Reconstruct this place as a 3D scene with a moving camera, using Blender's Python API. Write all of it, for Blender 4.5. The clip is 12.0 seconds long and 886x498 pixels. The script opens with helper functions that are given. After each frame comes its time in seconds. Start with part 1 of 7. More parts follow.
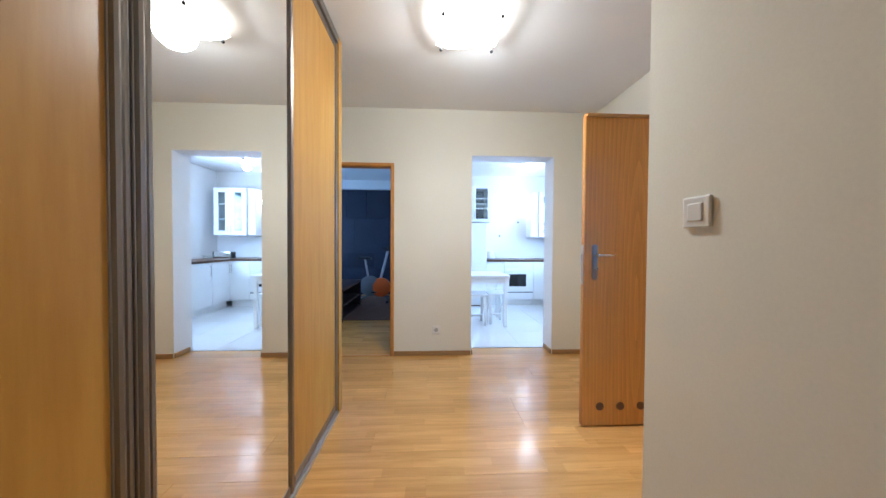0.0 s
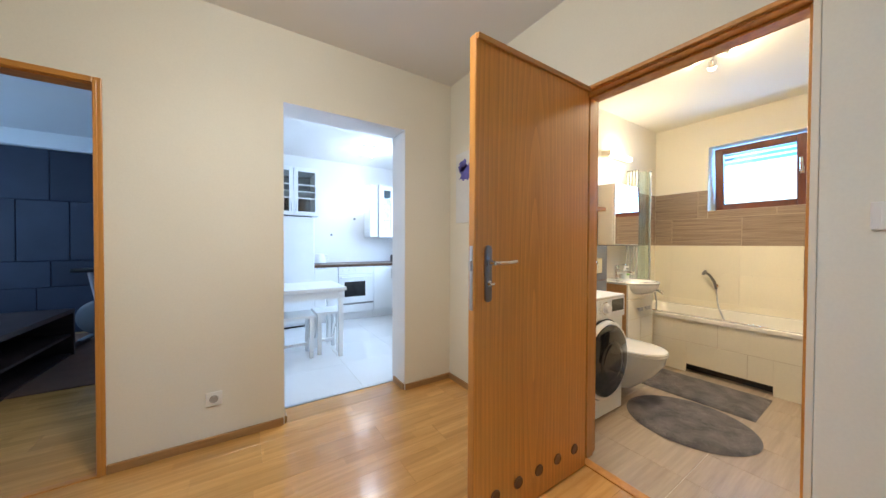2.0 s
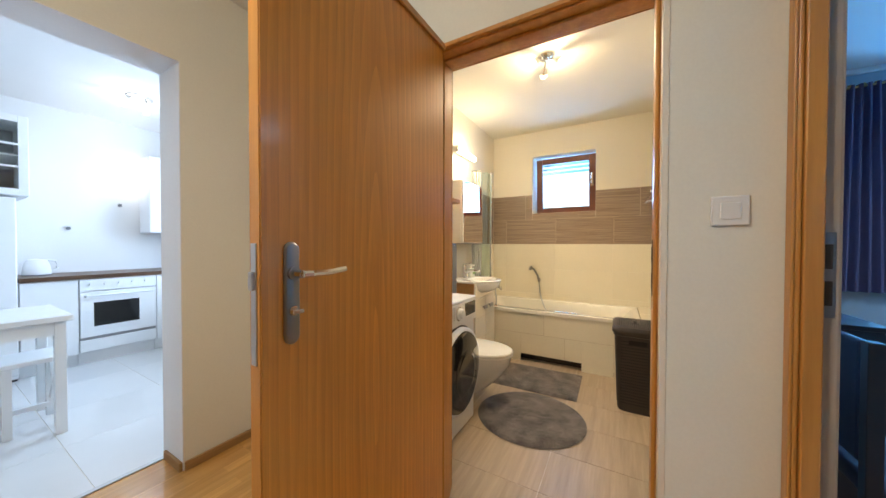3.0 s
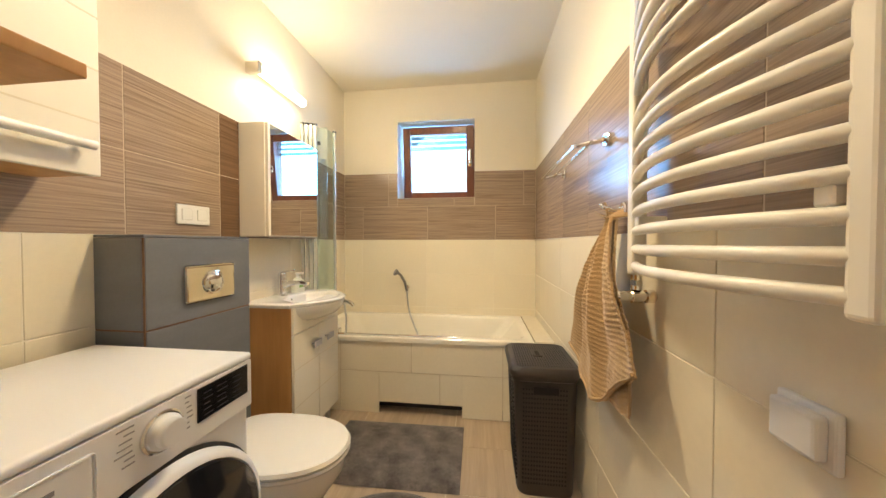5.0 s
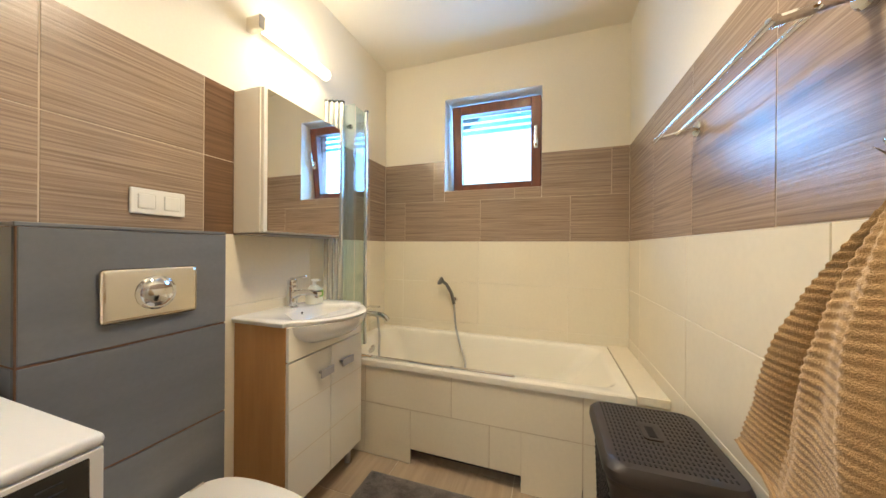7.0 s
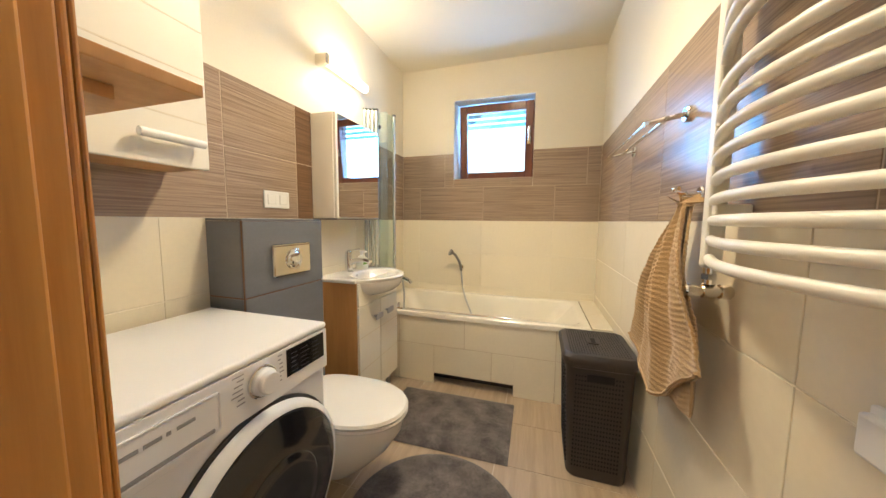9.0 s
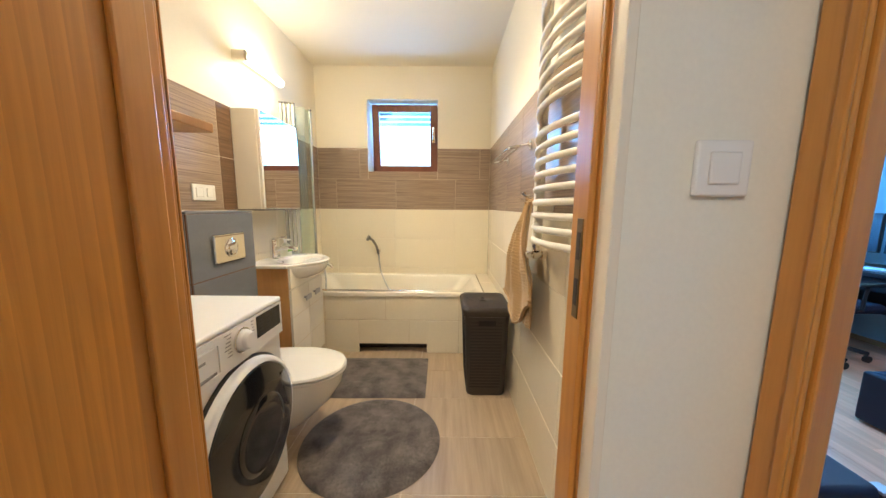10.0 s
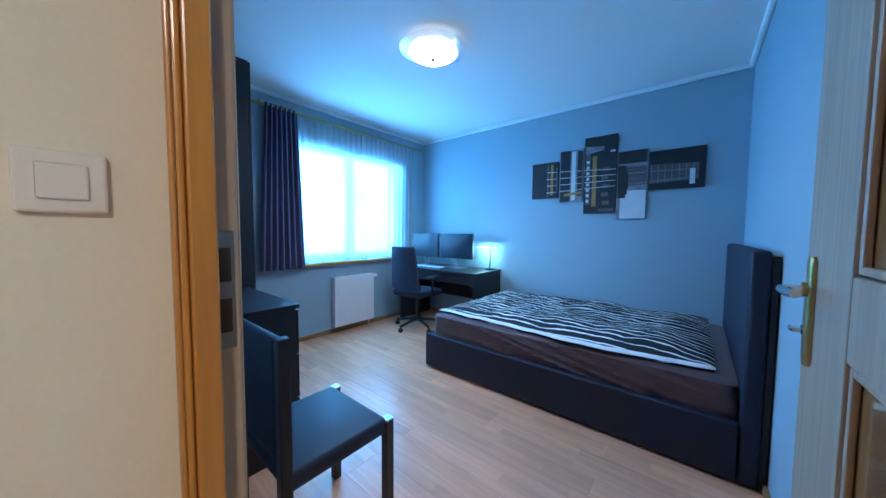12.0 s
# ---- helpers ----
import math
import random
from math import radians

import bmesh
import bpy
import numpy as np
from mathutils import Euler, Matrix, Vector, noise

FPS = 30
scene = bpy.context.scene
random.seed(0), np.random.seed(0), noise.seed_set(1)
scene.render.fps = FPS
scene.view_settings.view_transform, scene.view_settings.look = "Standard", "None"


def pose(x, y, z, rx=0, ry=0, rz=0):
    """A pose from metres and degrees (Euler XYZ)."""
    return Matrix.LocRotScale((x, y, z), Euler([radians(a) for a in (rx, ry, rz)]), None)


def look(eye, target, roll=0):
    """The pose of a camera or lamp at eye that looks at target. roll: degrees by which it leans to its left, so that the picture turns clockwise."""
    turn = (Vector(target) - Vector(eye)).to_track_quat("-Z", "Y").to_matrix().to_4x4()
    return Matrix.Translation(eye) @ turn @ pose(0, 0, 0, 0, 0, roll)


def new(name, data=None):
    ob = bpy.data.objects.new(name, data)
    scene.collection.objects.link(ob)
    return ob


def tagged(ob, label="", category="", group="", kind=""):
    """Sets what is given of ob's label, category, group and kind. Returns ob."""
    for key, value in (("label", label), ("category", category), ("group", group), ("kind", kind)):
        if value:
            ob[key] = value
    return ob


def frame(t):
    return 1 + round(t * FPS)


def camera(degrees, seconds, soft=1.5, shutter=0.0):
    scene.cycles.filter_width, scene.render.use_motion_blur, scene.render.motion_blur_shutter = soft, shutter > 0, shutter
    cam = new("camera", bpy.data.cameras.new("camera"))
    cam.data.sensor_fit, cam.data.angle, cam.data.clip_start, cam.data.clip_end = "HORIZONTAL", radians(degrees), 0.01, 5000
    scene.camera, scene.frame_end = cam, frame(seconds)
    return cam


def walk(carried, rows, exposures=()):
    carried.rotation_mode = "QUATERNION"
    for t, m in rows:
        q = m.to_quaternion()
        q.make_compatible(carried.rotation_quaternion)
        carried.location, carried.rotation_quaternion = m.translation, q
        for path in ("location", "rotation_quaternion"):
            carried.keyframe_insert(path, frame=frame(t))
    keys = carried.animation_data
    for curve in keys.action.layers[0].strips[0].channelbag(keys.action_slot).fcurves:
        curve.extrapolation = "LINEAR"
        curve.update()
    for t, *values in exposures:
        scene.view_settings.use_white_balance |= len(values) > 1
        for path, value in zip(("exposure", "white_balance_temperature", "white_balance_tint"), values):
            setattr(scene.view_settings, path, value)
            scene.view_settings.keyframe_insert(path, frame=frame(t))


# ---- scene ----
cam = camera(110.73, 12.0)
ROWS = [  # seconds, x, y, z, yaw, pitch, roll
    (0, -0.0292, -0.0115, 1.1944, -2.78, -1.1, -0.33),
    (0.5, -0.0136, 0.251, 1.1877, -5.68, -1.14, -0.13),
    (1, 0.0363, 0.5264, 1.2028, -11.08, -1.14, -0.16),
    (1.5, 0.1161, 0.7804, 1.1999, -20.76, -1.06, -0.18),
    (2, 0.2084, 0.9684, 1.1951, -33.15, -0.83, -0.25),
    (2.5, 0.3782, 1.132, 1.1982, -46.61, -0.94, -0.14),
    (3, 0.6122, 1.2662, 1.1881, -60.24, -0.84, -0.11),
    (3.2, 0.7164, 1.3214, 1.1903, -65.51, -0.89, -0.03),
    (3.5, 0.8676, 1.3462, 1.1784, -71.96, -0.71, -0.3),
    (5.5, 1.9599, 1.4448, 1.1585, -83.12, -1.11, 0.03),
    (6, 2.1492, 1.4455, 1.1455, -81.51, -0.6, 0.16),
    (6.5, 2.2355, 1.4418, 1.1397, -76.56, -0.22, -0.15),
    (7, 2.2461, 1.4344, 1.1426, -70.85, -0.1, -0.45),
    (7.5, 2.182, 1.4266, 1.1401, -66.08, -0.78, -0.69),
    (9.5, 1.4729, 1.4173, 1.2128, -78.77, -8.28, -0.45),
    (9.7, 1.392, 1.4078, 1.2199, -83.21, -8.19, -0.4),
    (10, 1.2792, 1.4121, 1.2234, -89.68, -7.84, -0.46),
    (10.5, 1.1183, 1.3644, 1.2236, -100.31, -7.44, -0.04),
    (11, 1.0291, 1.2517, 1.2315, -111.91, -6.56, -0.07),
    (11.3, 1.0144, 1.1913, 1.2349, -119.11, -5.38, -0.23),
    (11.5, 1.0256, 1.1305, 1.2303, -125.43, -4.61, -0.45),
    (12, 1.094, 0.9888, 1.2206, -140.38, -3.2, -0.44),
]
EXPOSURES = [  # seconds, stops, kelvin, tint
    (0.0, 0.13, 5650, 10), (0.5, 0.06, 5650, 10), (1.0, 0.08, 5650, 10), (1.5, 0.07, 5950, 10), (2.0, -0.07, 6300, 10), (2.5, -0.24, 6550, 10), (3.5, -0.20, 6900, 10),
    (5.5, -0.20, 6800, 10), (6.5, -0.26, 6400, 10), (7.5, -0.34, 6100, 10), (9.5, -0.12, 6450, 10), (10.5, -0.08, 6450, 10), (11.0, -0.20, 6450, 10), (12.0, -0.30, 6450, 10)]
walk(cam, [(t, pose(x, y, z, 90 + pitch, roll, yaw)) for t, x, y, z, yaw, pitch, roll in ROWS], EXPOSURES)

# ---- daylight ----
world = bpy.data.worlds.new("sky")
scene.world = world
world.use_nodes = True
_n = world.node_tree.nodes
_sky = _n.new("ShaderNodeTexSky")
_sky.sky_type, _sky.sun_disc = "NISHITA", False
_sky.sun_elevation, _sky.sun_rotation = radians(40), radians(200)
world.node_tree.links.new(_sky.outputs[0], _n["Background"].inputs[0])
_n["Background"].inputs[1].default_value = 0.12

DAY = (0.07, 0.41, 1.0)
WARM = (1.0, 0.83, 0.565)


def area(name, m, sx, sy, power, color):
    d = bpy.data.lights.new(name, "AREA")
    d.shape, d.size, d.size_y, d.energy, d.color = "RECTANGLE", sx, sy, power, color
    ob = new(name, d)
    ob.matrix_world = m
    return ob


def bulb(name, p, power, color, radius=0.05):
    d = bpy.data.lights.new(name, "POINT")
    d.energy, d.color, d.shadow_soft_size = power, color, radius
    ob = new(name, d)
    ob.location = p
    return ob


def spot(name, p, power, color, degrees):
    d = bpy.data.lights.new(name, "SPOT")
    d.energy, d.color, d.shadow_soft_size, d.spot_size, d.spot_blend = power, color, 0.11, radians(degrees), 0.75
    ob = new(name, d)
    ob.location = p
    return ob


# daylight through the windows
area("daylight_bedroom_window", look((4.66, -1.265, 1.54), (2.4, -1.265, 0.6)), 1.60, 1.32, 196, DAY)
area("daylight_bathroom_window", look((4.73, 1.83, 1.92), (2.5, 1.70, 1.75)), 0.66, 0.64, 26, (0.13, 0.43, 1.0))
area("daylight_kitchen_window", look((3.00, 4.75, 1.65), (1.0, 4.9, 0.9)), 1.3, 1.15, 84, (0.48, 0.68, 1.0))
area("daylight_den_window", look((-3.42, 5.6, 1.5), (-1.0, 5.6, 1.0)), 1.5, 1.4, 34, (0.25, 0.5, 1.0))
# electric lamps
spot("hall_lamp_light", (0.22, 1.90, 2.45), 52, (0.96, 0.955, 0.88), 172)
bulb("hall_lamp_glow", (0.22, 1.90, 2.45), 25, (0.96, 0.955, 0.88), 0.05)
bulb("mirror_lamp_light", (3.46, 2.55, 2.10), 10, WARM, 0.04)
spot("bath_spot_light", (2.92, 1.73, 2.43), 84, WARM, 150)
bulb("bath_bulb_light", (2.92, 1.73, 2.43), 13, WARM, 0.04)
spot("bedroom_lamp_light", (2.65, -0.76, 2.44), 112, (0.57, 0.74, 1.0), 164)
bulb("desk_lamp_light", (3.20, -2.38, 0.99), 11.0, (0.30, 0.80, 1.0), 0.03)
bulb("kitchen_lamp_light", (1.76, 5.3, 2.45), 8, (0.9, 0.95, 1.0), 0.06)
bulb("kitchen_wall_light", (2.02, 6.20, 1.98), 4.5, (0.95, 0.97, 1.0), 0.05)
# ---- materials ----
def mat(name, color, rough=0.5, metal=0.0, spread=0.06, scale=(6, 6, 6), fine=0.0, fine_scale=120, bump=0.0, bump_scale=90,
        random_value=0.0, emit=0.0, glow=None, coat=0.0, rough_spread=0.06, ior=1.45, sheen=0.0):
    m = bpy.data.materials.new(name)
    m.use_nodes = True
    nt = m.node_tree
    b = nt.nodes["Principled BSDF"]
    b.inputs["Metallic"].default_value = metal
    b.inputs["IOR"].default_value = ior
    b.inputs["Coat Weight"].default_value = coat
    b.inputs["Coat Roughness"].default_value = 0.12
    b.inputs["Sheen Weight"].default_value = sheen
    tc = nt.nodes.new("ShaderNodeTexCoord")
    mp = nt.nodes.new("ShaderNodeMapping")
    mp.inputs["Scale"].default_value = scale
    nt.links.new(tc.outputs["Object"], mp.inputs["Vector"])
    n1 = nt.nodes.new("ShaderNodeTexNoise")
    n1.inputs["Scale"].default_value, n1.inputs["Detail"].default_value = 1.0, 5
    nt.links.new(mp.outputs[0], n1.inputs["Vector"])
    hsv = nt.nodes.new("ShaderNodeHueSaturation")
    hsv.inputs["Color"].default_value = (*color, 1)
    mr = nt.nodes.new("ShaderNodeMapRange")
    mr.inputs[3].default_value, mr.inputs[4].default_value = 1 - spread * 2, 1 + spread * 2
    nt.links.new(n1.outputs["Fac"], mr.inputs[0])
    last = mr.outputs[0]
    if fine:
        n2 = nt.nodes.new("ShaderNodeTexNoise")
        n2.inputs["Scale"].default_value, n2.inputs["Detail"].default_value = fine_scale, 3
        nt.links.new(tc.outputs["Object"], n2.inputs["Vector"])
        m2 = nt.nodes.new("ShaderNodeMapRange")
        m2.inputs[3].default_value, m2.inputs[4].default_value = 1 - fine * 2, 1 + fine * 2
        nt.links.new(n2.outputs["Fac"], m2.inputs[0])
        mu = nt.nodes.new("ShaderNodeMath")
        mu.operation = "MULTIPLY"
        nt.links.new(last, mu.inputs[0]), nt.links.new(m2.outputs[0], mu.inputs[1])
        last = mu.outputs[0]
    if random_value:
        oi = nt.nodes.new("ShaderNodeObjectInfo")
        m3 = nt.nodes.new("ShaderNodeMapRange")
        m3.inputs[3].default_value, m3.inputs[4].default_value = 1 - random_value, 1 + random_value
        nt.links.new(oi.outputs["Random"], m3.inputs[0])
        mu = nt.nodes.new("ShaderNodeMath")
        mu.operation = "MULTIPLY"
        nt.links.new(last, mu.inputs[0]), nt.links.new(m3.outputs[0], mu.inputs[1])
        last = mu.outputs[0]
    nt.links.new(last, hsv.inputs["Value"])
    nt.links.new(hsv.outputs[0], b.inputs["Base Color"])
    r = nt.nodes.new("ShaderNodeMapRange")
    r.inputs[3].default_value, r.inputs[4].default_value = max(rough - rough_spread, 0.02), min(rough + rough_spread, 1)
    nt.links.new(n1.outputs["Fac"], r.inputs[0])
    nt.links.new(r.outputs[0], b.inputs["Roughness"])
    if bump:
        n3 = nt.nodes.new("ShaderNodeTexNoise")
        n3.inputs["Scale"].default_value, n3.inputs["Detail"].default_value = bump_scale, 4
        nt.links.new(tc.outputs["Object"], n3.inputs["Vector"])
        bp = nt.nodes.new("ShaderNodeBump")
        bp.inputs["Strength"].default_value, bp.inputs["Distance"].default_value = bump, 0.004
        nt.links.new(n3.outputs["Fac"], bp.inputs["Height"])
        nt.links.new(bp.outputs[0], b.inputs["Normal"])
    if emit:
        b.inputs["Emission Color"].default_value = (*(glow or color), 1)
        b.inputs["Emission Strength"].default_value = emit
    return m


def grained(name, light, dark, stretch, rough=0.4, random_value=0.0, coat=0.0, bump=0.12, contrast=(0.3, 0.72), detail=6, wave=0.0, shift=True):
    """Wood or wood-like print; stretch is the scale along x, y, z (small along the grain)."""
    m = bpy.data.materials.new(name)
    m.use_nodes = True
    nt = m.node_tree
    b = nt.nodes["Principled BSDF"]
    b.inputs["Coat Weight"].default_value = coat
    b.inputs["Coat Roughness"].default_value = 0.15
    tc = nt.nodes.new("ShaderNodeTexCoord")
    mp = nt.nodes.new("ShaderNodeMapping")
    mp.inputs["Scale"].default_value = stretch
    nt.links.new(tc.outputs["Object"], mp.inputs["Vector"])
    oi = nt.nodes.new("ShaderNodeObjectInfo")
    if shift:
        ml = nt.nodes.new("ShaderNodeMath")
        ml.operation = "MULTIPLY"
        ml.inputs[1].default_value = 40
        nt.links.new(oi.outputs["Random"], ml.inputs[0])
        nt.links.new(ml.outputs[0], mp.inputs["Location"])
    n1 = nt.nodes.new("ShaderNodeTexNoise")
    n1.inputs["Scale"].default_value, n1.inputs["Detail"].default_value, n1.inputs["Roughness"].default_value = 1.0, detail, 0.65
    n1.inputs["Distortion"].default_value = wave
    nt.links.new(mp.outputs[0], n1.inputs["Vector"])
    cr = nt.nodes.new("ShaderNodeValToRGB")
    cr.color_ramp.elements[0].position, cr.color_ramp.elements[1].position = contrast
    cr.color_ramp.elements[0].color, cr.color_ramp.elements[1].color = (*dark, 1), (*light, 1)
    nt.links.new(n1.outputs["Fac"], cr.inputs[0])
    hsv = nt.nodes.new("ShaderNodeHueSaturation")
    nt.links.new(cr.outputs[0], hsv.inputs["Color"])
    if random_value:
        m3 = nt.nodes.new("ShaderNodeMapRange")
        m3.inputs[3].default_value, m3.inputs[4].default_value = 1 - random_value, 1 + random_value
        nt.links.new(oi.outputs["Random"], m3.inputs[0])
        nt.links.new(m3.outputs[0], hsv.inputs["Value"])
    nt.links.new(hsv.outputs[0], b.inputs["Base Color"])
    r = nt.nodes.new("ShaderNodeMapRange")
    r.inputs[3].default_value, r.inputs[4].default_value = rough + 0.07, rough - 0.05
    nt.links.new(n1.outputs["Fac"], r.inputs[0])
    nt.links.new(r.outputs[0], b.inputs["Roughness"])
    bp = nt.nodes.new("ShaderNodeBump")
    bp.inputs["Strength"].default_value, bp.inputs["Distance"].default_value = bump, 0.002
    nt.links.new(n1.outputs["Fac"], bp.inputs["Height"])
    nt.links.new(bp.outputs[0], b.inputs["Normal"])
    return m


def glass(name, tint, rough=0.0, mix=0.85):
    """Thin clear pane: mostly see-through, with a glossy surface."""
    m = bpy.data.materials.new(name)
    m.use_nodes = True
    nt = m.node_tree
    nt.nodes.remove(nt.nodes["Principled BSDF"])
    t = nt.nodes.new("ShaderNodeBsdfTransparent")
    t.inputs[0].default_value = (*tint, 1)
    g = nt.nodes.new("ShaderNodeBsdfGlossy")
    g.inputs["Roughness"].default_value = rough
    mx = nt.nodes.new("ShaderNodeMixShader")
    mx.inputs[0].default_value = 1 - mix
    nt.links.new(t.outputs[0], mx.inputs[1]), nt.links.new(g.outputs[0], mx.inputs[2])
    nt.links.new(mx.outputs[0], nt.nodes["Material Output"].inputs[0])
    return m


PLASTER = mat("cream_plaster", (0.80, 0.775, 0.675), 0.85, spread=0.03, scale=(1.2, 1.2, 1.2), fine=0.02, bump=0.05, bump_scale=140)
WHITE_PLASTER = mat("white_plaster", (0.82, 0.82, 0.82), 0.85, spread=0.02, scale=(1.5, 1.5, 1.5), fine=0.02, bump=0.10, bump_scale=140)
CEILING = mat("ceiling_paint", (0.80, 0.79, 0.78), 0.9, spread=0.02, scale=(1, 1, 1), bump=0.06, bump_scale=120)
GREY_PAINT = mat("grey_wall_paint", (0.30, 0.415, 0.48), 0.8, spread=0.035, scale=(1.3, 1.3, 1.3), fine=0.02, bump=0.12, bump_scale=140)
BATH_PAINT = mat("pale_cream_tile_glaze", (0.80, 0.74, 0.61), 0.35, spread=0.03, scale=(1.2, 1.2, 1.2), fine=0.02)
OAK = grained("oak_door_veneer", (0.77, 0.340, 0.057), (0.52, 0.215, 0.035), (62, 62, 1.7), 0.38, coat=0.15, wave=1.6, contrast=(0.24, 0.74), shift=False)
OAK_TRIM = grained("oak_trim", (0.64, 0.300, 0.066), (0.46, 0.190, 0.038), (30, 30, 1.4), 0.35, coat=0.2)
OAK_TRIM_X = grained("oak_trim_lying", (0.64, 0.300, 0.066), (0.46, 0.190, 0.038), (1.4, 30, 30), 0.35, coat=0.2)
BEECH = grained("beech_wardrobe_panel", (0.53, 0.275, 0.048), (0.43, 0.200, 0.030), (26, 26, 2.2), 0.33, coat=0.15)
LAMINATE = grained("oak_laminate_plank", (0.74, 0.410, 0.135), (0.48, 0.235, 0.064), (1.6, 26, 4), 0.165, random_value=0.07, coat=0.3, contrast=(0.22, 0.72), wave=0.8)
LAMINATE_BED = grained("pale_laminate_plank", (0.90, 0.45, 0.265), (0.72, 0.315, 0.18), (1.6, 26, 4), 0.345, random_value=0.08, coat=0.1, wave=0.8)


def strips(m, low, high):
    """Three-strip laminate: short strips of lighter and darker wood printed on each plank."""
    nt = m.node_tree
    hsv = nt.nodes["Hue/Saturation/Value"]
    ramp = nt.nodes["Color Ramp"]
    tc = nt.nodes["Texture Coordinate"]
    br = nt.nodes.new("ShaderNodeTexBrick")
    br.offset, br.squash = 0.37, 1.0
    br.inputs["Color1"].default_value, br.inputs["Color2"].default_value = (*low, 1), (*high, 1)
    br.inputs["Mortar"].default_value = (*low, 1)
    br.inputs["Scale"].default_value, br.inputs["Mortar Size"].default_value = 1.0, 0.0004
    br.inputs["Brick Width"].default_value, br.inputs["Row Height"].default_value = 0.428, 0.0639
    oi = nt.nodes["Object Info"]
    ad = nt.nodes.new("ShaderNodeVectorMath")
    ad.operation = "MULTIPLY_ADD"
    cb_ = nt.nodes.new("ShaderNodeCombineXYZ")
    nt.links.new(oi.outputs["Random"], cb_.inputs[0])
    ad.inputs[1].default_value = (7.0, 0, 0)
    nt.links.new(cb_.outputs[0], ad.inputs[0]), nt.links.new(tc.outputs["Object"], ad.inputs[2])
    nt.links.new(ad.outputs[0], br.inputs["Vector"])
    mx = nt.nodes.new("ShaderNodeMix")
    mx.data_type, mx.blend_type = "RGBA", "MULTIPLY"
    mx.inputs[0].default_value = 1.0
    nt.links.new(ramp.outputs[0], mx.inputs[6]), nt.links.new(br.outputs["Color"], mx.inputs[7])
    nt.links.new(mx.outputs[2], hsv.inputs["Color"])


def cathedral(m, scale, centre):
    """Arched growth-ring figure mixed into the grain."""
    nt = m.node_tree
    ramp, n1, tc = nt.nodes["Color Ramp"], nt.nodes["Noise Texture"], nt.nodes["Texture Coordinate"]
    mp = nt.nodes.new("ShaderNodeMapping")
    mp.inputs["Scale"].default_value = scale
    mp.inputs["Location"].default_value = [-a * b for a, b in zip(scale, centre)]
    nt.links.new(tc.outputs["Object"], mp.inputs["Vector"])
    w = nt.nodes.new("ShaderNodeTexWave")
    w.wave_type, w.rings_direction, w.wave_profile = "RINGS", "SPHERICAL", "SAW"
    w.inputs["Scale"].default_value, w.inputs["Distortion"].default_value = 1.0, 3.0
    w.inputs["Detail"].default_value, w.inputs["Detail Scale"].default_value = 3.0, 1.0
    nt.links.new(mp.outputs[0], w.inputs["Vector"])
    a = nt.nodes.new("ShaderNodeMath")
    a.operation = "MULTIPLY_ADD"
    a.inputs[1].default_value = 0.22
    b = nt.nodes.new("ShaderNodeMath")
    b.operation = "MULTIPLY"
    b.inputs[1].default_value = 0.75
    nt.links.new(n1.outputs["Fac"], b.inputs[0])
    nt.links.new(w.outputs["Fac"], a.inputs[0]), nt.links.new(b.outputs[0], a.inputs[2])
    nt.links.new(a.outputs[0], ramp.inputs[0])


cathedral(OAK, (13.0, 13.0, 0.95), (1.33, 1.93, 0.75))
strips(LAMINATE, (0.87, 0.86, 0.85), (1.07, 1.07, 1.07))
strips(LAMINATE_BED, (0.86, 0.86, 0.86), (1.05, 1.05, 1.05))
JOINT = mat("brown_joint", (0.42, 0.235, 0.095), 0.5)
# Grey that paints the shade inside the well of the white socket.
SOCKET_SHADE = mat("socket_well_shade", (0.42, 0.40, 0.37), 0.5)
DARK_STEEL = mat("dark_worn_steel", (0.26, 0.25, 0.24), 0.34, 1.0, spread=0.08)
BATH_CEILING = mat("cream_ceiling_paint", (0.82, 0.76, 0.63), 0.9, spread=0.02, scale=(1, 1, 1), bump=0.06, bump_scale=120)
GROUT = mat("cream_grout", (0.74, 0.67, 0.53), 0.8)
TILE_CREAM = mat("cream_wall_tile", (0.80, 0.73, 0.58), 0.20, spread=0.03, scale=(2, 2, 2), fine=0.02, fine_scale=60, random_value=0.02)
TILE_BROWN = grained("brown_striated_tile", (0.43, 0.325, 0.240), (0.225, 0.158, 0.112), (2.4, 2.4, 165), 0.195, random_value=0.05, bump=0.30, contrast=(0.33, 0.67))
TILE_DARK = grained("dark_brown_striated_tile", (0.20, 0.115, 0.065), (0.10, 0.055, 0.03), (2.2, 2.2, 95), 0.195, random_value=0.03, bump=0.35)
TILE_GREY = mat("slate_grey_tile", (0.150, 0.156, 0.168), 0.36, spread=0.10, scale=(3, 3, 14), fine=0.04, fine_scale=90, random_value=0.03)
TILE_FLOOR = grained("beige_striped_floor_tile", (0.51, 0.40, 0.285), (0.37, 0.282, 0.195), (2.0, 34, 4), 0.345, random_value=0.04, bump=0.15)
TILE_KITCHEN = mat("polished_white_floor_tile", (0.74, 0.74, 0.74), 0.10, spread=0.04, scale=(2, 2, 2), random_value=0.02)
CERAMIC = mat("white_sanitary_ceramic", (0.84, 0.82, 0.77), 0.10, spread=0.015, coat=0.3)
ACRYLIC = mat("white_bath_acrylic", (0.84, 0.80, 0.70), 0.16, spread=0.015)
ENAMEL = mat("white_enamel", (0.78, 0.78, 0.78), 0.36, spread=0.01, rough_spread=0.02)
ENAMEL_BATH = mat("cream_white_lacquer", (0.82, 0.78, 0.68), 0.37, spread=0.02)
KITCHEN_WHITE = mat("white_kitchen_lacquer", (0.84, 0.85, 0.86), 0.37, spread=0.015)
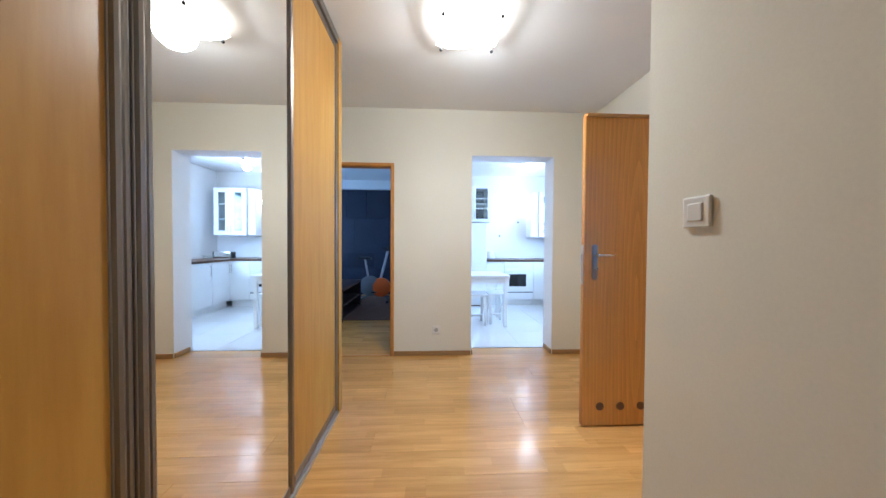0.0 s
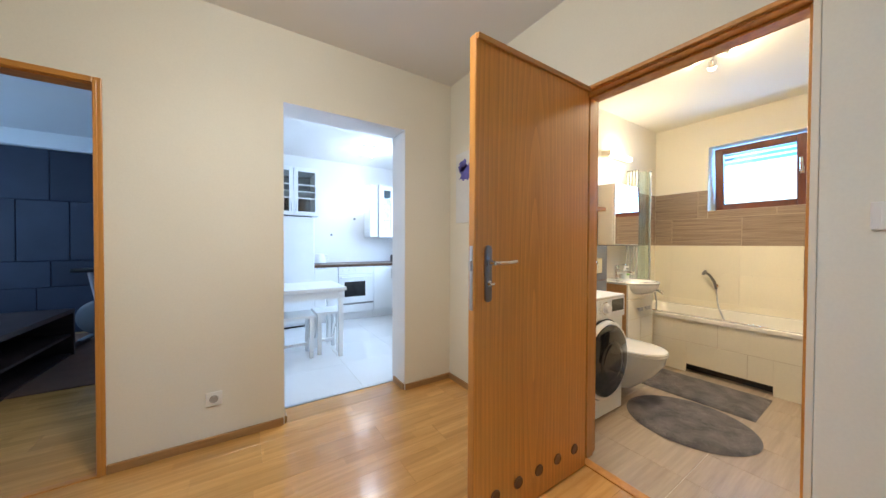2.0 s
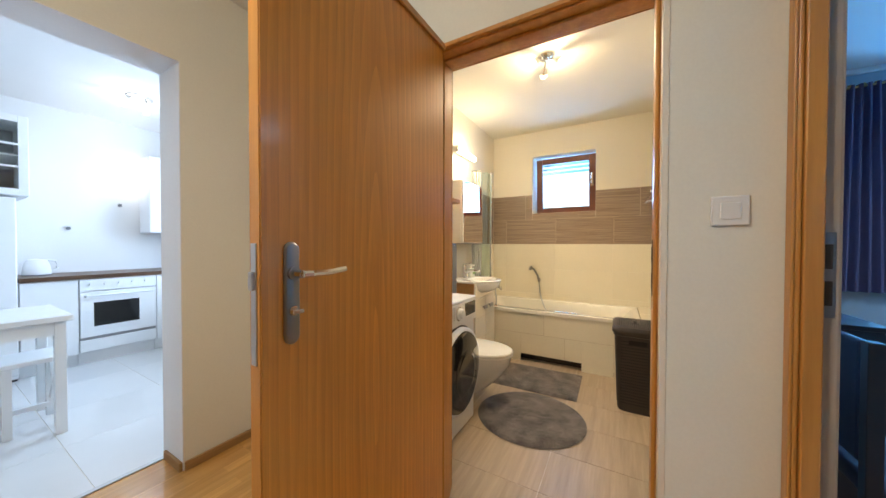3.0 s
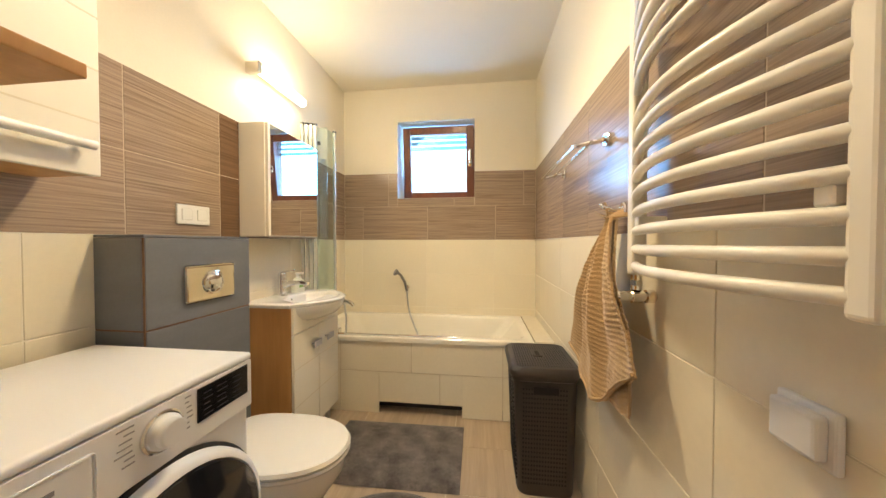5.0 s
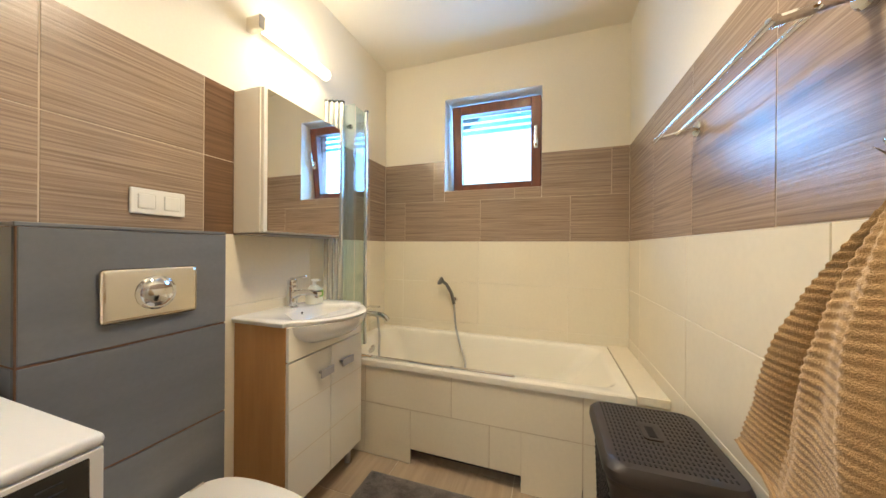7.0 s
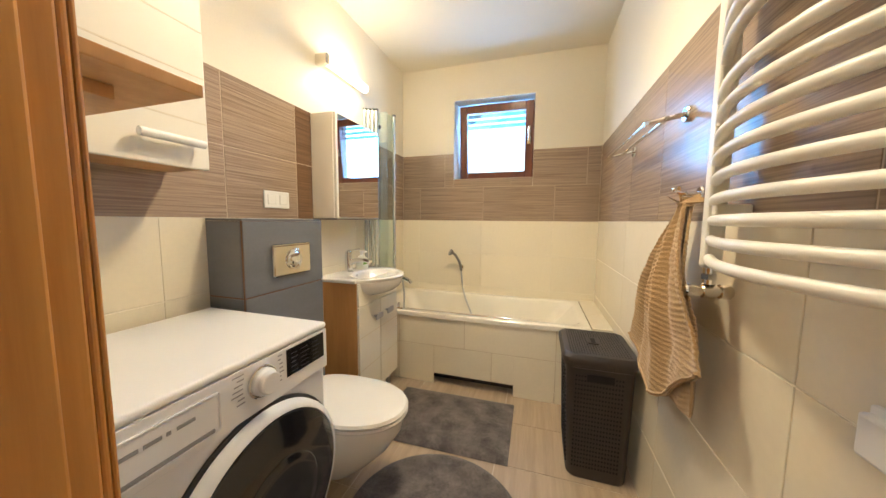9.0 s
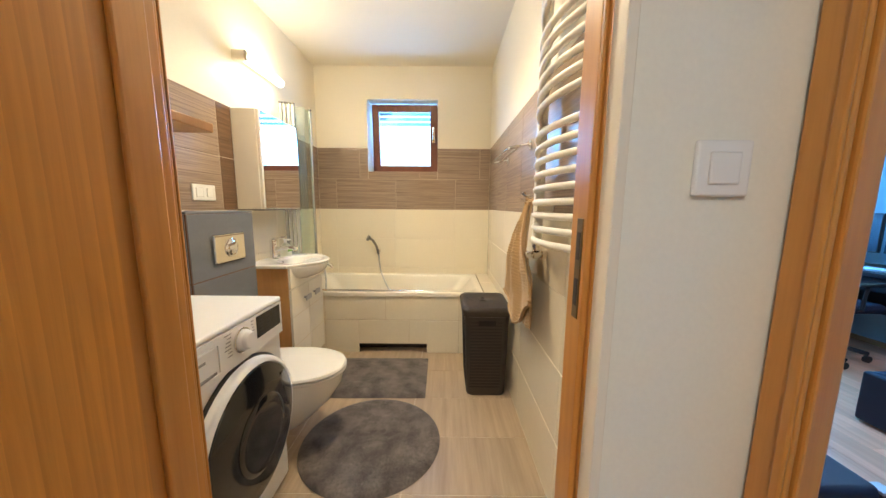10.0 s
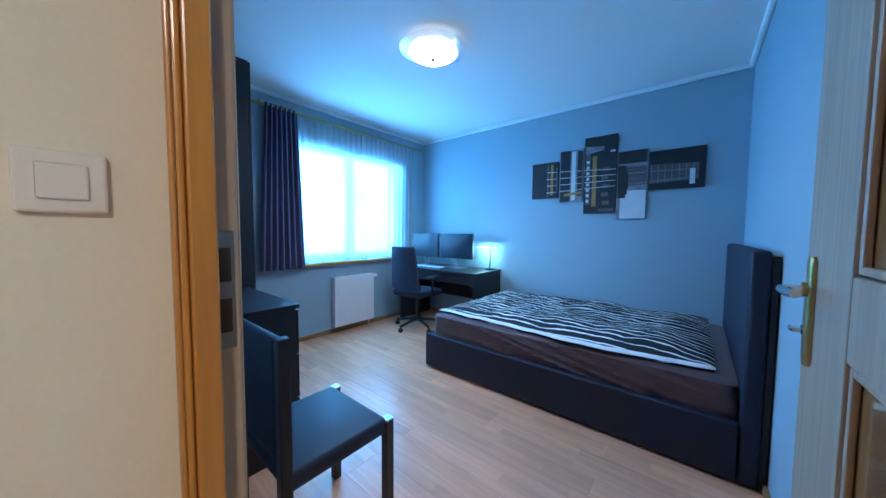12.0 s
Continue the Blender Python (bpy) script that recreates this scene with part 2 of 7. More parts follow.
SWITCH = mat("white_switch_plastic", (0.80, 0.79, 0.76), 0.35, spread=0.01)
BRIGHT_ALU = mat("bright_aluminium", (0.80, 0.80, 0.78), 0.20, 0.7, spread=0.03)
PALE_OAK = grained("pale_oak_veneer", (0.50, 0.40, 0.30), (0.36, 0.27, 0.19), (60, 60, 1.6), 0.4)
CHROME = mat("chrome", (0.78, 0.78, 0.78), 0.10, 1.0, spread=0.02)
STEEL = mat("brushed_steel", (0.55, 0.55, 0.56), 0.36, 1.0, spread=0.05, scale=(60, 60, 3))
ALU = mat("brown_grey_aluminium_profile", (0.30, 0.27, 0.24), 0.34, 0.9, spread=0.05, scale=(50, 50, 2))
NICKEL = mat("satin_nickel", (0.78, 0.74, 0.66), 0.07, 1.0, spread=0.04)
MIRROR = mat("mirror_silver", (0.90, 0.90, 0.88), 0.01, 1.0, spread=0.0, rough_spread=0.0)
GLASS = glass("clear_glass", (0.96, 0.98, 0.97), 0.0, 0.93)
GLASS_RIM = glass("clear_lamp_rim", (0.90, 0.95, 1.0), 0.12, 0.72)
GLASS_GREEN = glass("greenish_shower_glass", (0.86, 0.95, 0.93), 0.02, 0.86)
BLACK_GLASS = mat("smoked_black_glass", (0.012, 0.012, 0.014), 0.06, spread=0.02, coat=0.5)
BLACK = mat("black_plastic", (0.018, 0.018, 0.02), 0.4, spread=0.1)
# Dark colour that paints the shade inside holes and behind the vent slot.
HOLE_SHADE = mat("hole_shade", (0.06, 0.045, 0.035), 0.8)
WINDOW_BROWN = grained("mahogany_window_frame", (0.24, 0.070, 0.028), (0.13, 0.035, 0.014), (30, 30, 3), 0.33, coat=0.25)
RUG = mat("dark_grey_pile_rug", (0.115, 0.098, 0.092), 0.95, spread=0.75, scale=(10, 10, 10), fine=0.28, fine_scale=75, bump=0.9, bump_scale=220, sheen=0.3)
TOWEL = mat("beige_terry_towel", (0.50, 0.325, 0.150), 0.95, spread=0.08, scale=(8, 8, 8), fine=0.10, fine_scale=420, bump=0.7, bump_scale=420, sheen=0.3)
BASKET = mat("dark_brown_plastic_basket", (0.040, 0.032, 0.028), 0.42, spread=0.12, scale=(12, 12, 12))
BOARD = grained("light_wood_carcass", (0.60, 0.325, 0.125), (0.48, 0.245, 0.085), (24, 24, 2), 0.4)
NAVY = mat("black_brown_furniture_foil", (0.020, 0.019, 0.022), 0.38, spread=0.15, scale=(20, 20, 2))
LEATHER = mat("black_leatherette", (0.012, 0.016, 0.036), 0.55, spread=0.12, scale=(10, 10, 10), bump=0.25, bump_scale=320)
SHEET = mat("brown_satin_bed_sheet", (0.105, 0.056, 0.060), 0.36, spread=0.16, scale=(5, 5, 5), bump=0.3, bump_scale=40, sheen=0.2)
CURTAIN = mat("dark_blue_curtain_cloth", (0.085, 0.080, 0.165), 0.85, spread=0.12, scale=(14, 14, 1), bump=0.2, bump_scale=300, sheen=0.2)
CHAIR_CLOTH = mat("navy_chair_cloth", (0.016, 0.020, 0.042), 0.8, spread=0.15, scale=(10, 10, 10), bump=0.3, bump_scale=300)
CISTERN_GROUT = mat("red_brown_grout", (0.20, 0.105, 0.065), 0.8, spread=0.1)
GREY_LACQUER = mat("silver_grey_lacquer", (0.46, 0.45, 0.46), 0.34, spread=0.03)
CANVAS_BROWN = mat("brown_grey_print", (0.105, 0.088, 0.095), 0.6, spread=0.3, scale=(3, 3, 30))
OLD_BRASS = mat("tarnished_brass", (0.16, 0.11, 0.055), 0.42, 0.8, spread=0.25, scale=(30, 30, 30))
BRASS = mat("aged_brass", (0.42, 0.30, 0.13), 0.36, 1.0, spread=0.08)
WORKTOP = grained("dark_walnut_worktop", (0.13, 0.060, 0.030), (0.06, 0.028, 0.014), (3, 30, 30), 0.35)
DARK_OAK = grained("dark_wenge_board", (0.060, 0.036, 0.032), (0.026, 0.016, 0.015), (2, 2, 30), 0.40)
PADDING = mat("dark_blue_wall_panel", (0.022, 0.028, 0.050), 0.6, spread=0.18, scale=(3, 3, 3), random_value=0.18, bump=0.2, bump_scale=200)
CARPET = mat("brown_carpet", (0.16, 0.085, 0.055), 0.95, spread=0.15, fine=0.12, fine_scale=200, bump=0.5, bump_scale=200)
FABRIC_BEIGE = mat("beige_bolster_cloth", (0.34, 0.28, 0.19), 0.9, spread=0.08, bump=0.3, bump_scale=200)
ORANGE = mat("orange_plastic", (0.75, 0.13, 0.02), 0.35)
GREY_PLASTIC = mat("grey_plastic", (0.16, 0.17, 0.19), 0.4)
SCREEN = mat("dark_monitor_screen", (0.02, 0.035, 0.05), 0.16, spread=0.05)
LAMP_GLASS = mat("lit_opal_lamp_glass", (0.9, 0.88, 0.82), 0.36, emit=6.0, glow=(1.0, 0.94, 0.82))
LAMP_BATH = mat("lit_warm_lamp_glass", (0.9, 0.86, 0.76), 0.36, emit=6.0, glow=(1.0, 0.86, 0.62))
LAMP_BED = mat("lit_cool_lamp_glass", (0.9, 0.9, 0.9), 0.36, emit=5.0, glow=(0.92, 0.97, 1.0))
LAMP_COOL = mat("lit_white_lamp_glass", (0.9, 0.9, 0.9), 0.36, emit=10.0, glow=(0.95, 0.97, 1.0))
FROSTED = mat("frosted_lamp_rim", (0.75, 0.82, 0.88), 0.20, spread=0.02)
DAYLIGHT = mat("bright_overcast_outdoors", (0.8, 0.85, 0.9), 0.9, emit=3.2, glow=(0.62, 0.84, 1.0))
DAYLIGHT_BED = mat("bright_daylight_outdoors", (0.8, 0.85, 0.9), 0.9, emit=2.4, glow=(0.42, 0.78, 1.0))
DAYLIGHT_BATH = mat("pale_overcast_outdoors", (0.8, 0.85, 0.9), 0.9, emit=1.7, glow=(0.66, 0.86, 1.0))
COVER_CREAM = mat("cream_painted_strip", (0.78, 0.72, 0.60), 0.5, spread=0.03)
APRON_GROUT = mat("sand_grout", (0.62, 0.52, 0.38), 0.8, spread=0.1)
GROUT_BROWN = mat("brown_grout", (0.52, 0.41, 0.30), 0.8, spread=0.1)
CANVAS_DARK = mat("dark_canvas_print", (0.020, 0.019, 0.024), 0.6, spread=0.3, scale=(8, 8, 8))
CANVAS_GREY = mat("grey_canvas_print", (0.22, 0.22, 0.25), 0.6, spread=0.35, scale=(14, 14, 14), fine=0.2, fine_scale=60)
CANVAS_WHITE = mat("white_print", (0.62, 0.62, 0.62), 0.6, spread=0.1)
CANVAS_GOLD = mat("golden_print", (0.38, 0.19, 0.05), 0.6, spread=0.2)
HEM_WHITE = mat("white_cotton_hem", (0.86, 0.86, 0.86), 0.8)
MAP_PAPER = mat("white_poster_paper", (0.74, 0.76, 0.76), 0.6)
MAP_BLUE = mat("blue_map_ink", (0.13, 0.13, 0.50), 0.6, spread=0.35, scale=(16, 16, 16))
MAP_RED = mat("red_map_ink", (0.65, 0.09, 0.08), 0.6, spread=0.25, scale=(16, 16, 16))
DIM_PRINT = mat("dim_display_print", (0.03, 0.03, 0.033), 0.5)
PRINT_AND_SHADE = mat("grey_print_and_shade", (0.30, 0.30, 0.31), 0.5)
SOAP = mat("white_soap_bottle", (0.75, 0.76, 0.66), 0.20)
GREEN = mat("green_label_print", (0.18, 0.35, 0.06), 0.5)


def striped_cover():
    """Dark bed cover with thin, wavering white stripes that run across the bed."""
    m = bpy.data.materials.new("dark_striped_bed_cover")
    m.use_nodes = True
    nt = m.node_tree
    b = nt.nodes["Principled BSDF"]
    b.inputs["Roughness"].default_value = 0.8
    tc = nt.nodes.new("ShaderNodeTexCoord")
    mp = nt.nodes.new("ShaderNodeMapping")
    mp.inputs["Scale"].default_value = (0.9, 1.0, 0.35)
    nt.links.new(tc.outputs["Object"], mp.inputs["Vector"])
    w = nt.nodes.new("ShaderNodeTexWave")
    w.bands_direction = "Y"
    w.inputs["Scale"].default_value, w.inputs["Distortion"].default_value = 4.6, 3.6
    w.inputs["Detail"].default_value, w.inputs["Detail Scale"].default_value = 2.0, 1.4
    nt.links.new(mp.outputs[0], w.inputs["Vector"])
    n = nt.nodes.new("ShaderNodeTexNoise")
    n.inputs["Scale"].default_value = 4.5
    nt.links.new(tc.outputs["Object"], n.inputs["Vector"])
    mul = nt.nodes.new("ShaderNodeMath")
    mul.operation = "MULTIPLY"
    rn = nt.nodes.new("ShaderNodeMapRange")
    rn.inputs[1].default_value, rn.inputs[2].default_value, rn.inputs[3].default_value, rn.inputs[4].default_value = 0.35, 0.6, 0.90, 1.06
    nt.links.new(n.outputs["Fac"], rn.inputs[0])
    nt.links.new(w.outputs["Fac"], mul.inputs[0]), nt.links.new(rn.outputs[0], mul.inputs[1])
    cr = nt.nodes.new("ShaderNodeValToRGB")
    cr.color_ramp.elements[0].position, cr.color_ramp.elements[1].position = 0.88, 0.895
    cr.color_ramp.elements[0].color, cr.color_ramp.elements[1].color = (0.010, 0.011, 0.016, 1), (0.90, 0.90, 0.90, 1)
    nt.links.new(mul.outputs[0], cr.inputs[0])
    nt.links.new(cr.outputs[0], b.inputs["Base Color"])
    return m


COVER = striped_cover()


def sheer(name="sheer_white_curtain", color=(0.85, 0.88, 0.9), cover=0.42):
    m = bpy.data.materials.new(name)
    m.use_nodes = True
    nt = m.node_tree
    nt.nodes.remove(nt.nodes["Principled BSDF"])
    t, d, tl = nt.nodes.new("ShaderNodeBsdfTransparent"), nt.nodes.new("ShaderNodeBsdfDiffuse"), nt.nodes.new("ShaderNodeBsdfTranslucent")
    d.inputs[0].default_value = tl.inputs[0].default_value = (*color, 1)
    a, c = nt.nodes.new("ShaderNodeMixShader"), nt.nodes.new("ShaderNodeMixShader")
    a.inputs[0].default_value = 0.6
    nt.links.new(d.outputs[0], a.inputs[1]), nt.links.new(tl.outputs[0], a.inputs[2])
    c.inputs[0].default_value = cover
    nt.links.new(t.outputs[0], c.inputs[1]), nt.links.new(a.outputs[0], c.inputs[2])
    nt.links.new(c.outputs[0], nt.nodes["Material Output"].inputs[0])
    return m


SHEER = sheer()
SHUTTER = sheer("pale_blue_roller_shutter", (0.36, 0.56, 0.70), 1.0)
# ---- mesh helpers: all meshes are written in world coordinates ----
def thing(name, base, label, category, group="", kind=""):
    e = new(name)
    e.empty_display_size = 0.1
    e.location = base
    return tagged(e, label, category, group, kind)


def base_of(ob):
    m = ob.matrix_basis.copy()
    return base_of(ob.parent) @ ob.matrix_parent_inverse @ m if ob.parent else m


def finish(name, bm, material, smooth=False):
    bmesh.ops.recalc_face_normals(bm, faces=bm.faces)
    me = bpy.data.meshes.new(name)
    bm.to_mesh(me)
    bm.free()
    me.materials.append(material)
    if smooth:
        me.polygons.foreach_set("use_smooth", [True] * len(me.polygons))
        me.set_sharp_from_angle(angle=radians(38))
    return me


def part(name, bm, material, parent, label="", smooth=False):
    ob = new(name, finish(name, bm, material, smooth))
    ob.parent = parent
    ob.matrix_parent_inverse = base_of(parent).inverted()
    return tagged(ob, label)


def single(name, bm, material, label, category, kind="", group="", smooth=False):
    return tagged(new(name, finish(name, bm, material, smooth)), label, category, group, kind)


def box(x0, x1, y0, y1, z0, z1, bevel=0.0, bm=None, seg=2):
    bm = bm or bmesh.new()
    g = bmesh.ops.create_cube(bm, size=1.0)
    vs = g["verts"]
    for v in vs:
        v.co = Vector((x0 if v.co.x < 0 else x1, y0 if v.co.y < 0 else y1, z0 if v.co.z < 0 else z1))
    if bevel:
        es = list({e for v in vs for e in v.link_edges})
        bmesh.ops.bevel(bm, geom=es, offset=bevel, segments=seg, affect="EDGES", profile=0.5)
    return bm


def rod(a, b, r, bm=None, n=12, r2=None):
    bm = bm or bmesh.new()
    a, b = Vector(a), Vector(b)
    m = Matrix.Translation((a + b) / 2) @ (b - a).to_track_quat("Z", "Y").to_matrix().to_4x4()
    bmesh.ops.create_cone(bm, cap_ends=True, segments=n, radius1=r, radius2=r if r2 is None else r2, depth=(b - a).length, matrix=m)
    return bm


def ball(c, r, bm=None, s=(1, 1, 1), n=14):
    bm = bm or bmesh.new()
    bmesh.ops.create_uvsphere(bm, u_segments=n, v_segments=max(6, n // 2), radius=r, matrix=Matrix.Translation(c) @ Matrix.Diagonal((*s, 1)))
    return bm


def tube(points, r, bm=None, n=8, closed=False):
    """A round tube swept along points."""
    bm = bm or bmesh.new()
    ps = [Vector(p) for p in points]
    rings = []
    up = Vector((0.13, 0.21, 0.97)).normalized()
    for i, p in enumerate(ps):
        if closed:
            d = ps[(i + 1) % len(ps)] - ps[i - 1]
        else:
            d = ps[min(i + 1, len(ps) - 1)] - ps[max(i - 1, 0)]
        d.normalize()
        u = d.cross(up).normalized() if abs(d.dot(up)) < 0.98 else d.cross(Vector((1, 0, 0))).normalized()
        w = d.cross(u)
        rings.append([bm.verts.new(p + (u * math.cos(2 * math.pi * k / n) + w * math.sin(2 * math.pi * k / n)) * r) for k in range(n)])
    m = len(rings)
    for i in range(m if closed else m - 1):
        q, s = rings[i], rings[(i + 1) % m]
        for k in range(n):
            bm.faces.new((q[k], q[(k + 1) % n], s[(k + 1) % n], s[k]))
    if not closed:
        bm.faces.new(rings[0][::-1]), bm.faces.new(rings[-1])
    return bm


def lathe(profile, m, bm=None, n=28):
    """Turn (radius, height) pairs about the local z axis of m."""
    bm = bm or bmesh.new()
    rings = []
    for r, z in profile:
        rings.append([bm.verts.new(m @ Vector((max(r, 1e-4) * math.cos(2 * math.pi * k / n), max(r, 1e-4) * math.sin(2 * math.pi * k / n), z))) for k in range(n)])
    for q, s in zip(rings, rings[1:]):
        for k in range(n):
            bm.faces.new((q[k], q[(k + 1) % n], s[(k + 1) % n], s[k]))
    bm.faces.new(rings[0][::-1]), bm.faces.new(rings[-1])
    return bm


def loft(loops, bm=None, cap=True):
    """Skin closed loops of equal length."""
    bm = bm or bmesh.new()
    rings = [[bm.verts.new(p) for p in l] for l in loops]
    n = len(rings[0])
    for q, s in zip(rings, rings[1:]):
        for k in range(n):
            bm.faces.new((q[k], q[(k + 1) % n], s[(k + 1) % n], s[k]))
    if cap:
        bm.faces.new(rings[0][::-1]), bm.faces.new(rings[-1])
    return bm


def rounded(x0, x1, y0, y1, r, z, n=5):
    """A closed rounded rectangle at height z."""
    out = []
    for cx, cy, a in ((x1 - r, y1 - r, 0), (x0 + r, y1 - r, 90), (x0 + r, y0 + r, 180), (x1 - r, y0 + r, 270)):
        for k in range(n + 1):
            t = radians(a + 90 * k / n)
            out.append((cx + r * math.cos(t), cy + r * math.sin(t), z))
    return out


def sheet(fn, nu, nv, thick=0.0, bm=None):
    """A surface from fn(u, v), both 0..1, given a thickness along its normals."""
    bm = bm or bmesh.new()
    g = [[bm.verts.new(fn(i / nu, j / nv)) for j in range(nv + 1)] for i in range(nu + 1)]
    fs = [bm.faces.new((g[i][j], g[i + 1][j], g[i + 1][j + 1], g[i][j + 1])) for i in range(nu) for j in range(nv)]
    if thick:
        bm.normal_update()
        bmesh.ops.solidify(bm, geom=fs, thickness=thick)
    return bm


def frame_bm(axis, at, a0, a1, z0, z1, w, d, bevel=0.003, bottom=True):
    """A rectangular frame lying in the plane axis = at .. at + d, with members w wide."""
    bm = bmesh.new()
    def put(p0, p1, q0, q1):
        if axis == "x":
            box(at, at + d, p0, p1, q0, q1, bevel, bm)
        else:
            box(p0, p1, at, at + d, q0, q1, bevel, bm)
    put(a0, a0 + w, z0, z1), put(a1 - w, a1, z0, z1), put(a0 + w, a1 - w, z1 - w, z1)
    if bottom:
        put(a0 + w, a1 - w, z0, z0 + w)
    return bm
# ---- structure ----
N, E, BE, BN, BS, S, BW, H, HB = 3.231, 1.761, 4.418, 2.682, 0.966, -2.543, 0.790, 2.60, 2.558


def wall(name, axis, t0, t1, a0, a1, z1, material, label, holes=(), z0=-0.05):
    """An upright wall between t0 and t1 across axis, from a0 to a1 along it, pierced by holes (a, b, low, high)."""
    bm = bmesh.new()
    cuts = sorted({a0, a1, *[q for h in holes for q in h[:2]]})
    for p, q in zip(cuts, cuts[1:]):
        spans = [(h[2], h[3]) for h in holes if h[0] <= p and h[1] >= q]
        low = z0
        for b, c in sorted(spans) + [(z1, z1)]:
            if b - low > 1e-4:
                box(t0, t1, p, q, low, b, 0, bm) if axis == "x" else box(p, q, t0, t1, low, b, 0, bm)
            low = max(low, c)
    bmesh.ops.remove_doubles(bm, verts=bm.verts, dist=1e-5)
    return single(name, bm, material, label, "wall", "structure")


DEN_DOOR, KITCHEN_GAP = (-1.195, -0.405, -0.05, 2.01), (0.430, 1.317, -0.05, 2.127)
BATH_DOOR, BED_DOOR = (1.135, 1.975, -0.05, 2.03), (0.87, 1.712, -0.05, 2.03)
wall("wall_north", "y", N, N + 0.244, -0.2, 3.2, H, PLASTER, "cream painted plaster wall with an open passage", (KITCHEN_GAP,))
wall("wall_den_south", "y", N, N + 0.095, -3.5, -0.2, H, PLASTER, "cream painted plaster wall with the den doorway", (DEN_DOOR,))
wall("wall_east", "x", E, E + 0.07, 0.873, N, H, PLASTER, "cream painted plaster wall round the bathroom door", (BATH_DOOR,))
wall("wall_bath_west", "x", E + 0.07, 1.90, BS, BN + 0.1, H, BATH_PAINT, "cream tiled bathroom wall round the door", (BATH_DOOR,))
wall("wall_recess", "y", 0.855, 0.873, 0.785, E + 0.07, H, PLASTER, "cream painted wall round the bedroom door", (BED_DOOR,))
wall("wall_corridor_east", "x", 0.685, 0.785, -1.3, 0.955, H, PLASTER, "cream painted corridor wall with a light switch")
wall("wall_bedroom_corner", "x", 0.685, 0.785, S, -1.3, H, PLASTER, "plain wall closing the bedroom")
wall("wall_corridor_south", "y", -1.4, -1.3, -1.4, 0.685, H, PLASTER, "cream painted wall closing the corridor")
wall("wall_west", "x", -1.42, -1.32, -1.3, N, H, PLASTER, "cream painted wall behind the wardrobe")
wall("wall_bath_north", "y", BN + 0.0025, BN + 0.12, 1.90, 4.75, H, BATH_PAINT, "cream bathroom wall above the tiles")
wall("wall_bath_south", "y", 0.856, BS - 0.0025, 1.832, 4.75, H, BATH_PAINT, "cream bathroom wall above the tiles")
BWIN = (1.487, 2.18, 1.569, 2.254)
wall("wall_bath_east", "x", BE + 0.0025, 4.75, BS - 0.0025, BN + 0.0025, H, BATH_PAINT, "cream bathroom wall with a small window", (BWIN,))
wall("wall_bedroom_north", "y", 0.80, 0.855, 0.785, BE, H, GREY_PAINT, "grey painted bedroom wall with the door", ((0.87, 1.739, -0.05, 2.03),))
wall("wall_bedroom_west", "x", 0.785, BW, S, 0.80, H, GREY_PAINT, "grey painted bedroom wall behind the headboard")
wall("wall_bedroom_south", "y", S - 0.12, S, 0.685, 4.72, H, GREY_PAINT, "grey painted bedroom wall with canvas pictures")
BEDWIN = (-2.08, -0.45, 0.86, 2.22)
wall("wall_bedroom_east", "x", BE, 4.72, S, 0.855, H, GREY_PAINT, "grey painted bedroom wall with a wide window", (BEDWIN,))
KWIN = (3.95, 5.35, 1.02, 2.2)
wall("wall_kitchen_east", "x", 2.95, 3.2, N + 0.244, 6.35, H, WHITE_PLASTER, "white kitchen wall with a window", (KWIN,))
wall("wall_kitchen_north", "y", 6.35, 6.47, -0.15, 3.2, H, WHITE_PLASTER, "white kitchen wall behind the cabinets")
wall("wall_kitchen_west", "x", -0.27, -0.15, N + 0.244, 7.1, H, WHITE_PLASTER, "white wall between kitchen and den")
wall("wall_den_north", "y", 7.1, 7.2, -3.5, -0.15, H, WHITE_PLASTER, "white den wall behind dark panels")
DWIN = (4.8, 6.4, 0.85, 2.15)
wall("wall_den_west", "x", -3.6, -3.4, N + 0.095, 7.1, H, WHITE_PLASTER, "white den wall with a window", (DWIN,))
single("ceiling", box(-3.6, 4.75, -2.7, 7.2, H, H + 0.1), CEILING, "white painted flat ceiling", "ceiling", "structure")
single("ceiling_bath", box(1.90, 4.44, BS - 0.02, BN + 0.02, HB, HB + 0.04), BATH_CEILING, "cream painted bathroom ceiling", "ceiling", "structure")
floor_hall = single("floor_hall", box(0.735, E, 0.873, N, -0.1, -0.004, 0, box(-1.4, 0.735, -1.3, N, -0.1, -0.004)), JOINT, "oak laminate hall floor", "floor", "structure")
floor_den = single("floor_den", box(-3.5, -0.27, N, 7.1, -0.1, -0.004), JOINT, "oak laminate den floor", "floor", "structure")
floor_bedroom = single("floor_bedroom", box(BW, BE, S, 0.80, -0.1, -0.004), JOINT, "pale oak laminate bedroom floor", "floor", "structure")
floor_bath = single("floor_bath", box(E, BE, BS, BN, -0.1, -0.002), GROUT, "beige striped bathroom floor tiles", "floor", "structure")
floor_kitchen = single("floor_kitchen", box(-0.15, 2.95, N, 6.35, -0.1, -0.002), GROUT, "polished white kitchen floor tiles", "floor", "structure")
single("floor_sill_bedroom", box(0.87, 1.738, 0.80, 0.873, -0.1, 0.003, 0.002), OAK_TRIM_X, "oak threshold strip in the bedroom door", "threshold", "structure")
single("floor_sill_bath", box(E - 0.005, E + 0.05, 1.135, 1.975, -0.05, 0.008, 0.003), OAK_TRIM, "oak threshold strip in the bathroom door", "threshold", "structure")
single("floor_sill_den", box(-1.195, -0.405, N - 0.01, N + 0.03, -0.05, 0.006, 0.002), OAK_TRIM_X, "oak threshold strip in the den door", "threshold", "structure")
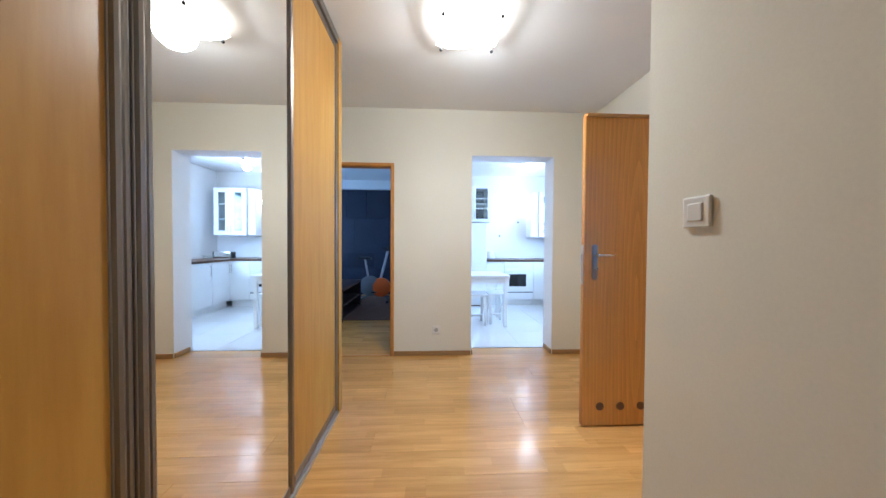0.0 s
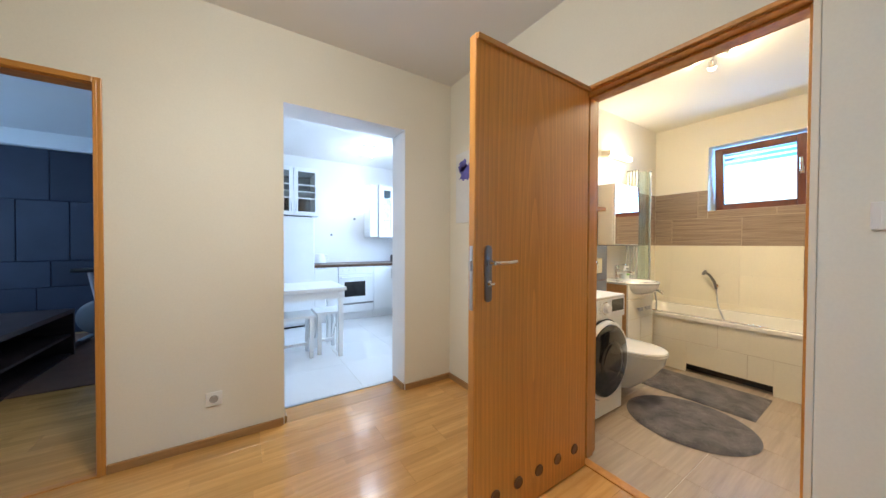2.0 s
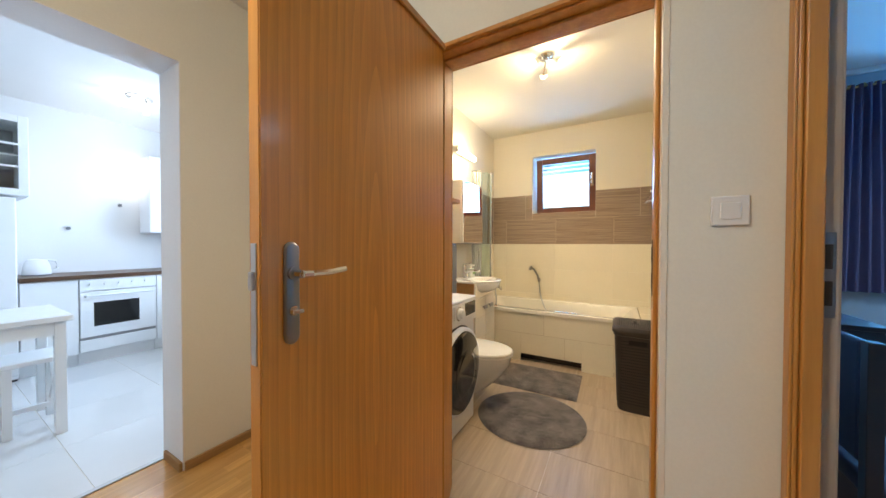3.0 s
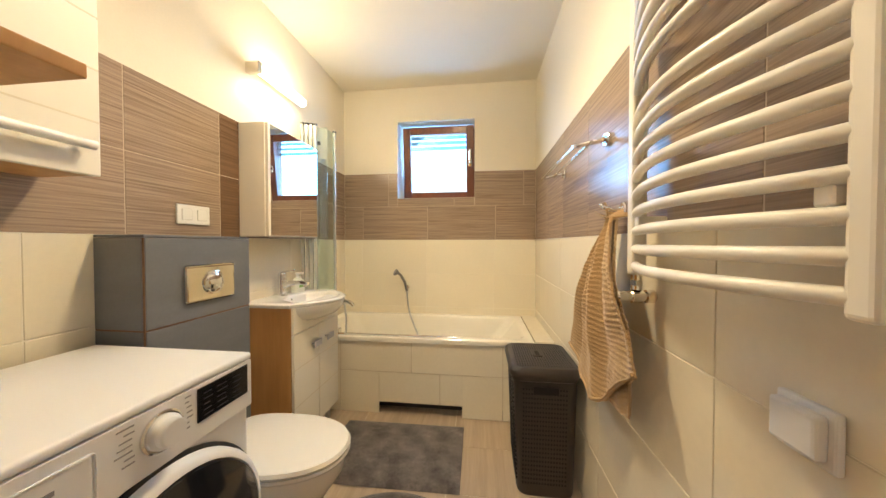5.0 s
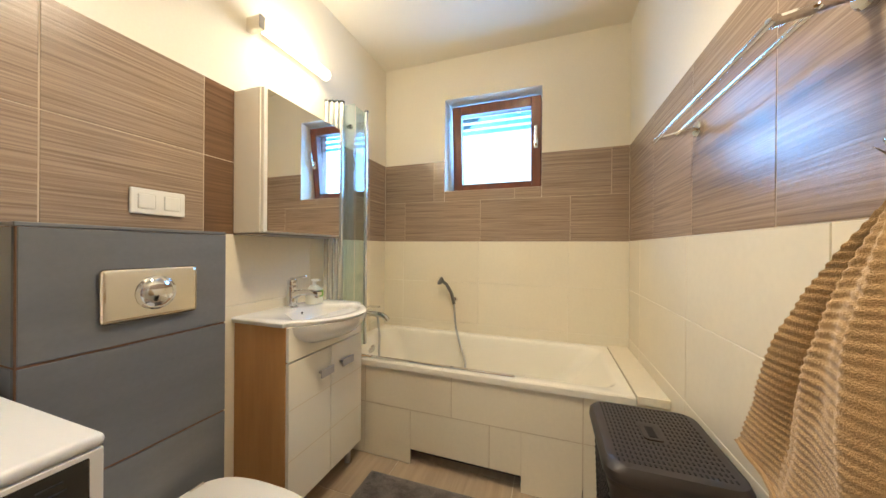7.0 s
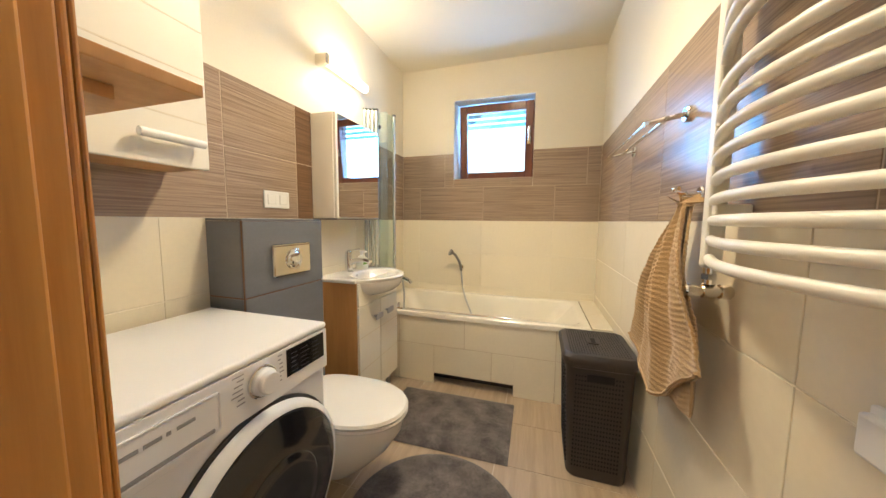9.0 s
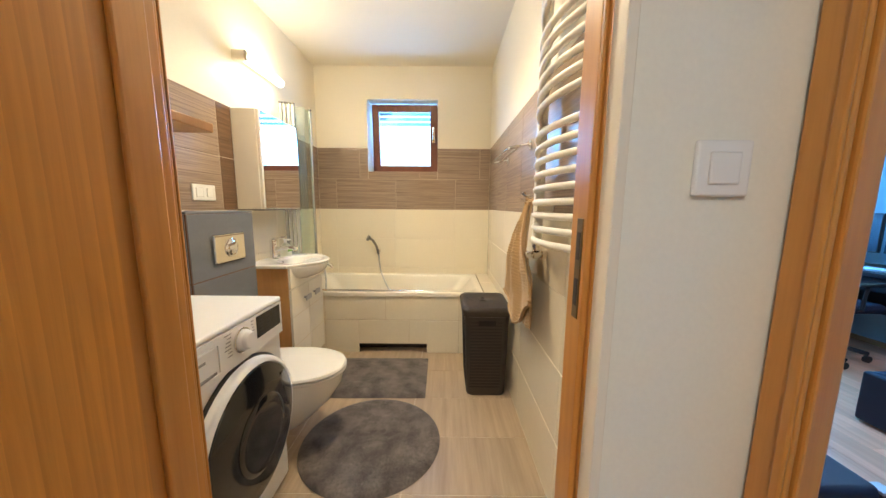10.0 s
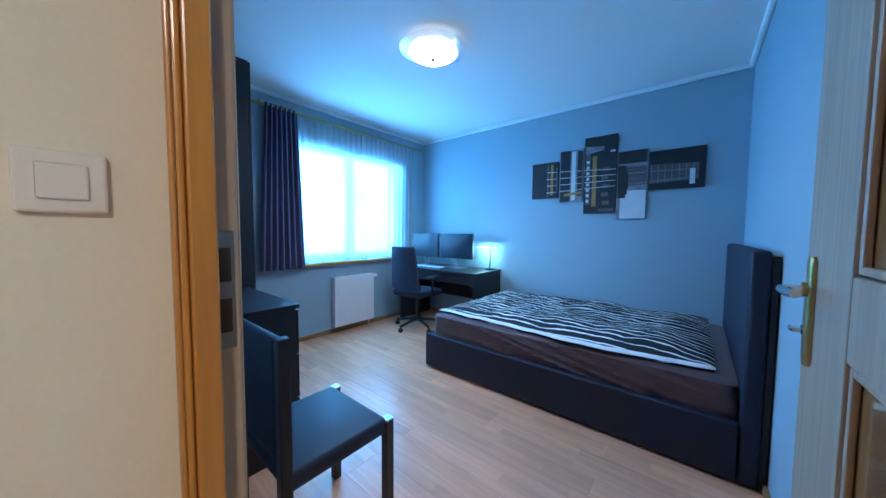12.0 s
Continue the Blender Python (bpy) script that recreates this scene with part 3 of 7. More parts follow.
single("floor_sill_kitchen", box(0.430, 1.317, N + 0.20, N + 0.23, -0.05, 0.006, 0.002), STEEL, "thin metal strip between laminate and tiles", "threshold", "structure")


# white painted lining of the passage to the kitchen
for n, a in (("trim", (0.4302, 0.434, N - 0.001, N + 0.2435, 0.0, 2.127)), ("trim", (1.313, 1.3168, N - 0.001, N + 0.2435, 0.0, 2.127)), ("trim", (0.434, 1.313, N - 0.001, N + 0.2435, 2.123, 2.1268))):
    single(n, box(*a), WHITE_PLASTER, "white painted reveal of the kitchen passage", "reveal", "structure")


# door frames: lining, stop and casing
def door_frame(name, axis, face, back, a0, a1, top, w, label, sides=(True, True), back_case=True, first=None, first_from=None):
    """face: the wall plane on the near side, back: on the far side; a0, a1: the clear opening."""
    t = thing(name, ((a0 + a1) / 2, face, 0) if axis == "y" else (face, (a0 + a1) / 2, 0), label, "door frame", kind="structure")
    sg = 1 if back > face else -1
    def put(n, p0, p1, f0, f1, z0, z1, material, bv=0.004):
        lo, hi = min(f0, f1), max(f0, f1)
        part(n, box(p0, p1, lo, hi, z0, z1, bv) if axis == "y" else box(lo, hi, p0, p1, z0, z1, bv), material, t)
    lying = OAK_TRIM_X if axis == "y" else OAK_TRIM
    put("lining", a0 - 0.02, a0, face - sg * 0.002 if first_from is None else first_from, back + sg * 0.002, 0, top + 0.02, first or OAK_TRIM)
    put("lining", a1, a1 + 0.02, face - sg * 0.002, back + sg * 0.002, 0, top + 0.02, OAK_TRIM)
    put("lining_head", a0, a1, face - sg * 0.002, back + sg * 0.002, top, top + 0.02, lying)
    if abs(back - face) > 0.1:
        put("door_stop", a0, a0 + 0.012, face + sg * 0.045, back - sg * 0.03, 0, top, OAK_TRIM)
        put("door_stop", a1 - 0.012, a1, face + sg * 0.045, back - sg * 0.03, 0, top, OAK_TRIM)
        put("door_stop", a0 + 0.012, a1 - 0.012, face + sg * 0.045, back - sg * 0.03, top - 0.012, top, lying)
    for f, s2 in ((face, -sg), (back, sg)) if back_case else ((face, -sg),):
        if sides[0]:
            put("casing", a0 - w, a0 - 0.006, f + s2 * 0.003, f + s2 * 0.014, 0, top + w, OAK_TRIM)
            put("casing_bead", a0 - 0.022, a0 - 0.006, f + s2 * 0.014, f + s2 * 0.021, 0, top + 0.02, OAK_TRIM, 0.003)
        if sides[1]:
            put("casing", a1 + 0.006, a1 + w, f + s2 * 0.003, f + s2 * 0.014, 0, top + w, OAK_TRIM)
            put("casing_bead", a1 + 0.006, a1 + 0.022, f + s2 * 0.014, f + s2 * 0.021, 0, top + 0.02, OAK_TRIM, 0.003)
        put("casing_head", a0 - 0.006, a1 + 0.006, f + s2 * 0.003, f + s2 * 0.014, top + 0.006, top + w, lying)
        put("casing_bead", a0 - 0.006, a1 + 0.006, f + s2 * 0.014, f + s2 * 0.021, top + 0.006, top + 0.022, lying, 0.003)
    return t


f_bath = door_frame("door_1", "x", E, 1.90, 1.155, 1.955, 2.01, 0.030, "oak veneered bathroom door frame with moulded casing", sides=(False, True), first_from=1.800)
part("cover_strip", box(E - 0.004, 1.799, 1.1355, 1.1535, 0, 2.008, 0.002), COVER_CREAM, f_bath, "pale cream reveal before the oak lining")
part("strike_plate", box(1.820, 1.843, 1.1665, 1.1690, 1.020, 1.205, 0.001), OLD_BRASS, f_bath, "steel strike plate")
# Latch holes are not cut: dark plates paint the shade inside them.
part("latch_hole", box(1.825, 1.838, 1.1689, 1.1700, 1.130, 1.180), HOLE_SHADE, f_bath)
part("latch_hole", box(1.825, 1.838, 1.1689, 1.1700, 1.045, 1.095), HOLE_SHADE, f_bath)
part("door_seal", box(1.7475, 1.7560, 1.925, 1.946, 0.01, 2.005, 0.002), SWITCH, f_bath, "pale rubber door seal")
f_bed = door_frame("door_2", "y", 0.873, 0.84, 0.89, 1.692, 2.01, 0.062, "oak veneered bedroom door frame with moulded casing", back_case=False)
part("rebate", box(1.731, 1.7385, 0.7985, 0.8545, 0, 2.028, 0.002), PALE_OAK, f_bed, "pale rebate behind the oak lining")
part("rebate", box(0.8705, 0.878, 0.7975, 0.8375, 0, 2.03, 0.002), PALE_OAK, f_bed, "pale rebate behind the oak lining")
part("back_casing", box(1.734, 1.762, 0.7935, 0.7995, 0, 2.07, 0.003), PALE_OAK, f_bed, "pale bedroom casing")
part("back_casing", box(0.80, 0.855, 0.7935, 0.7995, 0, 2.07, 0.003), PALE_OAK, f_bed, "pale bedroom casing")
part("back_casing", box(0.856, 1.733, 0.7935, 0.7995, 2.012, 2.07, 0.003), PALE_OAK, f_bed, "pale bedroom casing")
part("strike_plate", box(1.7285, 1.7315, 0.806, 0.838, 1.01, 1.22, 0.001), DARK_STEEL, f_bed, "steel strike plate")
part("latch_hole", box(1.7272, 1.7288, 0.812, 0.832, 1.13, 1.19), HOLE_SHADE, f_bed)
part("latch_hole", box(1.7272, 1.7288, 0.812, 0.832, 1.04, 1.10), HOLE_SHADE, f_bed)
door_frame("door_3", "y", N, N + 0.095, -1.175, -0.425, 1.99, 0.038, "oak veneered den door frame with moulded casing", back_case=False, first=WHITE_PLASTER)


# baseboards
def skirting(x0, x1, y0, y1, material=OAK_TRIM_X):
    bm = box(x0, x1, y0, y1, 0, 0.048, 0.004)
    return single("baseboard", bm, material, "grey-brown oak baseboard along the wall foot", "baseboard", "structure")


BASEWOOD = grained("taupe_oak_baseboard", (0.43, 0.25, 0.100), (0.30, 0.16, 0.060), (4, 4, 60), 0.4)
for a in ((-0.386, 0.428, N - 0.016, N), (1.319, E - 0.016, N - 0.016, N), (E - 0.016, E, 2.03, N), (0.4342, 0.450, N, N + 0.20),
          (1.297, 1.3128, N, N + 0.20), (E - 0.016, E, 0.892, 1.134), (0.669, 0.685, -1.3, 0.955), (-1.32, -1.2, N - 0.016, N),
          (1.77, BE, 0.784, 0.80), (BE - 0.016, BE, S, 0.784), (BW, BE - 0.016, S, S + 0.016), (BW, BW + 0.016, S + 0.016, 0.78)):
    skirting(*a, BASEWOOD)

# cornice in the bedroom and the den
COVE = mat("white_cornice", (0.78, 0.80, 0.82), 0.8)
for n, a in (("cornice", (BW, BE, S, S + 0.035)), ("cornice", (BE - 0.035, BE, S + 0.035, 0.80)), ("cornice", (BW, BW + 0.035, S + 0.035, 0.80)),
             ("cornice", (BW + 0.035, BE - 0.035, 0.765, 0.80))):
    single(n, box(*a, H - 0.045, H, 0.012), COVE, "white moulded ceiling cornice", "cornice", "structure")
single("den_cornice", box(-3.4, -0.27, 6.98, 7.1, 2.40, 2.60, 0.01), WHITE_PLASTER, "white boxed cornice above dark wall panels", "cornice", "structure")


# windows
def window(name, x, y0, y1, z0, z1, w, material, label, mullion=False, handle=None):
    t = thing(name, (x, (y0 + y1) / 2, z0), label, "window", kind="structure")
    part("window_frame", frame_bm("x", x, y0, y1, z0, z1, w * 0.5, 0.07), material, t)
    halves = ((y0 + w * 0.5, (y0 + y1) / 2), ((y0 + y1) / 2, y1 - w * 0.5)) if mullion else ((y0 + w * 0.5, y1 - w * 0.5),)
    for a, b in halves:
        sash = part("sash", frame_bm("x", x - 0.018, a, b, z0 + w * 0.5, z1 - w * 0.5, w, 0.06, 0.006), material, t)
        pane = part("pane", box(x + 0.012, x + 0.018, a + w - 0.005, b - w + 0.005, z0 + w * 1.5 - 0.005, z1 - w * 1.5 + 0.005), GLASS, sash)
        pane.visible_shadow = False
    if handle is not None:
        bm = box(x - 0.028, x - 0.018, handle - 0.014, handle + 0.014, (z0 + z1) / 2 - 0.035, (z0 + z1) / 2 + 0.035, 0.004)
        box(x - 0.055, x - 0.028, handle - 0.008, handle + 0.008, (z0 + z1) / 2 - 0.008, (z0 + z1) / 2 + 0.008, 0.002, bm)
        box(x - 0.068, x - 0.055, handle - 0.009, handle + 0.009, (z0 + z1) / 2 - 0.01, (z0 + z1) / 2 + 0.11, 0.004, bm)
        part("window_handle", bm, NICKEL, t, "satin metal handle")
    return t




def tilted_window(x, y0, y1, z0, z1, lean):
    """Bottom-hung sash that leans into the room from a frame set deep in the reveal."""
    t = thing("window_1", (x, (y0 + y1) / 2, z0), "small mahogany brown bathroom window tilted open", "window", kind="structure")
    part("window_frame", frame_bm("x", x + 0.062, y0, y1, z0, z1, 0.035, 0.055), WINDOW_BROWN, t)
    m = Matrix.Translation((x, 0, z0)) @ Matrix.Rotation(-lean, 4, "Y") @ Matrix.Translation((-x, 0, -z0))
    a, b, low, high, w = y0 + 0.006, y1 - 0.024, z0 + 0.004, z1 - 0.014, 0.068
    bm = frame_bm("x", x, a, b, low, high, w, 0.058, 0.007)
    bm.transform(m)
    sash = part("sash", bm, WINDOW_BROWN, t, "mahogany sash tilted inwards")
    bm = frame_bm("x", x - 0.004, a + w - 0.010, b - w + 0.010, low + w - 0.010, high - w + 0.010, 0.012, 0.010, 0.002)
    bm.transform(m)
    part("glazing_bead", bm, WINDOW_BROWN, sash)
    bm = box(x + 0.024, x + 0.032, a + w - 0.004, b - w + 0.004, low + w - 0.004, high - w + 0.004)
    bm.transform(m)
    part("pane", bm, GLASS, sash).visible_shadow = False
    h, zc = a + 0.036, (low + high) / 2
    bm = box(x - 0.011, x - 0.0005, h - 0.014, h + 0.014, zc - 0.035, zc + 0.035, 0.004)
    box(x - 0.038, x - 0.011, h - 0.008, h + 0.008, zc - 0.008, zc + 0.008, 0.002, bm)
    box(x - 0.052, x - 0.038, h - 0.010, h + 0.010, zc - 0.01, zc + 0.115, 0.005, bm)
    bm.transform(m)
    part("window_handle", bm, NICKEL, sash, "satin metal handle")
    for q in (y0 + 0.010, y1 - 0.010):
        part("stay_arm", rod((x + 0.07, q, z1 - 0.06), (x + 0.005, q, z1 - 0.03), 0.004, None, 8), STEEL, t)


tilted_window(4.585, 1.489, 2.178, 1.571, 2.252, radians(6.5))
sh = thing("roller_shutter", (4.70, 1.83, 2.0), "half lowered white roller shutter outside the window", "shutter")
for k in range(3):
    part("slat", box(4.700, 4.712, 1.50, 2.17, 2.235 - 0.052 * (k + 1), 2.213 - 0.052 * k, 0.004), SHUTTER, sh)
window("window_2", 4.52, -2.08, -0.45, 0.86, 2.22, 0.06, KITCHEN_WHITE, "wide white bedroom window", mullion=True)
single("window_sill", box(4.36, 4.60, -2.12, -0.40, 0.825, 0.858, 0.008), OAK_TRIM, "oak bedroom window sill", "window sill", "structure")
window("window_3", 3.02, 3.95, 5.35, 1.02, 2.2, 0.06, WINDOW_BROWN, "mahogany brown kitchen window", mullion=True)
window("window_4", -3.56, 4.8, 6.4, 0.85, 2.15, 0.06, KITCHEN_WHITE, "white den window", mullion=True)
for n, x, y0, y1, z0, z1, m in (("backdrop_bath", 4.95, 0.6, 3.0, 1.0, 3.0, DAYLIGHT_BATH), ("backdrop_bedroom", 5.0, -3.2, 0.6, 0.2, 3.0, DAYLIGHT_BED),
                                ("backdrop_kitchen", 3.6, 3.0, 6.4, 0.2, 3.0, DAYLIGHT), ("backdrop_den", -3.9, 4.0, 7.2, 0.2, 3.0, DAYLIGHT)):
    single(n, box(x, x + 0.02, y0, y1, z0, z1), m, "bright overcast daylight outside the window", "backdrop", "structure")
# ---- hall ----
# sliding wardrobe
XW = -0.655
wd = thing("sliding_wardrobe", (-0.98, 1.0, 0), "built-in sliding wardrobe with beech panels and one mirror door", "wardrobe")
part("end_panel", box(-1.30, XW + 0.012, 2.13, 2.20, 0, H - 0.004, 0.003), BEECH, wd)
part("back_panel", box(-1.315, -1.30, -1.28, 2.13, 0, H - 0.004), BEECH, wd)
bm = box(XW - 0.075, XW + 0.012, -1.28, 2.13, 0, 0.022, 0.002)
for k in range(3):
    box(XW - 0.070 + 0.032 * k, XW - 0.062 + 0.032 * k, -1.28, 2.13, 0.022, 0.034, 0.001, bm)
part("floor_track", bm, STEEL, wd, "grey metal floor track")
part("top_track", box(XW - 0.075, XW + 0.012, -1.28, 2.13, H - 0.055, H - 0.004, 0.003), ALU, wd, "dark metal top track")


def sliding_door(y0, y1, x, material, label, w0=0.032, w1=0.032):
    d = part("sliding_door", box(x - 0.010, x - 0.002, y0 + 0.02, y1 - 0.02, 0.075, H - 0.095), material, wd, label)
    for a, w in ((y0, w0), (y1 - w1, w1)):
        bm = box(x - 0.018, x + 0.002, a, a + w, 0.036, H - 0.058, 0.004)
        rod((x + 0.003, a + w * 0.3, 0.04), (x + 0.003, a + w * 0.3, H - 0.06), w * 0.22, bm, 8)
        rod((x + 0.003, a + w * 0.75, 0.04), (x + 0.003, a + w * 0.75, H - 0.06), w * 0.16, bm, 8)
        part("handle_profile", bm, ALU, d, "ribbed aluminium edge profile")
    part("bottom_rail", box(x - 0.016, x + 0.002, y0 + 0.032, y1 - 0.032, 0.036, 0.08, 0.003), ALU, d)
    part("top_rail", box(x - 0.016, x + 0.002, y0 + 0.032, y1 - 0.032, H - 0.10, H - 0.058, 0.003), ALU, d)
    return d


sliding_door(-0.85, -0.08, XW - 0.038, BEECH, "beech wood panel door")
sliding_door(-0.10, 0.668, XW - 0.004, BEECH, "beech wood panel door", 0.03, 0.045)
sliding_door(0.669, 1.429, XW + 0.002, MIRROR, "full height mirror door", 0.045, 0.03)
sliding_door(1.43, 2.125, XW - 0.004, BEECH, "beech wood panel door", 0.018, 0.03)


def lever(t, name, axis_out, along, p, long_plate=True, material=DARK_STEEL, drop=0.0):
    """A lever handle with its backplate. axis_out: unit vector off the leaf; along: the way the lever points."""
    o, a, p = Vector(axis_out), Vector(along), Vector(p)
    up = Vector((0, 0, 1))
    def obox(c, ha, hz, ho, bv=0.003):
        bm = box(-ha, ha, -ho, ho, -hz, hz, bv)
        m = Matrix((( a.x, o.x, 0, c.x), (a.y, o.y, 0, c.y), (0, 0, 1, c.z), (0, 0, 0, 1)))
        bm.transform(m)
        return bm
    def plate(grow, out):
        pts = []
        for sgn in (1, -1):
            for k in range(9):
                g = radians(22.5 * k) if sgn > 0 else radians(180 + 22.5 * k)
                pts.append(p - up * 0.045 + o * out + a * (0.0185 + grow) * math.cos(g) + up * (sgn * 0.098 + (0.0185 + grow) * math.sin(g)))
        return pts
    part("backplate", loft([plate(0.0, 0.0), plate(0.0, 0.005), plate(-0.002, 0.0075), plate(-0.006, 0.009)]), material, t, "brushed metal backplate", smooth=True)
    part("rosette", rod(p + o * 0.008, p + o * 0.016, 0.015, None, 20), material, t)
    bm = rod(p, p + o * 0.045, 0.009)
    tube([p + o * 0.045, p + o * 0.048 + a * 0.02, p + o * 0.048 + a * 0.07, p + o * 0.045 + a * 0.118 + up * 0.004], 0.0085, bm)
    part("lever", bm, CHROME, t, "chrome lever")
    q = p - up * 0.085
    bm = rod(q, q + o * 0.012, 0.011)
    obx = obox(q + o * 0.022, 0.013, 0.005, 0.008, 0.002)
    me = bpy.data.meshes.new("tmp")
    obx.to_mesh(me), obx.free(), bm.from_mesh(me), bpy.data.meshes.remove(me)
    part("key_knob", bm, CHROME, t)


# the open bathroom door, hinged on its north side
ld = thing("bathroom_door_leaf", (1.742, 1.945, 0), "open oak veneer door with five round vent holes near its foot", "door")
LY = 1.914
bm = bmesh.new()
L0, L1 = 0.979, 1.745
holes = [L0 + 0.115 + 0.138 * k for k in range(5)]
box(L0, L1, LY, LY + 0.040, 0.165, 2.03, 0.0, bm)
box(L0, L1, LY, LY + 0.040, 0.010, 0.105, 0.0, bm)
edges = [L0] + [q for h in holes for q in (h - 0.03, h + 0.03)] + [L1]
for a, b in zip(edges[0::2], edges[1::2]):
    box(a, b, LY, LY + 0.040, 0.105, 0.165, 0.0, bm)
for h in holes:
    ring = []
    for y in (LY, LY + 0.040):
        inner = [bm.verts.new((h + 0.022 * math.cos(k * math.pi / 8), y, 0.135 + 0.022 * math.sin(k * math.pi / 8))) for k in range(16)]
        outer = []
        for k in range(16):
            c, s = math.cos(k * math.pi / 8), math.sin(k * math.pi / 8)
            f = 0.03 / max(abs(c), abs(s))
            outer.append(bm.verts.new((h + f * c, y, 0.135 + f * s)))
        for k in range(16):
            bm.faces.new((inner[k], inner[(k + 1) % 16], outer[(k + 1) % 16], outer[k]))
        ring.append(inner)
    for k in range(16):
        bm.faces.new((ring[0][k], ring[0][(k + 1) % 16], ring[1][(k + 1) % 16], ring[1][k]))
part("leaf", bm, OAK, ld)
part("edge_strip", box(L0 - 0.003, L0 - 0.0005, LY + 0.002, LY + 0.038, 0.012, 2.028, 0.001), OAK_TRIM, ld, "light oak edge strip")
part("rebate", box(L0 + 0.003, L1, LY - 0.012, LY - 0.0008, 2.005, 2.028, 0.002), OAK_TRIM_X, ld)
part("lock_plate", box(L0 - 0.006, L0 - 0.003, LY + 0.010, LY + 0.030, 0.93, 1.19, 0.001), STEEL, ld, "steel lock plate")
part("latch", box(L0 - 0.014, L0 - 0.004, LY + 0.013, LY + 0.027, 1.09, 1.13, 0.003), STEEL, ld)
VENT = mat("brown_vent_plastic", (0.15, 0.066, 0.024), 0.4)
VENT_MESH = mat("tan_vent_mesh", (0.26, 0.125, 0.045), 0.6)
for h in holes:
    bm = lathe([(0.0195, 0.0), (0.0265, 0.0), (0.0265, 0.003), (0.023, 0.006), (0.0195, 0.004)], pose(h, LY - 0.0005, 0.135, 90, 0, 0), n=18)
    part("vent_ring", bm, VENT, ld, "brown plastic vent ring")
    part("vent_insert", lathe([(0.0215, 0), (0.0215, 0.003), (0.0, 0.003)], pose(h, LY + 0.010, 0.135, 90, 0, 0), n=18), VENT_MESH, ld)
lever(ld, "lever", (0, -1, 0), (1, 0, 0), (L0 + 0.066, LY - 0.0005, 1.122))
lever(ld, "lever", (0, 1, 0), (1, 0, 0), (L0 + 0.066, LY + 0.0405, 1.122))
for z in (0.25, 1.75):
    part("hinge", rod((1.752, LY + 0.046, z), (1.752, LY + 0.046, z + 0.07), 0.008), STEEL, ld)


def switch(name, axis, at, sign, a, z, w=0.083, rockers=1, label="white square light switch on the wall"):
    """A rocker switch on the plane axis = at, that faces sign along it."""
    t = thing(name, (at, a, z) if axis == "x" else (a, at, z), label, "light switch")
    def bx(a0, a1, z0, z1, d0, d1, bv):
        lo, hi = sorted((at + sign * d0, at + sign * d1))
        return box(lo, hi, a0, a1, z0, z1, bv) if axis == "x" else box(a0, a1, lo, hi, z0, z1, bv)
    h = 0.083 / 2
    part("frame", bx(a - w / 2, a + w / 2, z - h, z + h, 0.0005, 0.010, 0.004), SWITCH, t)
    for k in range(rockers):
        c = a + (k - (rockers - 1) / 2) * 0.071
        part("rocker", bx(c - 0.023, c + 0.023, z - 0.024, z + 0.024, 0.0095, 0.0135, 0.003), SWITCH, t)
    return t


switch("light_switch", "x", E, -1, 0.995, 1.284)
switch("light_switch", "x", 0.685, -1, 0.765, 1.28)

# socket on the north wall
so = thing("wall_socket", (0.059, N, 0.272), "white wall socket above the baseboard", "socket")
part("frame", box(0.018, 0.100, N - 0.010, N - 0.0005, 0.231, 0.313, 0.004), SWITCH, so)
part("well", lathe([(0.019, 0), (0.022, 0), (0.022, 0.003), (0.019, 0.003), (0.018, 0.001)], pose(0.059, N - 0.010, 0.272, 90, 0, 0), n=20), SOCKET_SHADE, so, "socket well greyed for the shade inside it")
part("pin", rod((0.059, N - 0.016, 0.286), (0.059, N - 0.010, 0.286), 0.003, None, 8), STEEL, so)

# ceiling lamp: shallow opal glass on four clips
hl = thing("hall_ceiling_lamp", (0.22, 1.90, H), "lit opal glass ceiling lamp with small metal clips", "ceiling lamp")
def wavy(u, v):
    x, y = (u - 0.5) * 2, (v - 0.5) * 2
    return (0.22 + x * 0.200, 1.90 + y * 0.185, 2.50 + 0.022 * (x * x + y * y) + 0.012 * math.sin(3 * x) * y)
part("shade", sheet(wavy, 16, 16, 0.006), LAMP_GLASS, hl, "bright opal glass sheet", smooth=True)
part("ceiling_plate", box(0.12, 0.32, 1.80, 2.00, 2.575, 2.599, 0.006), ENAMEL, hl)
for x, y in ((0.05, 1.74), (0.39, 1.74), (0.05, 2.06), (0.39, 2.06)):
    part("clip", rod((x, y, 2.49), (x, y, 2.60), 0.006, None, 8), STEEL, hl)
    part("clip_knob", ball((x, y, 2.488), 0.011), BLACK, hl)

# world map poster on the east wall behind the door
mp = thing("map_poster", (E, 2.66, 1.38), "white poster with a blue and red watercolour world map", "poster")
part("sheet", box(E - 0.018, E - 0.001, 2.22, 3.12, 1.38, 1.965, 0.003), MAP_PAPER, mp)
def blot(cy, cz, ry, rz, material, seed):
    rnd = random.Random(seed)
    bm = bmesh.new()
    vs = [bm.verts.new((E - 0.0195, cy + ry * math.cos(a) * (0.7 + 0.5 * rnd.random()), cz + rz * math.sin(a) * (0.7 + 0.5 * rnd.random()))) for a in [k * 2 * math.pi / 22 for k in range(22)]]
    f = bm.faces.new(vs)
    g = bmesh.ops.extrude_face_region(bm, geom=[f])
    for v in [e for e in g["geom"] if isinstance(e, bmesh.types.BMVert)]:
        v.co.x += 0.0014
    part("printed_land", bm, material, mp)
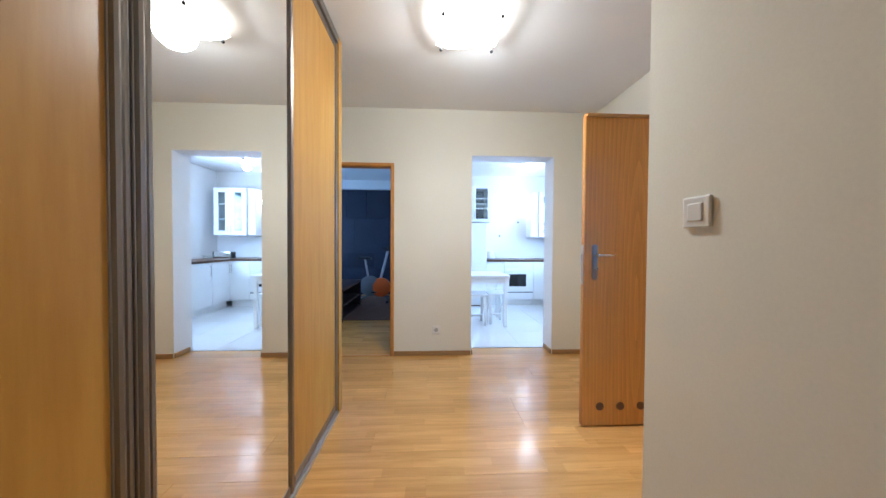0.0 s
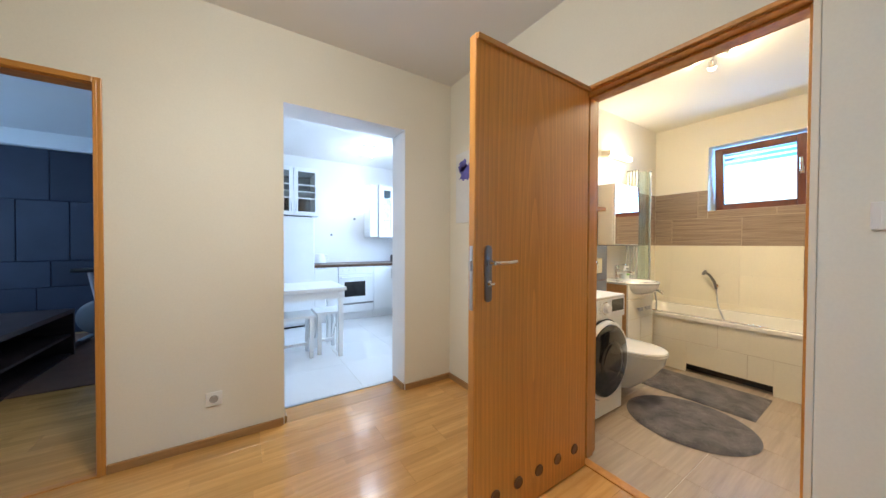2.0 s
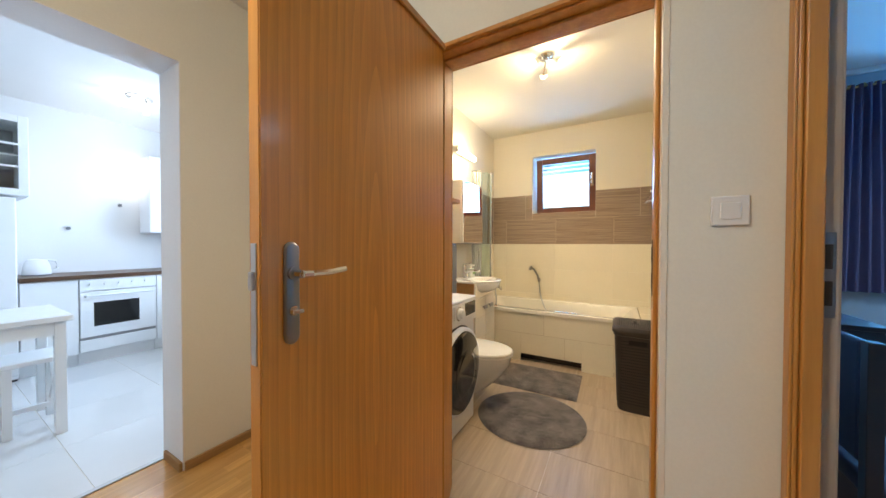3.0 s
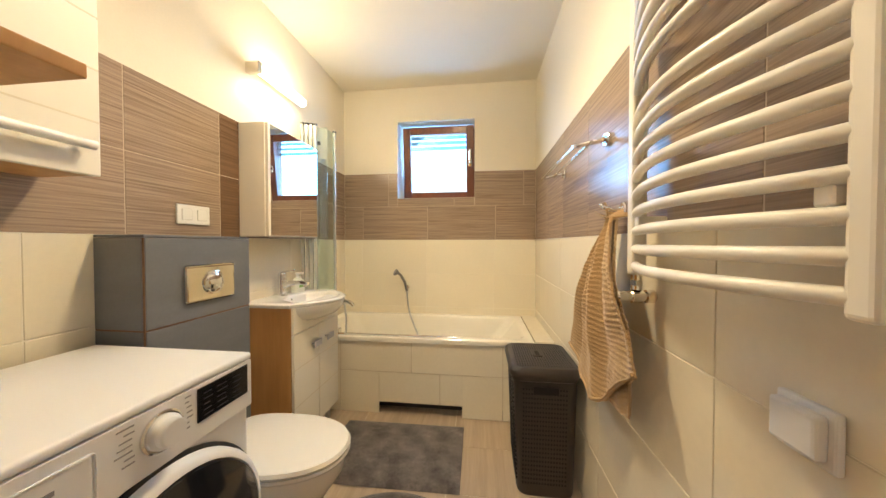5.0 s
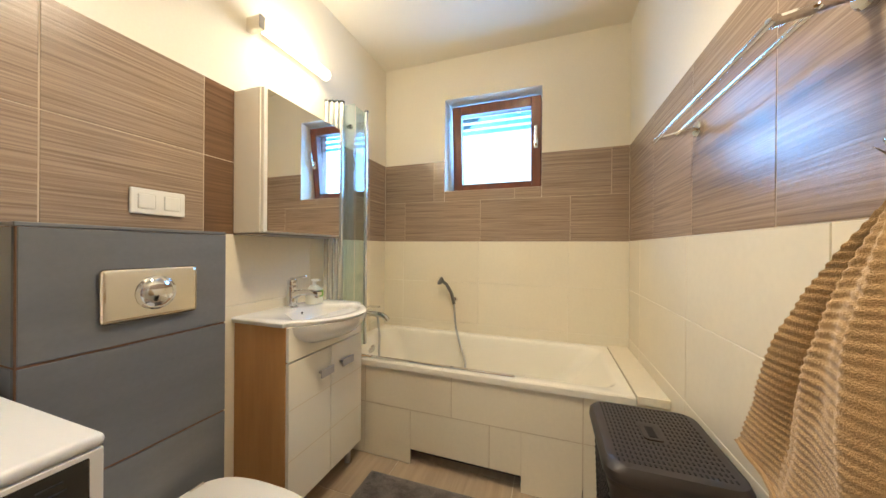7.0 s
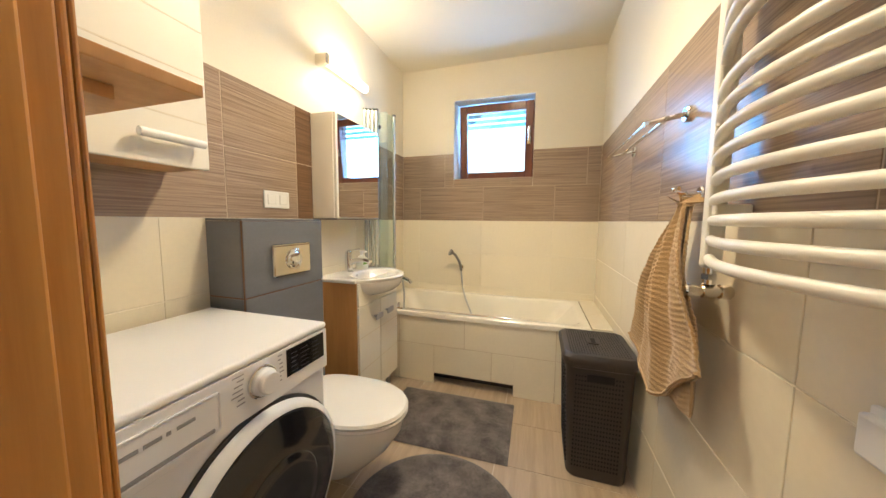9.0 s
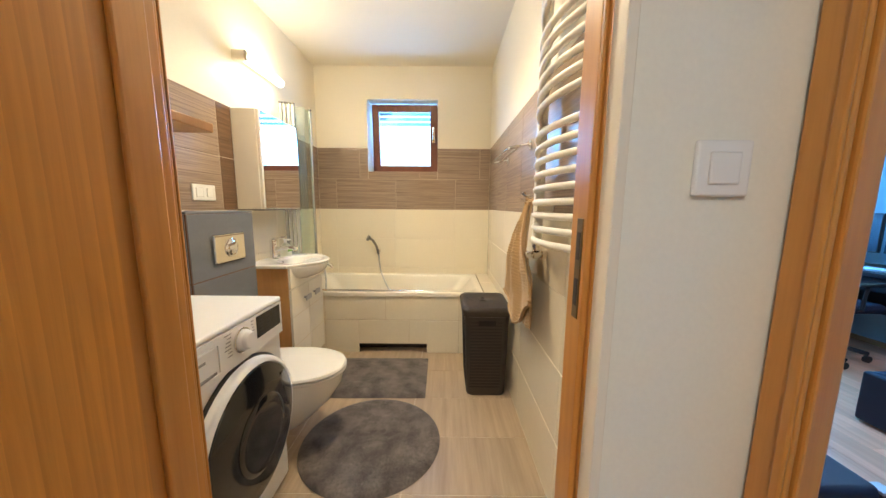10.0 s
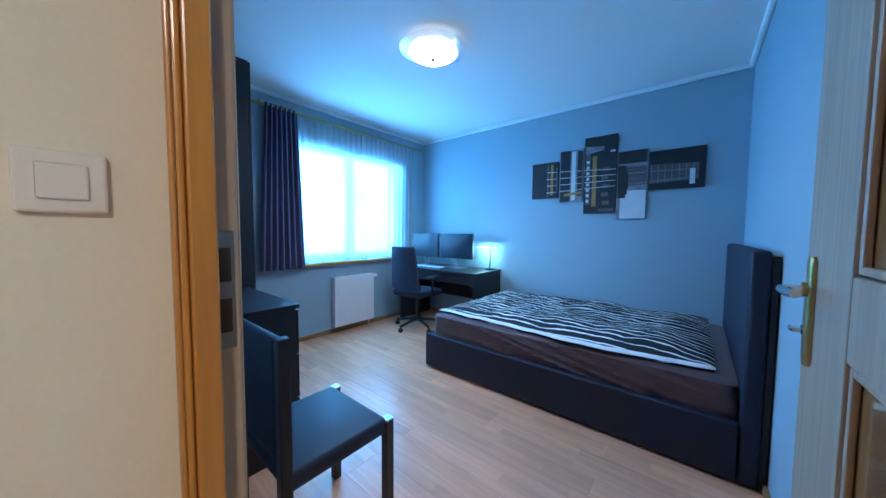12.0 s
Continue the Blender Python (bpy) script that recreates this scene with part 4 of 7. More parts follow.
for cy, cz, ry, rz, m, sd in ((2.97, 1.79, 0.10, 0.075, MAP_BLUE, 1), (3.02, 1.85, 0.06, 0.05, MAP_BLUE, 2), (2.86, 1.60, 0.05, 0.08, MAP_RED, 3), (2.87, 1.70, 0.03, 0.04, MAP_RED, 9),
                              (2.60, 1.72, 0.06, 0.09, MAP_RED, 4), (2.58, 1.62, 0.05, 0.08, MAP_RED, 5), (2.42, 1.80, 0.14, 0.08, MAP_BLUE, 6), (2.30, 1.56, 0.05, 0.045, MAP_RED, 7)):
    blot(cy, cz, ry, rz, m, sd)
# ---- bathroom ----
# washing machine
wm = thing("washing_machine", (2.22, 2.38, 0), "white front loading washer dryer with a large dark glass door", "washing machine")
WX0, WX1, WY = 1.935, 2.532, 2.116
part("body", box(WX0, WX1, WY, 2.64, 0.015, 0.838, 0.012, seg=3), ENAMEL, wm)
part("top_panel", box(WX0 - 0.002, WX1 + 0.002, WY - 0.0125, 2.645, 0.8235, 0.845, 0.009, seg=4), ENAMEL, wm, smooth=True)
part("control_panel", box(WX0 + 0.001, WX1 - 0.001, WY - 0.012, WY - 0.0005, 0.69, 0.8230, 0.002), ENAMEL, wm)
part("display", box(2.356, 2.514, WY - 0.0145, WY - 0.0115, 0.733, 0.815, 0.002), BLACK_GLASS, wm, "black display window")
for k in range(5):
    for q, w in ((2.372, 0.026), (2.410, 0.034), (2.460, 0.030)):
        part("display_mark", box(q, q + w - 0.004 * (k % 3), WY - 0.0152, WY - 0.0144, 0.743 + 0.0135 * k, 0.7455 + 0.0135 * k), DIM_PRINT, wm)
kn = pose(2.275, WY - 0.012, 0.765, 90, 0, 0)
part("dial_ring", lathe([(0.040, 0), (0.044, 0.0), (0.044, 0.004), (0.040, 0.006)], kn, n=32), CHROME, wm, "chrome dial ring")
part("dial", lathe([(0.036, 0.0), (0.036, 0.012), (0.030, 0.018), (0.029, 0.030), (0.026, 0.033), (0.0, 0.033)], kn, n=32), ENAMEL, wm, "white programme dial", smooth=True)
for side in (-1, 1):
    for k in range(7):
        z = 0.808 - 0.012 * k
        w = (0.030 - 0.004 * ((k * 3) % 4)) * (0.5 if side > 0 else 1.0)
        x = 2.275 + side * (0.052 + w / 2) + (0.004 if k in (2, 3, 4) else 0) * side
        part("printed_line", box(x - w / 2, x + w / 2, WY - 0.0128, WY - 0.0119, z, z + 0.003), PRINT_AND_SHADE, wm)
part("drawer", box(WX0 + 0.018, 2.160, WY - 0.0155, WY - 0.0115, 0.71, 0.80, 0.006), ENAMEL, wm, "white detergent drawer")
part("drawer_grip", box(WX0 + 0.03, 2.145, WY - 0.0165, WY - 0.015, 0.713, 0.722, 0.002), PRINT_AND_SHADE, wm)
for a, w in ((1.965, 0.045), (2.017, 0.030), (2.054, 0.008), (2.072, 0.035)):
    part("printed_word", box(a, a + w, WY - 0.0164, WY - 0.0154, 0.766, 0.774), PRINT_AND_SHADE, wm)
dr = pose(2.275, WY - 0.0005, 0.415, 90, 0, 0)
door = part("porthole_door", lathe([(0.262, 0.0), (0.266, 0.006), (0.264, 0.028), (0.256, 0.038), (0.244, 0.041), (0.242, 0.034)], dr, n=56), ENAMEL, wm, "white ring of the round door", smooth=True)
part("door_gap", lathe([(0.266, 0.0), (0.275, 0.0), (0.275, 0.006), (0.268, 0.010)], dr, n=48), BLACK, wm)
part("door_glass", lathe([(0.2435, 0.030), (0.238, 0.044), (0.190, 0.057), (0.110, 0.064), (0.0, 0.066)], dr, n=48), BLACK_GLASS, door, "smoked dark door glass", smooth=True)
part("door_bowl", lathe([(0.135, 0.063), (0.130, 0.0665), (0.10, 0.068), (0.0, 0.069)], dr, n=40), BLACK_GLASS, door, smooth=True)
for x in (WX0 + 0.06, WX1 - 0.06):
    for y in (WY + 0.06, 2.58):
        part("foot", rod((x, y, 0), (x, y, 0.02), 0.022), BLACK, wm)

# boxed-in cistern with its flush plate
cb = thing("boxed_cistern", (2.80, 2.59, 0), "slate grey tiled cistern box with a chrome flush plate", "cistern")
GX0, GX1, GY = 2.556, 3.001, 2.493
part("core", box(GX0 + 0.003, GX1 - 0.002, GY + 0.003, BN, 0, 1.183), CISTERN_GROUT, cb, "brown grouted core")
for z0, z1 in ((0.0, 0.274), (0.280, 0.574), (0.580, 0.878), (0.884, 1.182)):
    part("tile", box(GX0 + 0.005, GX1, GY, GY + 0.008, z0, z1, 0.0015), TILE_GREY, cb)
    part("tile", box(GX0, GX0 + 0.008, GY + 0.010, BN - 0.001, z0, z1, 0.0015), TILE_GREY, cb)
part("tile", box(GX0, GX1, GY, BN - 0.001, 1.184, 1.193, 0.002), TILE_GREY, cb)
fp = part("flush_plate", box(2.682, 2.902, GY - 0.014, GY - 0.0005, 0.943, 1.083, 0.010, seg=3), NICKEL, cb, "polished champagne flush plate")
bt = pose(2.796, GY - 0.013, 1.013, 90, 0, 0)
part("flush_ring", lathe([(0.040, 0), (0.047, 0), (0.047, 0.004), (0.042, 0.006)], bt, n=36), CHROME, fp)
part("flush_button", lathe([(0.041, 0.0), (0.040, 0.005), (0.034, 0.010), (0.022, 0.014), (0.010, 0.016), (0.0, 0.0165)], bt, n=36), CHROME, fp, smooth=True)
switch("light_switch", "y", BN, -1, 2.905, 1.288, 0.153, 2, "white double light switch on brown tiles")


# wall-hung toilet
def oval(cx, cy, rx, ry, z, n=40):
    out = []
    for k in range(n):
        a = 2 * math.pi * k / n
        x, y = math.cos(a), math.sin(a)
        y2 = y * ry
        p = 0.9 if y < 0 else 0.45
        y2 = y2 if y < 0 else ry * y ** 0.7
        out.append((cx + rx * (abs(x) ** p) * (1 if x > 0 else -1), cy + y2, z))
    return out


TX, TY = 2.795, 2.20
wc = thing("toilet", (TX, GY, 0.0), "white wall-hung ceramic toilet with a closed lid", "toilet")
part("bowl", loft([oval(TX, TY + 0.12, 0.095, 0.15, 0.065), oval(TX, TY + 0.09, 0.125, 0.19, 0.125), oval(TX, TY + 0.045, 0.160, 0.235, 0.215), oval(TX, TY + 0.015, 0.178, 0.262, 0.305), oval(TX, TY + 0.01, 0.180, 0.268, 0.360)]), CERAMIC, wc, smooth=True)
part("back_block", box(TX - 0.15, TX + 0.15, 2.40, GY - 0.0005, 0.08, 0.362, 0.02, seg=3), CERAMIC, wc)
part("seat", loft([oval(TX, TY, 0.182, 0.265, 0.363), oval(TX, TY, 0.186, 0.270, 0.371), oval(TX, TY, 0.184, 0.268, 0.380)]), CERAMIC, wc, smooth=True)
part("lid", loft([oval(TX, TY, 0.182, 0.266, 0.383), oval(TX, TY, 0.186, 0.270, 0.391), oval(TX, TY, 0.180, 0.262, 0.402), oval(TX, TY, 0.150, 0.225, 0.408), oval(TX, TY, 0.06, 0.10, 0.411)]), CERAMIC, wc, "closed white lid", smooth=True)
for x in (TX - 0.09, TX + 0.09):
    part("hinge", rod((x - 0.02, 2.455, 0.398), (x + 0.02, 2.455, 0.398), 0.011), CHROME, wc)

# vanity with basin
VX0, VX1, VY = 3.172, 3.665, 2.405
vn = thing("vanity_cabinet", (3.42, 2.54, 0), "light wood vanity cabinet with two white doors", "cabinet")
part("side_panel", box(VX0, VX0 + 0.016, VY, BN - 0.002, 0.10, 0.826, 0.002), BOARD, vn)
part("side_panel", box(VX1 - 0.016, VX1, VY, BN - 0.002, 0.10, 0.826, 0.002), BOARD, vn)
part("bottom_panel", box(VX0 + 0.016, VX1 - 0.016, VY + 0.01, BN - 0.002, 0.10, 0.118), BOARD, vn)
part("front_rail", box(VX0 + 0.002, VX1 - 0.002, VY - 0.017, VY - 0.001, 0.690, 0.826, 0.003), ENAMEL_BATH, vn)
for a, b, hx in ((VX0 + 0.002, (VX0 + VX1) / 2 - 0.002, 3.372), ((VX0 + VX1) / 2 + 0.002, VX1 - 0.002, 3.520)):
    d = part("door", box(a, b, VY - 0.018, VY - 0.001, 0.105, 0.686, 0.003), ENAMEL_BATH, vn, "cream white grooved door")
    for z in (0.30, 0.50):
        part("groove", box(a + 0.001, b - 0.001, VY - 0.0186, VY - 0.0178, z, z + 0.004), GROUT, d)
    bm = box(hx - 0.042, hx + 0.042, VY - 0.042, VY - 0.034, 0.570, 0.606, 0.0035)
    for q in (hx - 0.030, hx + 0.030):
        box(q - 0.006, q + 0.006, VY - 0.036, VY - 0.0182, 0.589, 0.599, 0.001, bm)
    part("handle", bm, GREY_LACQUER, d, "flat grey metal handle")
for x in (VX0 + 0.04, VX1 - 0.04):
    for y in (VY + 0.04, BN - 0.05):
        part("leg", rod((x, y, 0), (x, y, 0.10), 0.016), STEEL, vn)

bs = thing("washbasin", (3.42, 2.50, 0.827), "white ceramic washbasin with a curved front on the vanity", "washbasin")


def basin_front(u):
    q = min(max((u - 0.05) / 0.90, 0.0), 1.0)
    return math.sin(math.pi * q) ** 0.75 if 0 < q < 1 else 0.0


def basin_loop(grow, z, front):
    """Outline of the basin slab: straight at the wall, bowed at the front."""
    x0, x1, yb, n = VX0 - 0.012 - grow, VX1 + 0.012 + grow, BN - 0.003, 32
    out = [(x0 + (x1 - x0) * k / n, 2.405 - grow - front * basin_front(k / n), z) for k in range(n + 1)]
    return out + [(x1, yb, z), ((x0 + x1) / 2, yb, z), (x0, yb, z)]


def belly_loop(inset, z, front):
    """Outline of the bowl below the slab, in front of the cabinet."""
    x0, x1, n = VX0 + 0.010 + inset, VX1 - 0.006 - inset, 24
    out = [(x0 + (x1 - x0) * k / n, 2.405 - front * math.sin(math.pi * k / n) ** 0.62, z) for k in range(n + 1)]
    return out + [(x1, 2.425, z), (x0, 2.425, z)]


bm = loft([basin_loop(-0.004, 0.8272, 0.152), basin_loop(0.0, 0.831, 0.158), basin_loop(0.002, 0.843, 0.165), basin_loop(-0.001, 0.848, 0.163), basin_loop(-0.006, 0.850, 0.160)], cap=False)
rim = basin_loop(-0.006, 0.850, 0.160)
CX, CY = (VX0 + VX1) / 2, 2.430


def bowl_ring(s, z):
    """A ring of the bowl with one point for each point of the slab's outline."""
    angles = [math.atan2((y - CY) / 0.145, (x - CX) / 0.195) for x, y, _ in rim]
    return [(CX + 0.195 * s * math.cos(a), CY + 0.140 * s * math.sin(a), z) for a in angles]


loft([rim, bowl_ring(1.04, 0.8495), bowl_ring(1.0, 0.846), bowl_ring(0.95, 0.832), bowl_ring(0.82, 0.79), bowl_ring(0.5, 0.758), bowl_ring(0.12, 0.750), bowl_ring(0.02, 0.749)], bm, cap=False)
bmesh.ops.remove_doubles(bm, verts=bm.verts, dist=1e-5)
part("basin", bm, CERAMIC, bs, smooth=True)
part("basin_underside", loft([belly_loop(0.0, 0.8285, 0.154), belly_loop(0.004, 0.805, 0.150), belly_loop(0.014, 0.790, 0.144), belly_loop(0.035, 0.770, 0.130), belly_loop(0.065, 0.750, 0.105), belly_loop(0.105, 0.735, 0.065), belly_loop(0.15, 0.729, 0.025)]), CERAMIC, bs, smooth=True)
part("overflow", lathe([(0.004, 0), (0.009, 0), (0.009, 0.002), (0.004, 0.002)], pose(3.42, 2.560, 0.822, 75, 0, 0), n=14), HOLE_SHADE, bs, "dark overflow hole")

fa = thing("basin_tap", (3.42, 2.60, 0.85), "chrome mixer tap on the washbasin", "tap")
part("body", lathe([(0.030, 0), (0.030, 0.006), (0.0245, 0.010), (0.0245, 0.100), (0.022, 0.108), (0.0, 0.109)], pose(3.42, 2.622, 0.849), n=24), CHROME, fa, smooth=True)
part("spout", loft([[(p[0], y, p[1]) for p in rounded(3.42 - w, 3.42 + w, z - h, z + h, min(w, h) * 0.7, 0)]
                    for y, z, w, h in ((2.615, 0.905, 0.018, 0.020), (2.57, 0.924, 0.017, 0.016), (2.51, 0.930, 0.016, 0.012), (2.462, 0.926, 0.016, 0.010), (2.455, 0.924, 0.013, 0.008))]), CHROME, fa, smooth=True)
part("aerator", rod((3.42, 2.472, 0.917), (3.42, 2.472, 0.905), 0.011, None, 14), CHROME, fa, smooth=True)
part("cap", lathe([(0.0235, 0), (0.0235, 0.018), (0.019, 0.026), (0.0, 0.028)], pose(3.42, 2.622, 0.9595), n=24), CHROME, fa, smooth=True)
bm = box(3.410, 3.430, 2.535, 2.630, 0.984, 0.994, 0.004)
bm.transform(Matrix.Translation((0, 2.63, 0.988)) @ Matrix.Rotation(radians(-9), 4, "X") @ Matrix.Translation((0, -2.63, -0.988)))
part("lever", bm, CHROME, fa, smooth=True)

sp = thing("soap_bottle", (3.545, 2.60, 0.85), "white soap dispenser bottle with a green label", "soap dispenser")
part("bottle", loft([rounded(3.498, 3.592, 2.570, 2.628, 0.024, z) if z < 0.93 else rounded(3.53, 3.56, 2.585, 2.615, 0.012, z) for z in (0.851, 0.86, 0.92, 0.945)]), SOAP, sp, smooth=True)
part("label", box(3.515, 3.577, 2.5685, 2.5702, 0.884, 0.919, 0.0005), GREEN, sp, "green leaf print")
bm = rod((3.545, 2.60, 0.945), (3.545, 2.60, 0.968), 0.010)
box(3.533, 3.557, 2.565, 2.612, 0.966, 0.978, 0.004, bm)
part("pump", bm, SWITCH, sp)

# mirror cabinet
mc = thing("mirror_cabinet", (3.40, 2.60, 1.20), "white bathroom cabinet with a mirror door", "mirror cabinet")
part("body", box(3.165, 3.640, 2.535, BN - 0.001, 1.200, 1.790, 0.003), ENAMEL_BATH, mc)
md = part("mirror_door", box(3.168, 3.637, 2.517, 2.534, 1.203, 1.787, 0.002), ENAMEL_BATH, mc)
part("mirror", box(3.183, 3.634, 2.5145, 2.5165, 1.208, 1.784, 0.0005), MIRROR, md, "mirror glass")
part("bottom_trim", box(3.165, 3.640, 2.515, BN - 0.001, 1.192, 1.1995), ALU, mc)

# lamp above the mirror
ml = thing("mirror_lamp", (3.46, 2.63, 2.10), "lit warm tube lamp on a metal bracket above the mirror", "wall lamp")
part("wall_plate", box(3.215, 3.245, 2.60, BN - 0.001, 2.075, 2.135, 0.004), NICKEL, ml)
part("bar", box(3.225, 3.66, 2.655, 2.668, 2.098, 2.112, 0.003), NICKEL, ml)
part("tube", rod((3.25, 2.62, 2.105), (3.65, 2.62, 2.105), 0.028, None, 18), LAMP_BATH, ml, "glowing opal glass tube", smooth=True)

# bathtub
tb = thing("bathtub", (4.07, 1.82, 0), "white built-in bathtub behind cream tiles", "bathtub")
TX0, TZ = 3.719, 0.530


TY0 = 1.086


def tub_loop(ins, z, foot=0.0, head=0.0, r=0.09):
    return rounded(TX0 + ins, BE - ins, TY0 + ins + head, BN - ins - foot, r, z, 7)


bm = loft([rounded(TX0 - 0.012, BE, TY0, BN - 0.001, 0.008, TZ - 0.035, 7), rounded(TX0 - 0.012, BE, TY0, BN - 0.001, 0.010, TZ - 0.007, 7), rounded(TX0 - 0.006, BE - 0.002, TY0 + 0.004, BN - 0.004, 0.014, TZ, 7),
                   tub_loop(0.046, TZ), tub_loop(0.053, TZ - 0.004), tub_loop(0.058, TZ - 0.016, 0.012, 0.008), tub_loop(0.072, TZ - 0.15, 0.075, 0.10), tub_loop(0.088, TZ - 0.30, 0.105, 0.24),
                   tub_loop(0.105, TZ - 0.37, 0.13, 0.32), tub_loop(0.15, TZ - 0.40, 0.17, 0.38)], cap=False)
bm.faces.new(list(bm.verts)[-32:])
part("tub", bm, ACRYLIC, tb, smooth=True)
for a, b in ((TX0 - 0.010, 4.030), (4.033, BE)):
    part("ledge_tile", box(a, b, BS + 0.001, TY0 - 0.002, TZ - 0.030, TZ + 0.006, 0.002), TILE_CREAM, tb, "cream tiled ledge at the tub end")
part("screen_rail", box(TX0 + 0.006, TX0 + 0.022, 1.585, 2.60, TZ, TZ + 0.012, 0.003), CHROME, tb, "chrome screen rail on the tub rim")
ap = thing("bathtub_apron", (TX0, 1.82, 0), "cream tiled bathtub front with a dark vent slot", "bath panel")
part("core", box(TX0 + 0.0022, TX0 + 0.030, BS + 0.001, BN - 0.001, 0.0805, TZ - 0.036), APRON_GROUT, ap)
for a, b in zip([BS + 0.001, 1.290, 1.898, 2.40], [1.286, 1.894, 2.396, BN - 0.001]):
    part("tile", box(TX0, TX0 + 0.011, a, b, 0.289, TZ - 0.037, 0.0015), TILE_CREAM, ap)
for a, b in ((BS + 0.001, 1.286), (1.290, 1.552), (2.123, 2.399), (2.403, BN - 0.001)):
    part("tile", box(TX0, TX0 + 0.011, a, b, 0.002, 0.285, 0.0015), TILE_CREAM, ap)
for a, b in ((1.5525, 1.700), (1.704, 2.121)):
    part("tile", box(TX0, TX0 + 0.011, a, b, 0.080, 0.285, 0.0015), TILE_CREAM, ap)
# A solid dark sheet stands in for the shade behind the open slot.
part("vent_shade", box(TX0 + 0.10, TX0 + 0.11, 1.50, 2.17, 0.0, 0.12), HOLE_SHADE, ap, "dark sheet painted as the shade behind the slot")

# folding glass shower screen
ss = thing("shower_screen", (3.73, 2.60, TZ), "folded glass shower screen with bright metal profiles", "shower screen")
for k, (x, y) in enumerate(((3.700, 2.655), (3.712, 2.630), (3.724, 2.605), (3.736, 2.580))):
    part("profile", box(x - 0.011, x + 0.009, y - 0.010, y + 0.010, TZ + 0.014, 1.985, 0.003), BRIGHT_ALU, ss)
    part("profile_cap", box(x - 0.012, x + 0.010, y - 0.011, y + 0.011, 1.985, 1.997, 0.002), BLACK, ss)
for x, y, d in ((3.752, 2.60, 0.0),):
    g = part("pane", box(x - 0.003, x + 0.003, 2.505, 2.665, TZ + 0.016, 1.975), GLASS_GREEN, ss, "greenish glass pane")
bm = bmesh.new()
box(3.785, 3.885, 2.515, 2.521, TZ + 0.016, 1.975, 0, bm)
g = part("pane", bm, GLASS_GREEN, ss, "greenish glass pane")
part("profile", box(3.880, 3.897, 2.508, 2.526, TZ + 0.014, 1.985, 0.003), BRIGHT_ALU, ss)
part("profile_cap", box(3.878, 3.899, 2.506, 2.528, 1.985, 1.997, 0.002), BLACK, ss)
part("knob", lathe([(0.012, 0), (0.012, 0.01), (0.018, 0.02), (0.012, 0.028), (0.0, 0.029)], pose(3.93, BN - 0.001, 1.93, 90, 0, 0), n=16), BLACK, ss, smooth=True)

# bath mixer on the end wall and hand shower on the window wall
bx = thing("bath_mixer", (3.98, BN, 0.70), "chrome bath mixer tap on the tiled wall", "tap")
bm = rod((3.95, 2.63, 0.70), (4.13, 2.63, 0.70), 0.022, None, 18)
for q in (3.965, 4.115):
    rod((q, 2.63, 0.70), (q, BN, 0.70), 0.014, bm)
    rod((q, BN - 0.012, 0.70), (q, BN - 0.0005, 0.70), 0.030, bm, 20)
part("body", bm, CHROME, bx, smooth=True)
part("spout", tube([(4.04, 2.63, 0.70), (4.04, 2.56, 0.700), (4.04, 2.49, 0.697), (4.04, 2.455, 0.680)], 0.019, n=12), CHROME, bx, smooth=True)
part("outlet", rod((4.04, 2.462, 0.690), (4.04, 2.440, 0.662), 0.017, None, 14), CHROME, bx, smooth=True)
part("lever", box(4.028, 4.052, 2.500, 2.640, 0.742, 0.754, 0.005), CHROME, bx)
part("cartridge", rod((4.04, 2.63, 0.715), (4.04, 2.62, 0.748), 0.020, None, 16), CHROME, bx, smooth=True)
part("overflow_knob", lathe([(0.030, 0), (0.036, 0.006), (0.034, 0.014), (0.022, 0.020), (0.0, 0.021)], pose(4.05, 2.578, 0.455, 112, 0, 0), n=24), CHROME, bx, smooth=True)
hs = thing("hand_shower", (BE, 2.10, 0.75), "chrome hand shower in a wall holder with a hose", "shower head")
part("holder", rod((BE, 2.085, 0.765), (BE - 0.045, 2.085, 0.775), 0.017), CHROME, hs)
part("handset", tube([(BE - 0.045, 2.085, 0.74), (BE - 0.06, 2.10, 0.82), (BE - 0.075, 2.135, 0.885), (BE - 0.085, 2.16, 0.905)], 0.012), DARK_STEEL, hs, smooth=True)
part("spray_head", lathe([(0.0, 0.012), (0.022, 0.008), (0.030, -0.006), (0.030, -0.014), (0.0, -0.016)], look((BE - 0.088, 2.17, 0.905), (BE - 0.20, 2.35, 1.02)), n=20), DARK_STEEL, hs, smooth=True)
knots = [Vector(q) for q in ((BE - 0.045, 2.085, 0.745), (BE - 0.055, 2.075, 0.66), (BE - 0.085, 2.055, 0.57), (4.25, 2.00, 0.48), (4.12, 1.93, 0.40), (4.04, 1.95, 0.28), (4.02, 2.10, 0.17), (4.03, 2.32, 0.165), (4.045, 2.46, 0.27), (4.045, 2.505, 0.42), (4.045, 2.505, 0.56), (4.045, 2.52, 0.685))]
hose = []
for k in range(len(knots) - 1):
    p0, p1, p2, p3 = knots[max(k - 1, 0)], knots[k], knots[k + 1], knots[min(k + 2, len(knots) - 1)]
    for q in (0.0, 0.2, 0.4, 0.6, 0.8):
        hose.append(0.5 * (2 * p1 + (p2 - p0) * q + (2 * p0 - 5 * p1 + 4 * p2 - p3) * q * q + (3 * p1 - 3 * p2 + p3 - p0) * q ** 3))
hose.append(knots[-1])
part("hose", tube(hose, 0.0075), STEEL, hs, "flexible metal hose", smooth=True)

